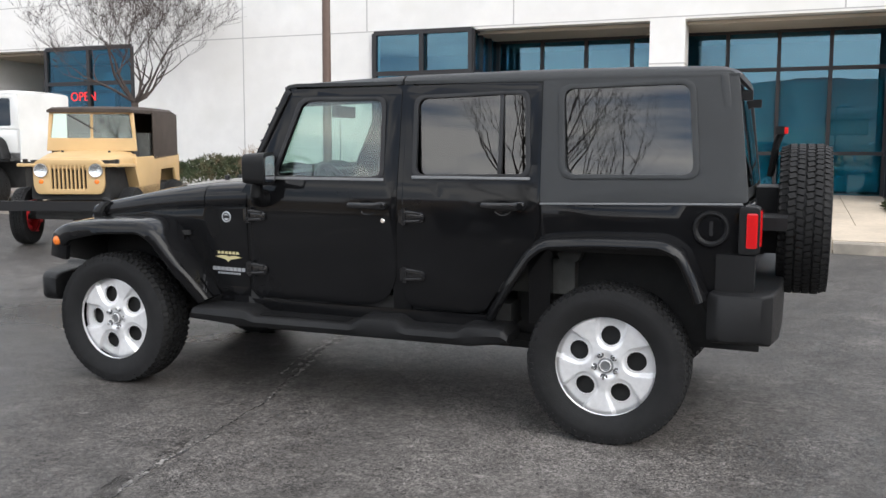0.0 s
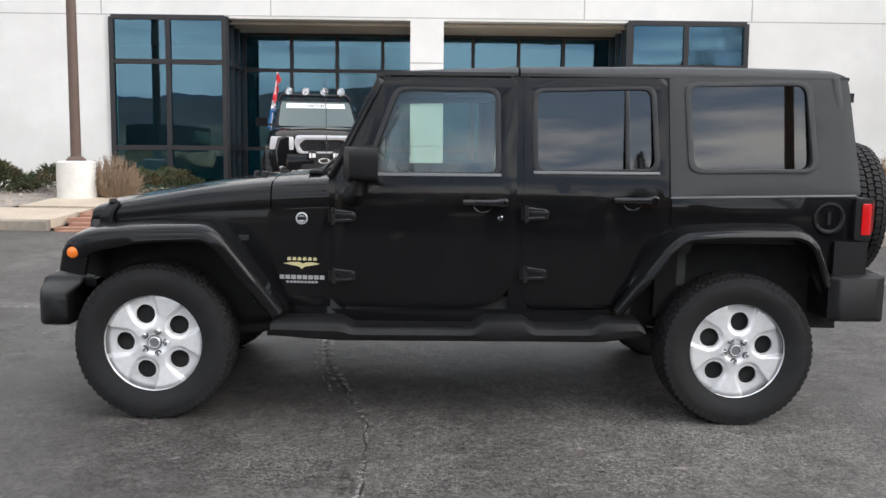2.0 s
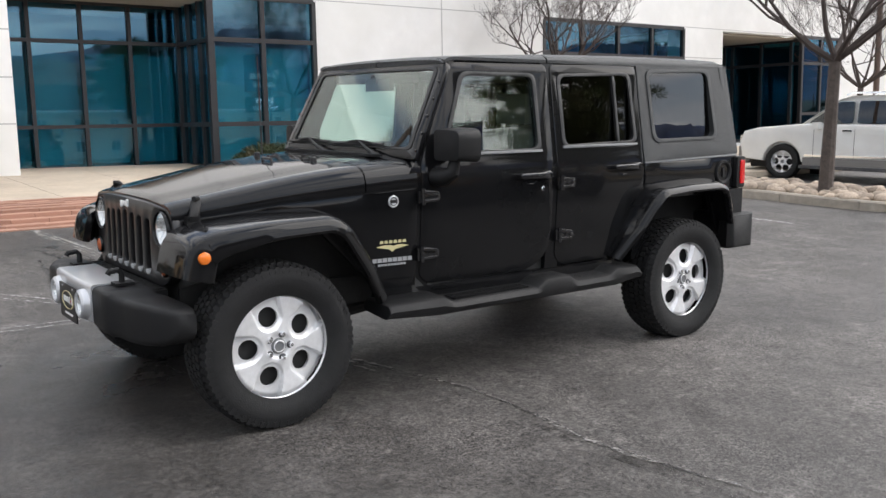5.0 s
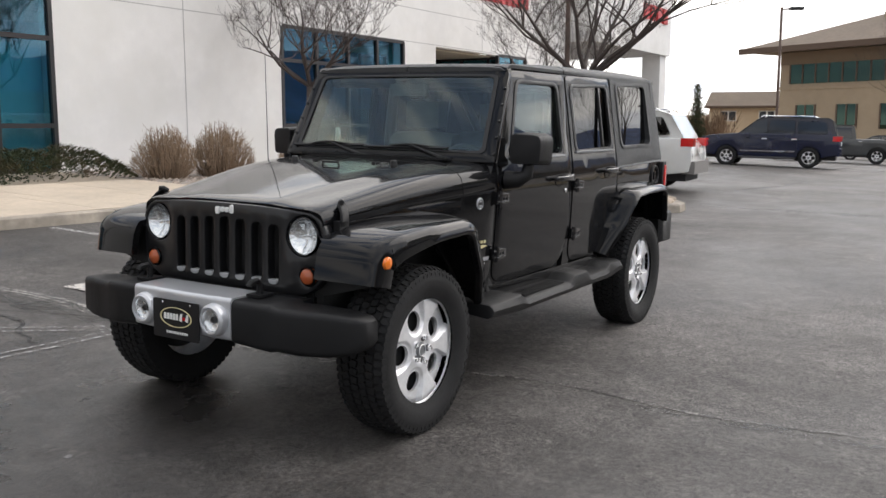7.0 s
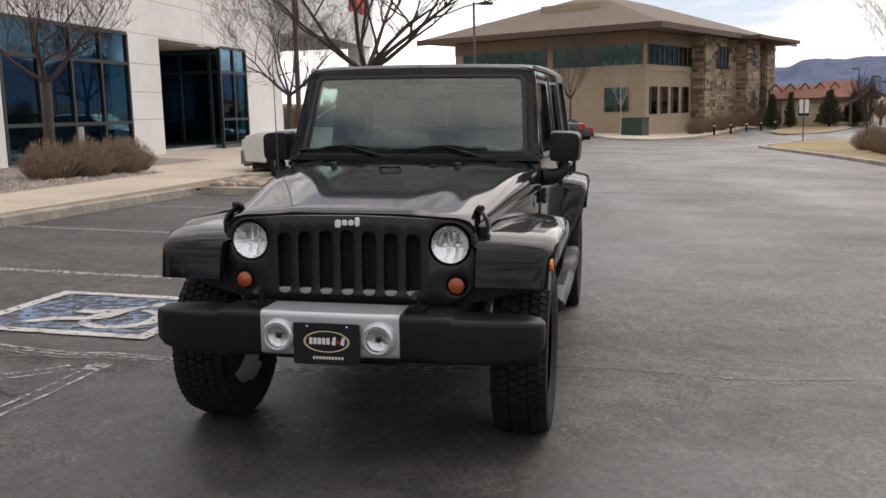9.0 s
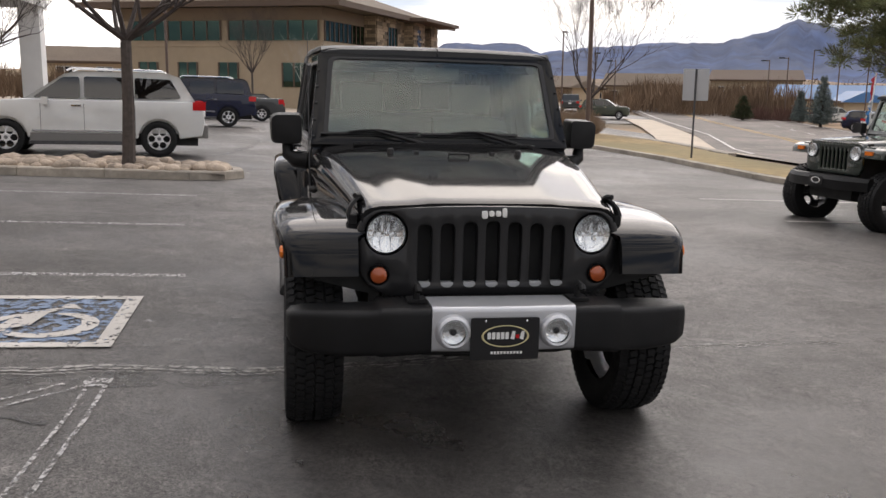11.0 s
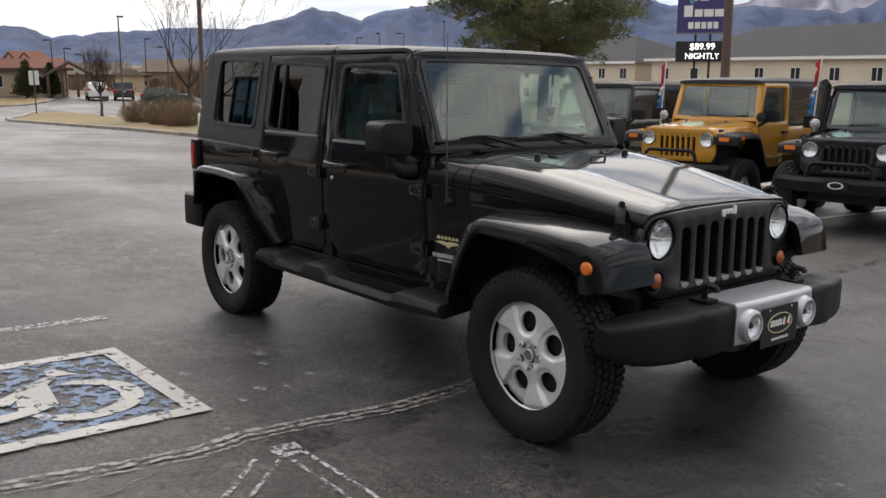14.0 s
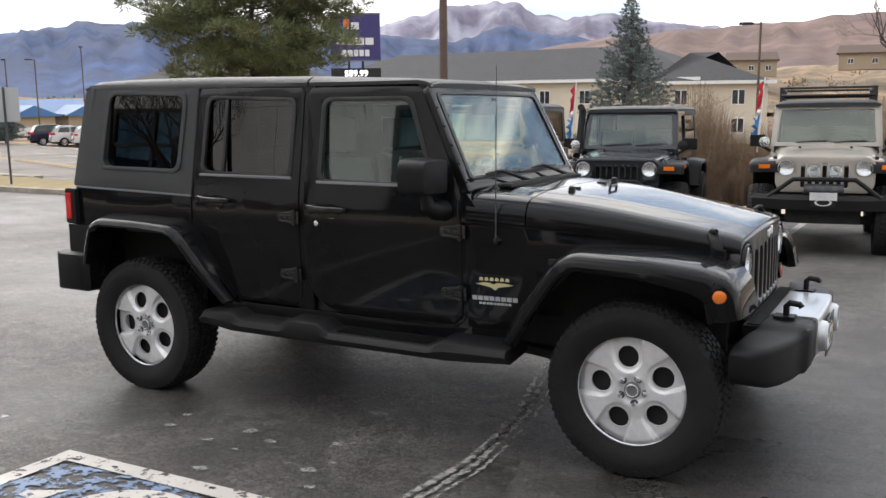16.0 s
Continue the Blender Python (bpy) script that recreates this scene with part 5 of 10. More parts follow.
                part("key_lock", flip(b), M_CHROME, door, "round chrome key lock")
            # exposed hinges
            for z in ((1.022, 0.718) if kind == "front_door" else (1.046, 0.740)):
                x0 = 0.545 if kind == "front_door" else -0.425
                y = side_y(x0, z)
                b = BM()
                prof = curve_corners([(x0 + 0.030, z - 0.036), (x0 - 0.070, z - 0.030), (x0 - 0.078, z - 0.018), (x0 - 0.078, z + 0.010), (x0 - 0.066, z + 0.022), (x0 + 0.030, z + 0.034)], 0.008, 3)
                slab(b, prof, "xz", y + 0.016, y - 0.004, r=0.005)
                for q, w in ((z + 0.024, 0.007), (z - 0.027, 0.007)):
                    slab(b, curve_corners([(x0 + 0.034, q - w), (x0 - 0.058, q - w * 0.8 - (q - z) * 0.24), (x0 - 0.058, q + w * 0.8 - (q - z) * 0.24), (x0 + 0.034, q + w)], 0.004, 2), "xz", y + 0.027, y + 0.012, r=0.003)
                box(b, x0 + 0.036, x0 + 0.062, y - 0.004, y + 0.018, z - 0.034, z + 0.032, 0.005)
                for q0, q1 in ((z - 0.044, z - 0.018), (z - 0.014, z + 0.014), (z + 0.018, z + 0.042)):
                    tube(b, [(x0 + 0.034, y + 0.020, q0), (x0 + 0.034, y + 0.020, q1)], 0.0125, 12)
                for dx in (-0.050, -0.016):
                    revolve(b, [(0.0005, 0.006), (0.007, 0.006), (0.009, 0.0)], 8, shift(x0 + dx, y + 0.016, z - 0.003) @ rot("X", -90))
                part("hinge", flip(b), M_HANDLE, door)
            if kind == "front_door":
                b = BM()
                tube(b, [(0.485, 0.735, 1.118), (0.475, 0.80, 1.122), (0.455, 0.845, 1.150), (0.445, 0.85, 1.22)], [0.052, 0.046, 0.036, 0.028], 12)
                arm = part("mirror_arm", flip(b), M_PLASTIC, door)
                pr = curve_corners([(0.765, 1.200), (0.940, 1.200), (0.948, 1.372), (0.765, 1.378)], [0.03, 0.035, 0.05, 0.03], 4)
                b = slab(BM(), pr, "yz", 0.368, 0.508, r=0.028, seg=3)
                for v in b.verts:
                    k = 1 - 0.10 * smooth01(0.40, 0.508, v.co.x)
                    v.co.x -= (v.co.y - 0.85) * 0.22
                    v.co.y, v.co.z = 0.85 + (v.co.y - 0.85) * k, 1.288 + (v.co.z - 1.288) * k
                mir = part("door_mirror", flip(b), M_PLASTIC, door, "square black plastic door mirror")
                part("mirror_glass", flip(slab(BM(), grow(pr, -0.022), "yz", 0.364, 0.3685, warp=lambda v: Vector((v.x - (v.y - 0.85) * 0.22, v.y, v.z)))), M_CHROME, mir)

    # --- bonnet and cowl
    C_TOP = [(0.55, 1.232), (0.62, 1.228), (0.80, 1.217), (0.93, 1.206), (1.02, 1.197), (1.10, 1.187), (1.18, 1.176), (1.25, 1.165), (1.33, 1.151), (1.40, 1.138), (1.48, 1.123), (1.55, 1.110), (1.62, 1.097), (1.68, 1.086), (1.74, 1.075), (1.79, 1.066), (1.82, 1.059), (1.845, 1.050), (1.862, 1.040), (1.875, 1.028), (1.885, 1.012)]

    def belt(x):
        return interp(x, [(0.55, 1.079), (0.93, 1.056), (1.30, 1.032), (1.80, 0.981), (1.9, 0.970)])

    def bonnet_ring(x):
        w, c, e = interp(x, BASE_W) + 0.002, interp(x, C_TOP), belt(x)
        h = c - e
        bulge_w = interp(x, [(0.9, 0.50), (1.4, 0.40), (1.86, 0.30)])
        half = [(w, e), (w - 0.004, e + 0.35 * h), (w - 0.016, e + 0.58 * h), (w - 0.040, e + 0.74 * h), (w - 0.078, e + 0.845 * h), (w - 0.13, e + 0.885 * h)]
        for k in range(1, 9):
            y = (w - 0.13) * (1 - k / 8)
            b = smooth01(bulge_w + 0.05, bulge_w - 0.05, y)
            half.append((y, e + (0.885 + 0.055 * (1 - (y / w) ** 2)) * h + b * 0.010 * min(1, h / 0.1)))
        pts = half + [(-y, z) for y, z in reversed(half[:-1])]
        return [(x, y, z) for y, z in pts]

    xs = [0.903, 0.96, 1.02, 1.10, 1.18, 1.25, 1.33, 1.40, 1.48, 1.55, 1.62, 1.68, 1.74, 1.79, 1.82, 1.838, 1.848]
    bm = loft(BM(), [bonnet_ring(x) for x in xs], closed=False)
    ext = bmesh.ops.extrude_edge_only(bm, edges=[e for e in bm.edges if len(e.link_faces) == 1])
    for v in (g for g in ext["geom"] if isinstance(g, bmesh.types.BMVert)):
        v.co.z -= 0.012
        v.co.y *= 0.985
    bonnet = part("bonnet", bm, M_BLACK, car, "glossy black domed bonnet", 50)
    bm = loft(BM(), [bonnet_ring(x) for x in (0.60, 0.68, 0.78, 0.85, 0.896)], closed=False)
    ext = bmesh.ops.extrude_edge_only(bm, edges=[e for e in bm.edges if len(e.link_faces) == 1])
    for v in (g for g in ext["geom"] if isinstance(g, bmesh.types.BMVert)):
        v.co.z -= 0.012
        v.co.y *= 0.985
    cowl = part("cowl", bm, M_BLACK, car, "", 50)
    bm = box(BM(), 0.665, 0.735, -0.50, 0.50, 1.222, 1.232, 0.004)
    for k in range(34):
        y = -0.48 + k * 0.0285
        box(bm, 0.672, 0.728, y, y + 0.015, 1.232, 1.236)
    part("cowl_vent", bm, M_PLASTIC, cowl, "slotted black vent ahead of the windscreen")

    def strip():
        rings = []
        for x in (0.60, 0.75, 0.93, 1.1, 1.3, 1.5, 1.65, 1.78):
            y, z = interp(x, BASE_W), belt(x) - 0.003
            rings.append([(x, y - 0.01, z - 0.006), (x, y + 0.010, z - 0.005), (x, y + 0.011, z + 0.003), (x, y - 0.01, z + 0.005)])
        return loft(BM(), rings)
    both("bonnet_seam", strip, M_BLACK, car)
    # bonnet fittings
    for s in (1, -1):
        b = BM()
        y = 0.582
        box(b, 1.730, 1.795, y - 0.010, y + 0.026, 0.950, 0.992, 0.010)
        loft(b, [[(x + u, yy + v, z) for u, v in curve_corners([(-w, -0.009), (w, -0.009), (w, 0.009), (-w, 0.009)], 0.006, 2)] for x, yy, z, w in ((1.765, y + 0.018, 0.968, 0.026), (1.763, y + 0.026, 0.992, 0.024), (1.754, y + 0.018, 1.022, 0.022), (1.740, y - 0.002, 1.048, 0.024), (1.730, y - 0.018, 1.062, 0.024))])
        tube(b, [(1.712, y - 0.034, 1.056), (1.730, y - 0.018, 1.068), (1.748, y - 0.002, 1.070)], [0.012, 0.016, 0.012], 8)
        tube(b, [(1.740, y + 0.020, 0.990), (1.727, y + 0.008, 1.030), (1.714, y - 0.022, 1.052)], 0.007, 6)
        part("bonnet_latch", b if s > 0 else mirror_y(b), M_PLASTIC, bonnet, "black rubber bonnet latch")
        z = interp(1.0, C_TOP)
        b = revolve(BM(), [(0.0005, 0.040), (0.012, 0.040), (0.017, 0.034), (0.019, 0.0)], 14, shift(0.99, s * 0.335, z - 0.014))
        part("windscreen_stop", b, M_TRIM, bonnet, "round black rubber stop")
        b = box(BM(), 0.94, 0.985, s * 0.20 - 0.012, s * 0.20 + 0.012, z - 0.012, z + 0.012, 0.005)
        part("washer_nozzle", b, M_TRIM, bonnet)
    z = interp(1.10, C_TOP)
    part("footman_loop", tube(BM(), [(1.09, -0.055, z - 0.004), (1.095, -0.052, z + 0.02), (1.095, 0.052, z + 0.02), (1.09, 0.055, z - 0.004)], 0.007, 8), M_TRIM, bonnet, "black metal footman loop")

    # --- windscreen frame, glass, wipers
    WB, WT = Vector((0.615, 0, 1.215)), Vector((0.352, 0, 1.738))
    lean = (WT - WB).normalized()

    def ws(y, k, d=0.0):
        p = WB + lean * k * (WT - WB).length
        out = Vector((lean.z, 0, -lean.x))
        return Vector((p.x, y, p.z)) + out * d

    outer = curve_corners([(-0.725, 0.0), (0.725, 0.0), (0.672, 1.0), (-0.672, 1.0)], [0.02, 0.02, 0.09, 0.09], 5)
    inner = curve_corners([(-0.655, 0.085), (0.655, 0.085), (0.618, 0.905), (-0.618, 0.905)], 0.05, 5)
    bm = slab(BM(), outer, "xy", 0.0, -0.035, holes=(inner,), r=0.006, cuts=(("y", 0.25), ("y", 0.5), ("y", 0.75)))
    for v in bm.verts:
        v.co = ws(v.co.x, v.co.y, v.co.z + 0.012 * (1 - (v.co.x / 0.7) ** 2))
    frame_ob = part("windscreen_frame", bm, M_BLACK, car)
    bm = slab(BM(), [(x * 1.012, 0.5 + (y - 0.5) * 1.02) for x, y in inner], "xy", -0.004, -0.009, cuts=(("y", 0.3), ("y", 0.6), ("x", -0.3), ("x", 0.0), ("x", 0.3)))
    for v in bm.verts:
        v.co = ws(v.co.x, v.co.y, v.co.z + 0.012 * (1 - (v.co.x / 0.7) ** 2))
    pane = part("windscreen_glass", bm, M_WS, frame_ob)
    pane.visible_shadow = False
    bm = slab(BM(), [(x * 1.004, 0.495 + (y - 0.495) * 1.006) for x, y in inner], "xy", 0.003, -0.003, holes=([(x * 0.965, 0.5 + (y - 0.5) * 0.955) for x, y in inner],), cuts=(("x", -0.3), ("x", 0.0), ("x", 0.3)))
    for v in bm.verts:
        v.co = ws(v.co.x, v.co.y, v.co.z + 0.012 * (1 - (v.co.x / 0.7) ** 2))
    part("windscreen_seal", bm, M_TRIM, frame_ob)
    for py, my, b0, b1 in ((-0.10, -0.39, -0.67, -0.13), (0.45, 0.18, -0.12, 0.43)):
        piv, mid = ws(py, -0.035, 0.045), ws(my, 0.125, 0.040)
        arm = tube(BM(), [piv, piv.lerp(mid, 0.10) + Vector((0.012, 0, 0.006)), piv.lerp(mid, 0.45) + Vector((0.010, 0, 0.004)), mid], [0.017, 0.013, 0.010, 0.006], 8)
        revolve(arm, [(0.0005, 0.022), (0.014, 0.020), (0.019, 0.010), (0.020, -0.02)], 14, Matrix.Translation(piv))
        w = part("wiper", arm, M_PLASTIC, frame_ob, "black windscreen wiper")
        part("wiper_bridge", tube(BM(), [ws(my - 0.13, 0.112, 0.026), ws(my - 0.06, 0.118, 0.036), ws(my, 0.122, 0.040), ws(my + 0.06, 0.120, 0.036), ws(my + 0.13, 0.116, 0.026)], 0.007, 6), M_PLASTIC, w)
        part("wiper_blade", slab(BM(), [(b0, 0.092), (b1, 0.104), (b1, 0.122), (b0, 0.110)], "xy", 0.008, 0.020, warp=lambda v: ws(v.x, v.y, v.z + 0.012 * (1 - (v.x / 0.7) ** 2))), M_TRIM, w)
    for s in (1, -1):
        for k in range(5):
            p = ws(s * (0.712 - 0.045 * k / 5), 0.08 + 0.17 * k, 0.006)
            part("frame_bolt", revolve(BM(), [(0.0005, 0.005), (0.006, 0.005), (0.008, 0.0)], 8, shift(*p) @ rot("Y", 63)), M_TRIM, frame_ob)

    # --- hardtop
    R_TOP = [(-2.035, 1.752), (-2.01, 1.778), (-1.95, 1.794), (-1.80, 1.802), (-1.1, 1.802), (-0.35, 1.790), (0.10, 1.772), (0.30, 1.760), (0.355, 1.750), (0.38, 1.735)]

    def roof_ring(x, half=None):
        w = side_y(min(x, 0.3), 1.735) + 0.004
        c = interp(x, R_TOP)
        lo = min(1.730, c - 0.028)
        prof = [(w - 0.03, lo), (w, lo), (w + 0.001, lo + 0.018), (w - 0.012, c - 0.028), (w - 0.045, c - 0.013), (w - 0.12, c - 0.006), (w * 0.4, c), (0.004, c + 0.001)]
        if half is None:
            pts = prof + [(-y, z) for y, z in reversed(prof)]
        else:
            pts = [(y, z) for y, z in prof] + [(0.004, c - 0.03)]
            pts = [(half * y, z) for y, z in pts]
        return [(x, y, z) for y, z in pts]

    for s in (1, -1):
        part("roof_panel", loft(BM(), [roof_ring(x, s) for x in (-0.345, -0.2, 0.0, 0.2, 0.30, 0.345, 0.372)]), M_TOP, car, "removable textured black roof panel", 40)
    top = part("hardtop", loft(BM(), [roof_ring(x) for x in (-2.03, -2.015, -1.99, -1.95, -1.88, -1.6, -1.3, -1.0, -0.7, -0.357)]), M_TOP, car, "textured matt black hardtop", 40)
    qwin = curve_corners([(-1.236, 1.276), (-1.846, 1.282), (-1.808, 1.706), (-1.212, 1.692)], 0.055, 5)
    for s in (1, -1):
        def flip(b):
            return b if s > 0 else mirror_y(b)
        qp = part("hardtop_side", flip(slab(BM(), curve_corners([(-1.118, 1.138), (-2.092, 1.160), (-2.022, 1.765), (-1.106, 1.752)], [0.01, 0.02, 0.06, 0.01]), "xz", 0.004, -0.05, holes=(qwin,), r=0.016, seg=3, cuts=CUTS, warp=side_warp)), M_TOP, top)
        part("window_moulding", flip(slab(BM(), grow(qwin, 0.030), "xz", 0.010, -0.004, holes=(grow(qwin, -0.002),), r=0.006, cuts=CUTS, warp=side_warp)), M_TOP, qp)
        pane = part("quarter_glass", flip(slab(BM(), grow(qwin, 0.006), "xz", -0.004, -0.008, cuts=CUTS, warp=pane_warp)), M_DARKGLASS, qp, "dark tinted rear side glass")
        pane.visible_shadow = False
        part("belt_moulding", flip(slab(BM(), [(-1.118, 1.128), (-2.066, 1.149), (-2.066, 1.158), (-1.118, 1.137)], "xz", 0.010, -0.01, r=0.002, cuts=CUTS, warp=side_warp)), M_GREYTRIM, qp, "thin grey strip under the hardtop")

    def back_warp(v):
        z = v.z
        return Vector((-2.096 + max(0, z - 1.15) * 0.145 + v.x - 0.03 * (1 - (v.y / 0.75) ** 2) + 0.03, v.y * (1 - max(0, z - 1.13) * 0.15), z))
    bwin = curve_corners([(-0.60, 1.24), (0.60, 1.24), (0.60, 1.69), (-0.60, 1.69)], 0.06, 4)
    back = part("hardtop_back", slab(BM(), curve_corners([(-0.755, 1.16), (0.755, 1.16), (0.755, 1.765), (-0.755, 1.765)], 0.03, 3), "yz", 0.0, 0.04, holes=(bwin,), r=0.008, cuts=(("y", -0.4), ("y", 0), ("y", 0.4)), warp=back_warp), M_TOP, top)
    pane = part("rear_glass", slab(BM(), grow(bwin, 0.05), "yz", -0.012, -0.016, cuts=(("y", -0.4), ("y", 0), ("y", 0.4)), warp=back_warp), M_DARKGLASS, back)
    pane.visible_shadow = False
    for y in (-0.56, 0.58):
        part("rear_glass_hinge", box(BM(), -2.085, -2.02, y, y + 0.05, 1.625, 1.672, 0.012), M_PLASTIC, back)
    gate = part("tailgate", slab(BM(), curve_corners([(-0.60, 0.62), (0.60, 0.62), (0.61, 1.145), (-0.61, 1.145)], 0.04, 4), "yz", -2.115, -2.06, r=0.012, seg=3), M_BLACK, car)
    part("rear_panel", slab(BM(), curve_corners([(-0.745, 0.56), (0.745, 0.56), (0.762, 1.145), (-0.762, 1.145)], 0.04, 4), "yz", -2.09, -2.04, r=0.01), M_BLACK, car)
    # spare wheel, its carrier and the high brake lamp
    carrier = part("spare_carrier", box(box(BM(), -2.24, -2.10, -0.20, 0.14, 0.86, 1.20, 0.02), -2.26, -2.11, 0.30, 0.58, 1.02, 1.08, 0.01), M_PLASTIC, gate)
    spare = put_wheel(gate, KIT, shift(-2.335, -0.03, 1.03) @ rot("Z", 90), nuts=False, name="spare_wheel")
    b = tube(BM(), [(-2.16, -0.03, 1.25), (-2.185, -0.03, 1.42), (-2.205, -0.03, 1.475)], 0.018, 8)
    stalk = part("brake_lamp_stalk", b, M_PLASTIC, gate)
    hb = part("high_brake_lamp", box(BM(), -2.228, -2.178, -0.11, 0.05, 1.470, 1.512, 0.012), M_PLASTIC, stalk, "high brake lamp with a red lens")
    part("red_lens", box(BM(), -2.240, -2.222, -0.114, 0.054, 1.474, 1.508, 0.006), M_RED, hb)
    for s in (1, -1):
        b = slab(BM(), curve_corners([(-2.146, 0.925), (-2.055, 0.925), (-2.055, 1.142), (-2.146, 1.142)], 0.02, 3), "xz", 0.655 * s, 0.792 * s, r=0.012, seg=3)
        lampbox = part("tail_lamp", b, M_PLASTIC, car, "tail lamp in a black housing")
        part("red_lens", slab(BM(), curve_corners([(-2.136, 0.955), (-2.088, 0.955), (-2.088, 1.115), (-2.136, 1.115)], 0.01, 3), "xz", 0.785 * s, 0.799 * s, r=0.004), M_RED, lampbox)
        part("rear_lens", box(BM(), -2.154, -2.140, min(s * 0.67, s * 0.78), max(s * 0.67, s * 0.78), 0.965, 1.125, 0.008), M_RED, lampbox)

    # fuel filler on the left quarter
    y = side_y(-1.93, 1.04)
    ff = part("fuel_filler", revolve(BM(), [(0.056, -0.012), (0.060, 0.004), (0.070, 0.013), (0.080, 0.012), (0.084, 0.002), (0.084, -0.01)], 36, shift(-1.932, y, 1.037) @ rot("X", -90)), M_PLASTIC, quarter[0], "round black fuel filler ring")
    part("fuel_cap", box(revolve(BM(), [(0.0005, -0.006), (0.034, -0.006), (0.040, -0.010), (0.058, -0.012)], 30, shift(-1.932, y, 1.037) @ rot("X", -90)), -1.940, -1.924, y - 0.012, y + 0.008, 1.005, 1.070, 0.004), M_TRIM, ff)

    # --- grille and lamps
    gout = curve_corners([(-0.470, 0.655), (0.470, 0.655), (0.565, 0.735), (0.578, 0.96), (0.515, 1.022), (0.26, 1.040), (0.0, 1.044), (-0.26, 1.040), (-0.515, 1.022), (-0.578, 0.96), (-0.565, 0.735)],
                         [0.05, 0.05, 0.05, 0.08, 0.08, 0.1, 0.1, 0.1, 0.08, 0.08, 0.05], 4)
    holes = []
    for k in range(7):
        yc = (k - 3) * 0.0975 + 0.002
        top_z = 0.980 - 0.006 * abs(k - 3)
        holes.append(curve_corners([(yc - 0.030, 0.712), (yc + 0.030, 0.712), (yc + 0.030, top_z), (yc - 0.030, top_z)], [0.02, 0.02, 0.03, 0.03], 4))
    for s in (1, -1):
        holes.append(circle(s * 0.4545, 0.922, 0.091, 32))
        holes.append(circle(s * 0.484, 0.746, 0.044, 20))
    bm = slab(BM(), gout, "yz", 1.885, 1.835, holes=holes, r=0.006, seg=2)
    for v in bm.verts:
        v.co.x -= 0.035 * (v.co.y / 0.57) ** 2 + 0.05 * max(0, v.co.z - 0.9) * 1.2
    grille = part("grille", bm, M_SATIN, car, "glossy black grille with seven upright slots", 28)
    part("radiator", box(BM(), 1.775, 1.795, -0.40, 0.40, 0.66, 1.0), M_UNDER, grille)
    # Pale crescents paint in the light caught at each slot's lower edge
    for k in range(7):
        yc = (k - 3) * 0.0975 + 0.002
        b = slab(BM(), curve_corners([(yc - 0.012, 0.694), (yc + 0.012, 0.694), (yc + 0.026, 0.704), (yc + 0.027, 0.716), (yc - 0.027, 0.716), (yc - 0.026, 0.704)], 0.007, 3), "yz", 1.850, 1.889 - 0.035 * (yc / 0.57) ** 2, r=0.006, seg=3)
        part("slot_lip", b, M_SLOTGLINT, grille)
    for s in (1, -1):
        lamp(grille, 1.858, s * 0.4545, 0.922, 0.082)
        m = shift(1.868, s * 0.484, 0.746) @ FACE_X
        sig = part("turn_signal", moved(revolve(BM(), [(0.0005, 0.016), (0.020, 0.014), (0.034, 0.006), (0.038, -0.006), (0.038, -0.03)], 24), m), M_AMBERDIM, grille, "round amber turn signal")
        part("signal_bezel", moved(ring_bm(0.038, 0.044, 0.008, 24), m), M_BLACK, sig)

    # --- wheel-arch flares
    front_path = [(1.918, 0.752), (1.888, 0.902), (1.76, 0.950), (1.50, 0.976), (1.19, 0.982), (1.10, 0.930), (0.955, 0.728), (0.828, 0.540)]
    rear_path = [(-0.842, 0.560), (-0.95, 0.725), (-1.075, 0.912), (-1.16, 0.975), (-1.40, 0.992), (-1.74, 0.994), (-1.83, 0.945), (-1.885, 0.83), (-1.925, 0.715)]
    for s in (1, -1):
        fl = flare_bm(front_path, lambda x: min(interp(x, BASE_W) - 0.02, 0.70) if x < 1.85 else 0.575, lambda x: interp(x, [(0.80, 0.800), (0.95, 0.885), (1.12, 0.926), (1.5, 0.932), (1.75, 0.915), (1.92, 0.880)]), lambda x: interp(x, [(0.9, 0.070), (1.5, 0.080), (1.75, 0.105), (1.88, 0.135)]))
        f = part("front_flare", fl if s > 0 else mirror_y(fl), M_BLACK, car, "glossy black front wing flare", 40)
        m = shift(1.832, s * 0.890, 0.842) @ rot("X", -90 * s)
        part("side_marker", revolve(BM(), [(0.0005, 0.008), (0.018, 0.007), (0.026, 0.003), (0.029, -0.008)], 22, m), M_AMBER, f, "round amber side marker")
        fl = flare_bm(rear_path, 0.72, lambda x: interp(x, [(-1.93, 0.90), (-1.80, 0.930), (-1.08, 0.930), (-0.96, 0.895), (-0.84, 0.815)]), 0.050)
        part("rear_flare", fl if s > 0 else mirror_y(fl), M_BLACK, car, "glossy black rear wing flare", 40)

        part("inner_wing", loft(BM(), [[(x, s * y, z) for y, z in ((0.47, 0.64), (0.84, 0.74), (0.86, 0.90), (0.50, 0.945))] for x in (1.775, 1.800)]), M_UNDER, f)

    # --- bumpers
    def bumper_ring(y, x0, x1, z0, z1, r=0.03):
        pts = curve_corners([(x0, z0), (x1, z0), (x1, z1), (x0, z1)], [0.02, r, r, 0.02], 4)
        return [(a, y, b) for a, b in pts]
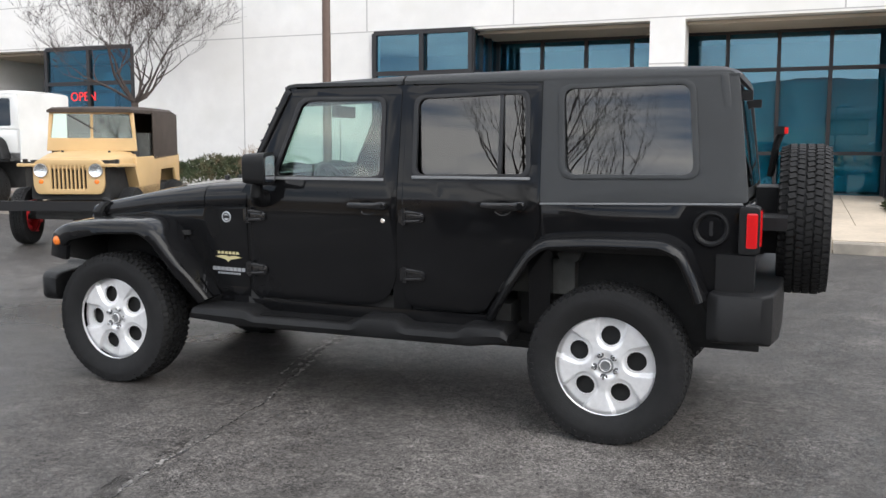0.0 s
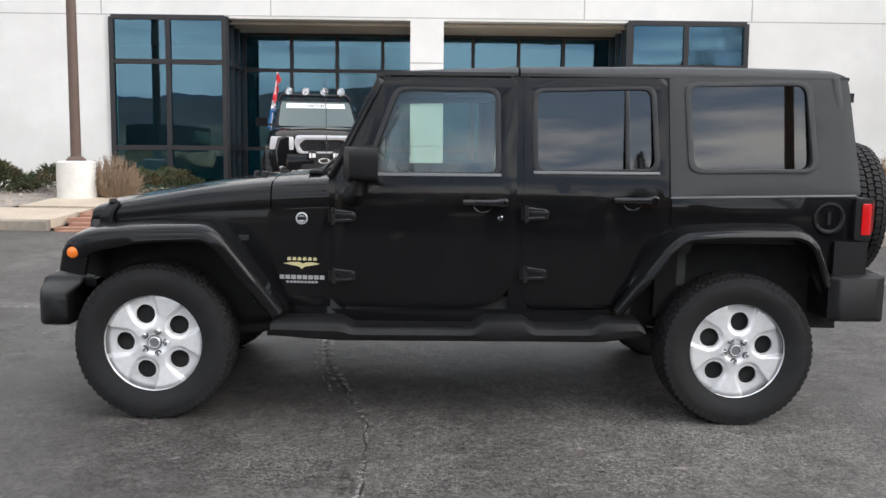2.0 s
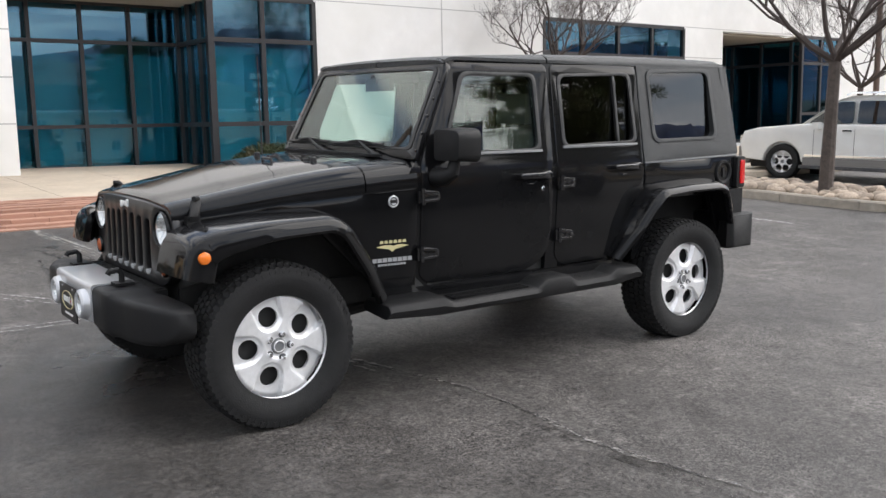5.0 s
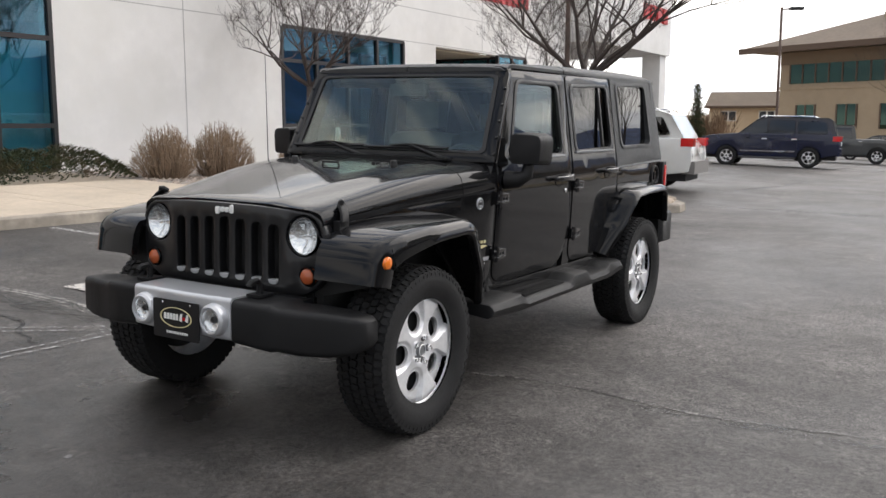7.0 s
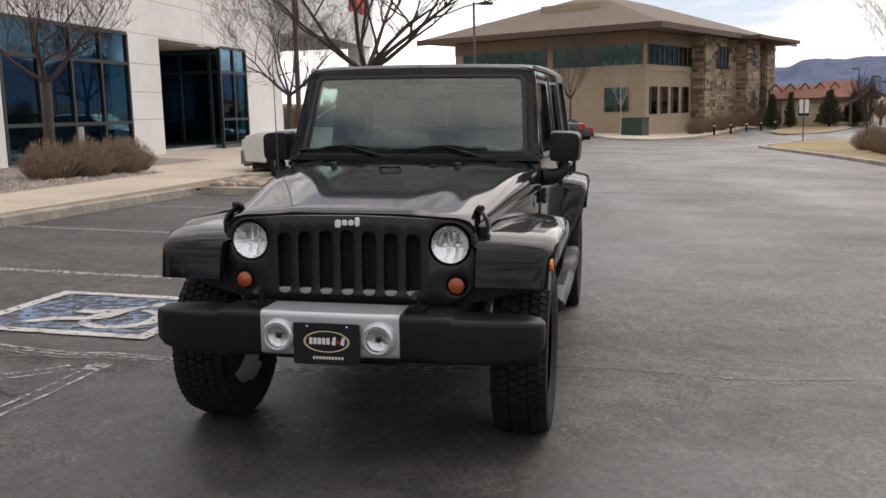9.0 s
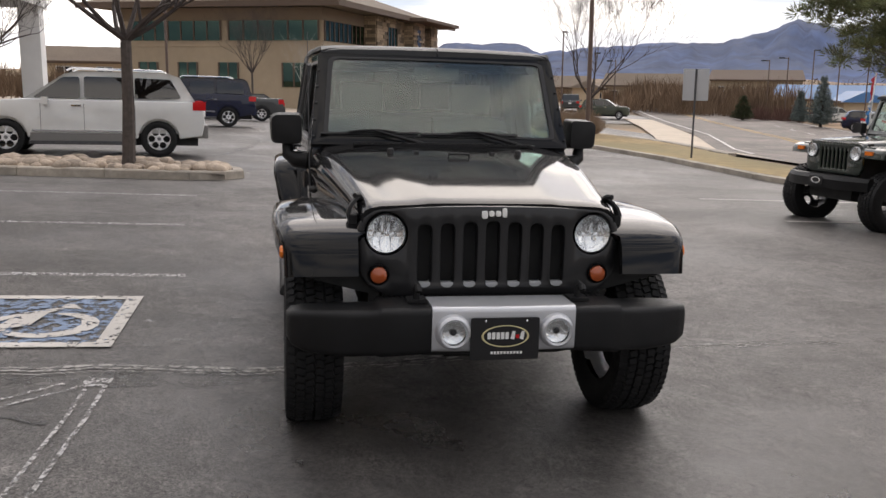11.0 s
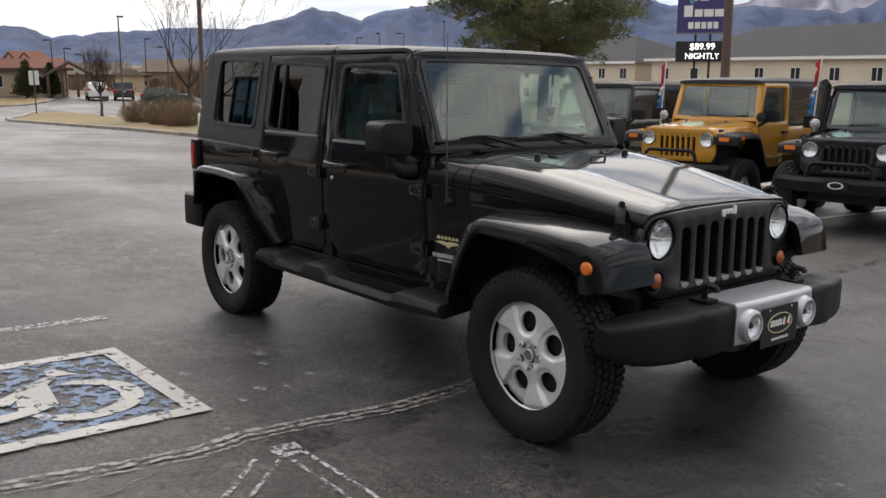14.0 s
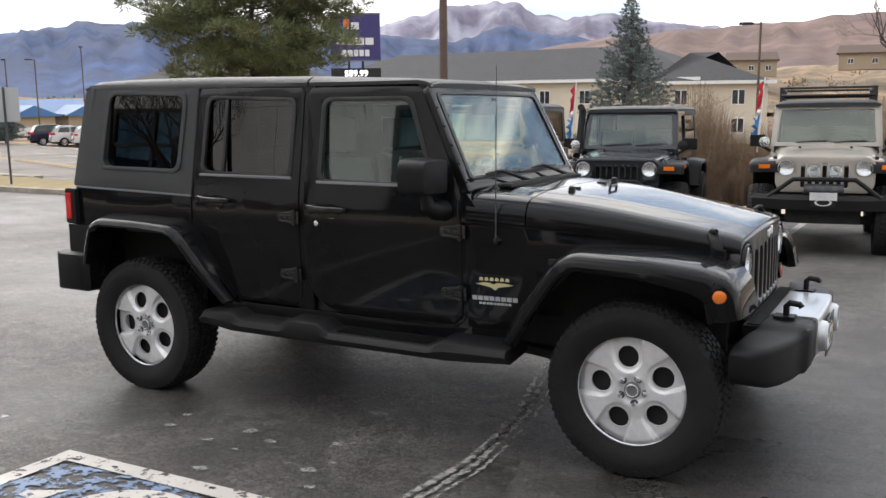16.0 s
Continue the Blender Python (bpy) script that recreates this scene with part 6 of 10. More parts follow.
    for s in (1, -1):
        ys = [(0.300, 1.93, 2.146, 0.474, 0.664), (0.42, 1.93, 2.144, 0.466, 0.664), (0.500, 1.92, 2.136, 0.460, 0.662), (0.518, 1.92, 2.120, 0.462, 0.648), (0.62, 1.90, 2.100, 0.456, 0.646),
              (0.72, 1.89, 2.068, 0.456, 0.642), (0.80, 1.88, 2.036, 0.464, 0.636), (0.850, 1.875, 1.996, 0.482, 0.626), (0.870, 1.875, 1.960, 0.510, 0.606)]
        part("front_bumper_end", loft(BM(), [bumper_ring(s * y, *q) for y, *q in ys]), M_PLASTIC, car, "textured black bumper end", 40)
    yz = [(-0.298, 2.150), (-0.2, 2.158), (0, 2.162), (0.2, 2.158), (0.298, 2.150)]
    silver = part("front_bumper_middle", loft(BM(), [bumper_ring(y, 1.94, x, 0.486, 0.672, 0.022) for y, x in yz]), M_SILVER, car, "silver bumper insert with fog lamps", 40)
    part("bumper_valance", loft(BM(), [[(x, y * k, z) for x, z in ((1.90, 0.50), (2.10, 0.50), (2.08, 0.47), (2.02, 0.445), (1.90, 0.44))] for y, k in ((-0.50, 1.0), (-0.42, 1.0), (0.42, 1.0), (0.50, 1.0))]), M_UNDER, silver)
    b = box(BM(), 1.86, 2.00, -0.50, 0.50, 0.61, 0.650, 0.012)
    for k in range(44):
        y = -0.48 + k * 0.0222
        box(b, 1.875, 1.985, y, y + 0.012, 0.650, 0.657)
    part("bumper_step_pad", b, M_PLASTIC, silver, "ribbed black pad behind the bumper")
    for s in (1, -1):
        m = shift(2.176, s * 0.214, 0.572) @ FACE_X
        fog = part("fog_lamp", moved(revolve(BM(), [(0.0005, -0.014), (0.02, -0.013), (0.036, -0.010), (0.047, -0.004), (0.050, 0.004)], 28), m), M_REFLECT, silver)
        part("fog_bulb", moved(revolve(BM(), [(0.0005, 0.000), (0.010, -0.002), (0.014, -0.008), (0.014, -0.013)], 16), m), M_TRIM, fog)
        part("fog_lens", moved(revolve(BM(), [(0.0005, 0.012), (0.03, 0.009), (0.049, 0.004)], 28), m), M_LENS, fog)
        part("fog_bezel", moved(revolve(BM(), [(0.049, -0.01), (0.051, 0.012), (0.058, 0.014), (0.068, 0.004), (0.074, -0.024)], 32), m), M_SILVER, fog)
        b = tube(BM(), [(2.02, s * 0.345, 0.66), (2.02, s * 0.345, 0.722), (2.035, s * 0.345, 0.738), (2.075, s * 0.345, 0.734), (2.085, s * 0.345, 0.720)], 0.014, 8)
        box(b, 1.97, 2.06, s * 0.345 - 0.04, s * 0.345 + 0.04, 0.668, 0.680, 0.004)
        part("tow_hook", b, M_PLASTIC, silver, "black bent tow hook")
    plate = part("dealer_plate", slab(BM(), curve_corners([(-0.146, 0.458), (0.138, 0.458), (0.138, 0.632), (-0.146, 0.632)], 0.010, 3), "yz", 2.172, 2.177), M_TRIM, silver, "black dealer plate with an oval and white bars")
    oval = revolve(BM(), [(0.090, 0.0), (0.092, 0.002), (0.097, 0.002), (0.099, 0.0)], 40, shift(2.178, -0.003, 0.556) @ Matrix.Diagonal((1, 1, 0.46, 1)) @ FACE_X)
    part("plate_oval", oval, M_GOLD, plate)
    for k in range(5):
        part("plate_bar", slab(BM(), curve_corners([(-0.077 + k * 0.0185, 0.544), (-0.063 + k * 0.0185, 0.544), (-0.063 + k * 0.0185, 0.572), (-0.077 + k * 0.0185, 0.572)], 0.003, 2), "yz", 2.177, 2.179), M_WHITE, plate)
    for y in (0.030, 0.068):
        part("plate_bar", slab(BM(), [(y - 0.012, 0.546), (y + 0.004, 0.540), (y + 0.008, 0.576), (y - 0.004, 0.576)], "yz", 2.177, 2.179), M_WHITE, plate)
    part("plate_spot", box(BM(), 2.177, 2.1792, 0.040, 0.054, 0.548, 0.562), M_RED, plate)
    for k in range(10):
        part("plate_bar", box(BM(), 2.177, 2.1785, -0.062 + k * 0.0135, -0.053 + k * 0.0135, 0.482, 0.493), M_WHITE, plate)
    for y in (-0.085, 0.085):
        part("plate_screw", revolve(BM(), [(0.0005, 0.002), (0.004, 0.001), (0.005, 0)], 10, shift(2.177, y, 0.618) @ FACE_X), M_CHROME, plate)
    # rear bumper
    ys = [(-0.845, -2.17, -1.97, 0.53, 0.74), (-0.82, -2.215, -1.93, 0.515, 0.752), (-0.60, -2.245, -1.95, 0.505, 0.755), (-0.25, -2.255, -1.97, 0.505, 0.755), (0.25, -2.255, -1.97, 0.505, 0.755), (0.60, -2.245, -1.95, 0.505, 0.755), (0.82, -2.215, -1.93, 0.515, 0.752), (0.845, -2.17, -1.97, 0.53, 0.74)]
    part("rear_bumper", loft(BM(), [bumper_ring(y, a, b2, c, d) for y, a, b2, c, d in ys]), M_PLASTIC, car, "textured black rear bumper", 40)
    both("rear_corner_cap", lambda: box(BM(), -2.13, -1.96, 0.66, 0.79, 0.74, 0.92, 0.02), M_PLASTIC, car)

    # --- side steps
    def step():
        top_z = [(0.895, 0.462), (0.880, 0.500), (0.865, 0.506), (0.555, 0.512), (0.530, 0.508), (0.480, 0.482), (0.470, 0.478), (-0.115, 0.480), (-0.125, 0.484), (-0.175, 0.516), (-0.195, 0.521), (-0.365, 0.523), (-0.385, 0.518), (-0.430, 0.490), (-0.445, 0.486), (-0.705, 0.488), (-0.720, 0.492), (-0.765, 0.517), (-0.785, 0.521), (-0.945, 0.519), (-0.965, 0.512), (-0.99, 0.480)]
        rings = []
        for x, z in reversed(top_z):
            lo = 0.408 if abs(x + 0.05) < 0.85 else 0.430
            rings.append([(x, 0.66, lo + 0.02), (x, 0.86, lo), (x, 0.885, lo + 0.012), (x, 0.893, (lo + z) / 2), (x, 0.880, z - 0.014), (x, 0.862, z - 0.003), (x, 0.74, z), (x, 0.66, z)])
        return loft(BM(), rings)
    for st in both("side_step", step, M_PLASTIC, car, "moulded black running board", 30):
        s = 1 if sum(v.co.y for v in st.data.vertices) > 0 else -1
        b = BM()
        for k in range(26):
            x = 0.44 - k * 0.0205
            box(b, x - 0.006, x + 0.006, min(s * 0.755, s * 0.855), max(s * 0.755, s * 0.855), 0.479, 0.485)
        part("step_tread", b, M_PLASTIC, st)

    # --- wheels
    for x in (1.468, -1.468):
        for s in (1, -1):
            w = put_wheel(car, KIT, shift(x, s * 0.748, 0.384 if x > 0 else 0.378) @ (rot("Z", 0) if s > 0 else rot("Z", 180)) @ rot("Y", {(1, 1): 18, (-1, 1): -7, (1, -1): 10, (-1, -1): 20}[(1 if x > 0 else -1, s)]))
            w["label"] = "all-terrain tyre on a silver five-spoke rim"

    # --- cabin
    dash = part("dashboard", loft(BM(), [[(x, y, z) for x, z in curve_corners([(0.30, 0.85), (0.62, 0.85), (0.62, 1.17), (0.50, 1.185), (0.34, 1.14)], 0.04, 3)] for y in (-0.68, 0.68)]), M_DASH, car)
    wheel = part("steering_wheel", moved(BM(), Matrix()), M_DASH, dash)
    b = BM()
    ringp = [(0.185 * math.cos(2 * math.pi * k / 28), 0.185 * math.sin(2 * math.pi * k / 28), 0) for k in range(29)]
    tube(b, ringp, 0.016, 8)
    box(b, -0.18, 0.18, -0.03, 0.03, -0.03, 0.01, 0.01)
    box(b, -0.03, 0.03, -0.18, 0.03, -0.03, 0.01, 0.01)
    moved(b, shift(0.22, 0.36, 1.12) @ rot("Y", -65) @ rot("Z", 90))
    old = wheel.data
    wheel.data = finish(b, "steering_wheel", M_DASH)
    bpy.data.meshes.remove(old)
    for x, y, wd in ((-0.25, 0.36, 0.25), (-0.25, -0.36, 0.25), (-1.18, 0.30, 0.30), (-1.18, -0.30, 0.30)):
        prof = curve_corners([(x - 0.10, 0.80), (x + 0.02, 0.82), (x - 0.10, 1.36), (x - 0.20, 1.36)], 0.05, 4)
        b = loft(BM(), [[(a, y + s * wd * k, 1.08 + (c - 1.08) * (1 - 0.06 * abs(s))) for a, c in prof] for s, k in ((-1, 1.0), (-0.8, 1.02), (0, 1.02), (0.8, 1.02), (1, 1.0))])
        box(b, x - 0.08, x + 0.42, y - wd, y + wd, 0.66, 0.84, 0.05, 3)
        seat = part("seat", b, M_SEAT, car, "grey cloth seat")
        part("headrest", box(BM(), x - 0.22, x - 0.11, y - 0.13, y + 0.13, 1.38, 1.56, 0.04, 3), M_SEAT, seat)
    b = BM()
    for s in (1, -1):
        tube(b, [(0.30, s * 0.58, 1.66), (-0.37, s * 0.60, 1.68), (-1.25, s * 0.60, 1.68), (-1.75, s * 0.60, 1.20)], 0.035, 8)
        tube(b, [(-0.37, s * 0.60, 1.68), (-0.37, s * 0.66, 1.0)], 0.04, 8)
    tube(b, [(-0.37, -0.60, 1.68), (-0.37, 0.60, 1.68)], 0.035, 8)
    tube(b, [(-1.25, -0.60, 1.68), (-1.25, 0.60, 1.68)], 0.035, 8)
    part("roll_cage", b, M_DASH, car)
    b = box(BM(), 0.335, 0.365, -0.13, 0.13, 1.575, 1.645, 0.012)
    tube(b, [(0.36, 0, 1.62), (0.40, 0, 1.665)], 0.012, 6)
    part("rear_view_mirror", b, M_DASH, frame_ob)
    part("windscreen_sticker", slab(BM(), curve_corners([(-0.02, 1.600), (0.035, 1.600), (0.035, 1.665), (-0.02, 1.665)], 0.015, 3), "yz", 0.398, 0.400), M_DASH, frame_ob)
    part("rear_bulkhead_trim", box(BM(), -2.02, -1.40, -0.66, 0.66, 0.90, 1.0, 0.02), M_DASH, car)
    # aerial on the right
    aer = part("aerial", tube(BM(), [(0.762, -0.735, 1.0), (0.765, -0.742, 1.35), (0.77, -0.75, 1.80)], [0.004, 0.003, 0.002], 6), M_STEEL, car, "thin whip aerial")
    part("aerial_base", revolve(BM(), [(0.0005, 0.03), (0.012, 0.028), (0.018, 0.012), (0.022, 0.0)], 14, shift(0.762, -side_y(0.762, 0.985) + 0.002, 0.985) @ rot("X", 90)), M_TRIM, aer)
    # badges: round emblem, gold wing motif and lettering bars
    y = side_y(0.742, 1.005)
    em = part("round_emblem", revolve(BM(), [(0.0005, 0.004), (0.022, 0.004), (0.026, 0.006), (0.031, 0.004), (0.031, -0.004)], 30, shift(0.742, y, 1.004) @ rot("X", -90)), M_SILVER, car, "round silver wing emblem")
    part("emblem_bar", box(BM(), 0.724, 0.760, y + 0.003, y + 0.0062, 0.996, 1.012), M_TRIM, em)
    part("emblem_ring", revolve(BM(), [(0.018, 0.004), (0.019, 0.0065), (0.022, 0.0065), (0.0225, 0.004)], 30, shift(0.742, y, 1.004) @ rot("X", -90)), M_TRIM, em)
    for s in (1, -1):
        b = BM()
        cx, cz = 0.744, 0.775
        slab(b, [(cx + u, cz + w) for u, w in ((-0.096, -0.004), (-0.055, 0.004), (-0.022, 0.003), (-0.006, -0.004), (0.010, 0.004), (0.055, 0.004), (0.096, -0.004), (0.055, -0.012), (0.020, -0.018), (0.002, -0.032), (-0.016, -0.019), (-0.050, -0.013))][::-1], "xz", 0.0012, 0.003)
        for k in range(6):
            x = cx - 0.078 + k * 0.0265
            slab(b, curve_corners([(x + 0.021, cz + 0.013), (x, cz + 0.013), (x + 0.003, cz + 0.029), (x + 0.018, cz + 0.029)], 0.003, 2), "xz", 0.001, 0.003)
        for v in b.verts:
            v.co = side_warp(v.co)
        part("gold_badge", b if s > 0 else mirror_y(b), M_GOLD, car, "gold wing badge with a row of bars")
        bars = [(cx - 0.115 + k * 0.0295, 0.024, 0.690, 0.711, 0.004) for k in range(8)] + [(cx - 0.08 + k * 0.0185, 0.014, 0.670, 0.681, 0.003) for k in range(9)]
        for x, w, z0, z1, d in bars:
            b = box(BM(), x, x + w, 0.001, d, z0, z1)
            for v in b.verts:
                v.co = side_warp(v.co)
            part("silver_bar", b if s > 0 else mirror_y(b), M_SILVER, car)
    b = BM()
    for y0, z0, y1, z1 in ((0.060, 0.996, 0.040, 1.036), (0.034, 1.000, 0.010, 1.024), (0.005, 1.000, -0.019, 1.024), (-0.024, 0.990, -0.050, 1.024)):
        slab(b, curve_corners([(y0, z0), (y1, z0), (y1, z1), (y0, z1)], 0.010, 3), "yz", 1.872, 1.886, r=0.002)
    part("bonnet_badge", b, M_WHITE, grille, "white bars in place of the maker's name")
    # the body sits a little higher at the tail than the axles
    stance = shift(0, 0, 0.008) @ rot("Y", 0.29)
    for ob in car.children:
        if ob.name.split(".")[0] not in ("wheel", "underbody"):
            ob.matrix_basis = stance @ ob.matrix_basis
    return car


jeep = build_jeep()

# ---------------------------------------------------------------- parked off-roaders
def kit_of(R, W, rim, dark=False, spokes=5, hr=0.04, paint=None):
    bm, tread = tyre_bm(R, W, rim + 0.002, 5, 46)
    return dict(tyre=finish(bm, "tyre", M_RUBBER, 40), tread=finish(tread, "tread", M_RUBBER, 30), face=W * 0.26,
                rim=finish(rim_bm(rim, spokes, hr * rim / 0.2, rim * 0.62), "rim", paint or (M_STEEL if dark else M_ALLOY), 30))


KIT_BIG = kit_of(0.43, 0.30, 0.21, False, 5, 0.045)
KIT_JK = kit_of(0.42, 0.29, 0.24, True, 5, 0.055)
KIT_OLD = kit_of(0.365, 0.17, 0.205, True, 6, 0.02, mat("red_wheel_paint", (0.42, 0.02, 0.025), 0.4, var=0.15, scale=12))
KIT_CAR = kit_of(0.36, 0.235, 0.235, False, 6, 0.055)


def car_paint(name, base, rough=0.25, coat=1.0):
    return mat(name, base, rough, coat=coat, spec=0.3, var2=0.06, scale2=2)


P_GREEN = car_paint("dark_green_paint", (0.020, 0.028, 0.022))
P_YELLOW = car_paint("amber_yellow_paint", (0.56, 0.27, 0.025))
P_NAVY = car_paint("black_blue_paint", (0.010, 0.012, 0.018))
P_SILVER = car_paint("champagne_paint", (0.42, 0.38, 0.33), 0.3)
P_TAN = mat("matt_tan_paint", (0.56, 0.38, 0.18), 0.5, var2=0.06, scale2=2)
P_WHITE = car_paint("white_paint", (0.72, 0.72, 0.70))
P_BLUE = car_paint("dark_blue_paint", (0.005, 0.009, 0.034), 0.25, 0.6)
P_GREY = car_paint("grey_paint", (0.05, 0.053, 0.055))
P_OLIVE = car_paint("olive_paint", (0.055, 0.065, 0.045))
M_CANVAS = mat("brown_canvas", (0.055, 0.042, 0.034), 0.9, bump=0.3, bscale=120, var=0.2, scale=5)
M_FLAGRED = mat("red_flag_cloth", (0.55, 0.03, 0.04), 0.8)
M_FLAGBLUE = mat("blue_flag_cloth", (0.03, 0.20, 0.50), 0.8)
M_FLAGWHITE = mat("white_flag_cloth", (0.75, 0.75, 0.75), 0.8)


def offroader(name, label, at, paint, top, lift=0.1, kit=KIT_BIG, wb=2.37, half=0.66, long_body=False, flare=M_PLASTIC, bar="hoop", group="", old=False, rack=False, spots=0, snorkel=False, hard=True, glass_side=M_DARKGLASS):
    """A boxy off-roader, front towards +x, axle middle at the origin, standing on z = 0."""
    car = thing(name, label, "jeep", group, at)
    fx, rx = wb / 2, -wb / 2
    R = max(v.co.z for v in kit["tyre"].vertices)
    b0 = 0.50 + lift          # underside of the tub
    belt = 1.06 + lift
    cow = 0.50 if wb > 2.2 else 0.42
    rear = rx - (0.62 if wb < 2.6 else 0.72)
    gx = fx + 0.30
    # tub sides, floor, rear
    body = part("body", box(BM(), rear, cow + 0.1, -half, half, b0, b0 + 0.16, 0.02), M_UNDER, car)
    for s in (1, -1):
        arch = [(rx - 0.50, b0), (rx - 0.36, b0 + 0.36), (rx + 0.36, b0 + 0.36), (rx + 0.52, b0)]
        pts = [(rear, b0 + 0.02)] + arch + [(cow + 0.10, b0), (cow + 0.10, belt)] + [(rear, belt)]
        part("side_panel", slab(BM(), pts, "xz", s * half, s * (half - 0.05), r=0.012), paint, car)
    part("rear_panel", box(BM(), rear - 0.02, rear + 0.04, -half, half, b0, belt, 0.012), paint, car)
    # front wings and bonnet
    hz = 1.10 + lift
    nose = 0.435 if old else 0.555
    rings = []
    for x, w, z in ((cow - 0.02, half - 0.03, hz + 0.045), (cow + 0.35, half - 0.07, hz + 0.02), (gx - 0.12, nose + 0.01, hz - 0.02), (gx - 0.03, nose, hz - 0.035), (gx, nose - 0.01, hz - 0.075)):
        lo = belt - 0.12
        half_ring = [(w, lo), (w, z - 0.10), (w - 0.02, z - 0.05), (w - 0.07, z - 0.015), (w - 0.2, z), (0.0, z + 0.012)]
        rings.append([(x, y, q) for y, q in half_ring] + [(x, -y, q) for y, q in reversed(half_ring[:-1])])
    bonnet = part("bonnet", loft(BM(), rings), paint, car, "", 40)
    for s in (1, -1):
        part("bonnet_latch", box(BM(), gx - 0.12, gx - 0.06, s * 0.565 - 0.02, s * 0.565 + 0.02, hz - 0.16, hz - 0.05, 0.008), M_TRIM, bonnet)
        part("windscreen_stop", revolve(BM(), [(0.001, 0.03), (0.015, 0.03), (0.018, 0)], 10, shift(cow + 0.28, s * 0.3, hz + 0.02)), M_TRIM, bonnet)
    part("engine_bay", box(BM(), cow, gx - 0.04, -0.48, 0.48, b0 + 0.05, belt - 0.02), M_UNDER, car)
    # grille
    gz0, gz1 = b0 + 0.12, hz - 0.05
    lamp_z, lamp_r, lamp_y = hz - 0.185, 0.088 if not old else 0.080, 0.432 if not old else 0.335
    gout = curve_corners([(nose * k, z) for k, z in ((-0.90, gz0), (0.90, gz0), (1, gz0 + 0.1), (1, gz1 - 0.06), (0.86, gz1), (-0.86, gz1), (-1, gz1 - 0.06), (-1, gz0 + 0.1))], 0.04, 3)
    slots = 9 if old else 7
    pitch = 0.050 if old else 0.080
    holes = [circle(s * lamp_y, lamp_z, lamp_r + 0.006, 24) for s in (1, -1)]
    for k in range(slots):
        y = (k - (slots - 1) / 2) * pitch
        holes.append(curve_corners([(y - pitch * 0.30, gz0 + 0.06), (y + pitch * 0.30, gz0 + 0.06), (y + pitch * 0.30, gz1 - 0.075), (y - pitch * 0.30, gz1 - 0.075)], 0.015, 2))
    grille = part("grille", slab(BM(), gout, "yz", gx + 0.015, gx - 0.03, holes=holes, r=0.005), paint, car)
    part("radiator", box(BM(), gx - 0.09, gx - 0.07, -0.40, 0.40, gz0, gz1 - 0.03), M_UNDER, grille)
    for s in (1, -1):
        lamp(grille, gx + 0.032, s * lamp_y, lamp_z, lamp_r, bezel=M_SILVER, deep=0.34)
        if old:
            part("turn_signal", revolve(BM(), [(0.001, 0.012), (0.028, 0.006), (0.03, -0.01)], 14, shift(gx + 0.016, s * 0.34, lamp_z - 0.14) @ FACE_X), M_AMBER, grille)
    # flares, front wings
    for s in (1, -1):
        y0, y1 = s * (0.50 if not old else 0.40), s * (half + 0.20)
        if old:
            pts = [(fx - 0.55, belt - 0.38), (fx - 0.36, belt - 0.08), (gx + 0.04, belt - 0.06), (gx + 0.04, belt - 0.10), (fx - 0.34, belt - 0.12), (fx - 0.51, belt - 0.40)]
            f = part("front_wing", slab(BM(), pts[::-1], "xz", min(y0, s * (half + 0.02)), max(y0, s * (half + 0.02)), r=0.008), paint, car)
        else:
            path = [(gx + 0.02, belt - 0.20), (gx + 0.01, belt - 0.10), (gx - 0.06, belt - 0.065), (fx - 0.25, belt - 0.05), (fx - 0.38, belt - 0.12), (fx - 0.60, b0 + 0.05)]
            fl = flare_bm(path, 0.50, half + 0.20, 0.075, 3)
            f = part("front_flare", fl if s > 0 else mirror_y(fl), paint if flare is None else flare, car, "", 40)
            path = [(gx + 0.008, belt - 0.19), (gx + 0.0, belt - 0.115), (gx - 0.06, belt - 0.085), (fx - 0.25, belt - 0.07), (fx - 0.38, belt - 0.14)]
            wing = [(gx - 0.02, belt - 0.2), (gx - 0.02, belt - 0.045), (cow + 0.12, belt - 0.03), (cow + 0.12, b0 + 0.1), (fx - 0.36, belt - 0.16)]
            part("front_wing", slab(BM(), wing, "xz", s * 0.50, s * (half - 0.02), r=0.01), paint, car)
            part("turn_signal", box(BM(), gx - 0.01, gx + 0.045, s * 0.68 - 0.065, s * 0.68 + 0.065, belt - 0.155, belt - 0.105, 0.008), M_AMBER, f)
            part("side_marker", box(BM(), gx - 0.16, gx - 0.08, s * (half + 0.195) - 0.012, s * (half + 0.195) + 0.012, belt - 0.13, belt - 0.09, 0.006), M_AMBER, f)
            path = [(rx + 0.55, b0 + 0.06), (rx + 0.42, b0 + 0.36), (rx + 0.34, b0 + 0.42), (rx - 0.34, b0 + 0.42), (rx - 0.43, b0 + 0.34), (rx - 0.52, b0 + 0.06)]
            fl = flare_bm(path, half - 0.04, half + 0.19, 0.06, 3)
            part("rear_flare", fl if s > 0 else mirror_y(fl), paint if flare is None else flare, car, "", 40)
    # windscreen
    w0, w1, z0, z1 = half - 0.01, half - 0.05, hz + 0.04, hz + 0.565
    tip = 0.14 if not old else 0.03
    outer = [(-w0, 0), (w0, 0), (w1, 1), (-w1, 1)]
    inner = curve_corners([(-w0 + 0.06, 0.10), (w0 - 0.06, 0.10), (w1 - 0.06, 0.90), (-w1 + 0.06, 0.90)], 0.03, 3)

    def tilt(v, c=cow):
        return Vector((c + 0.06 - tip * v.y + v.z, v.x, z0 + (z1 - z0) * v.y))
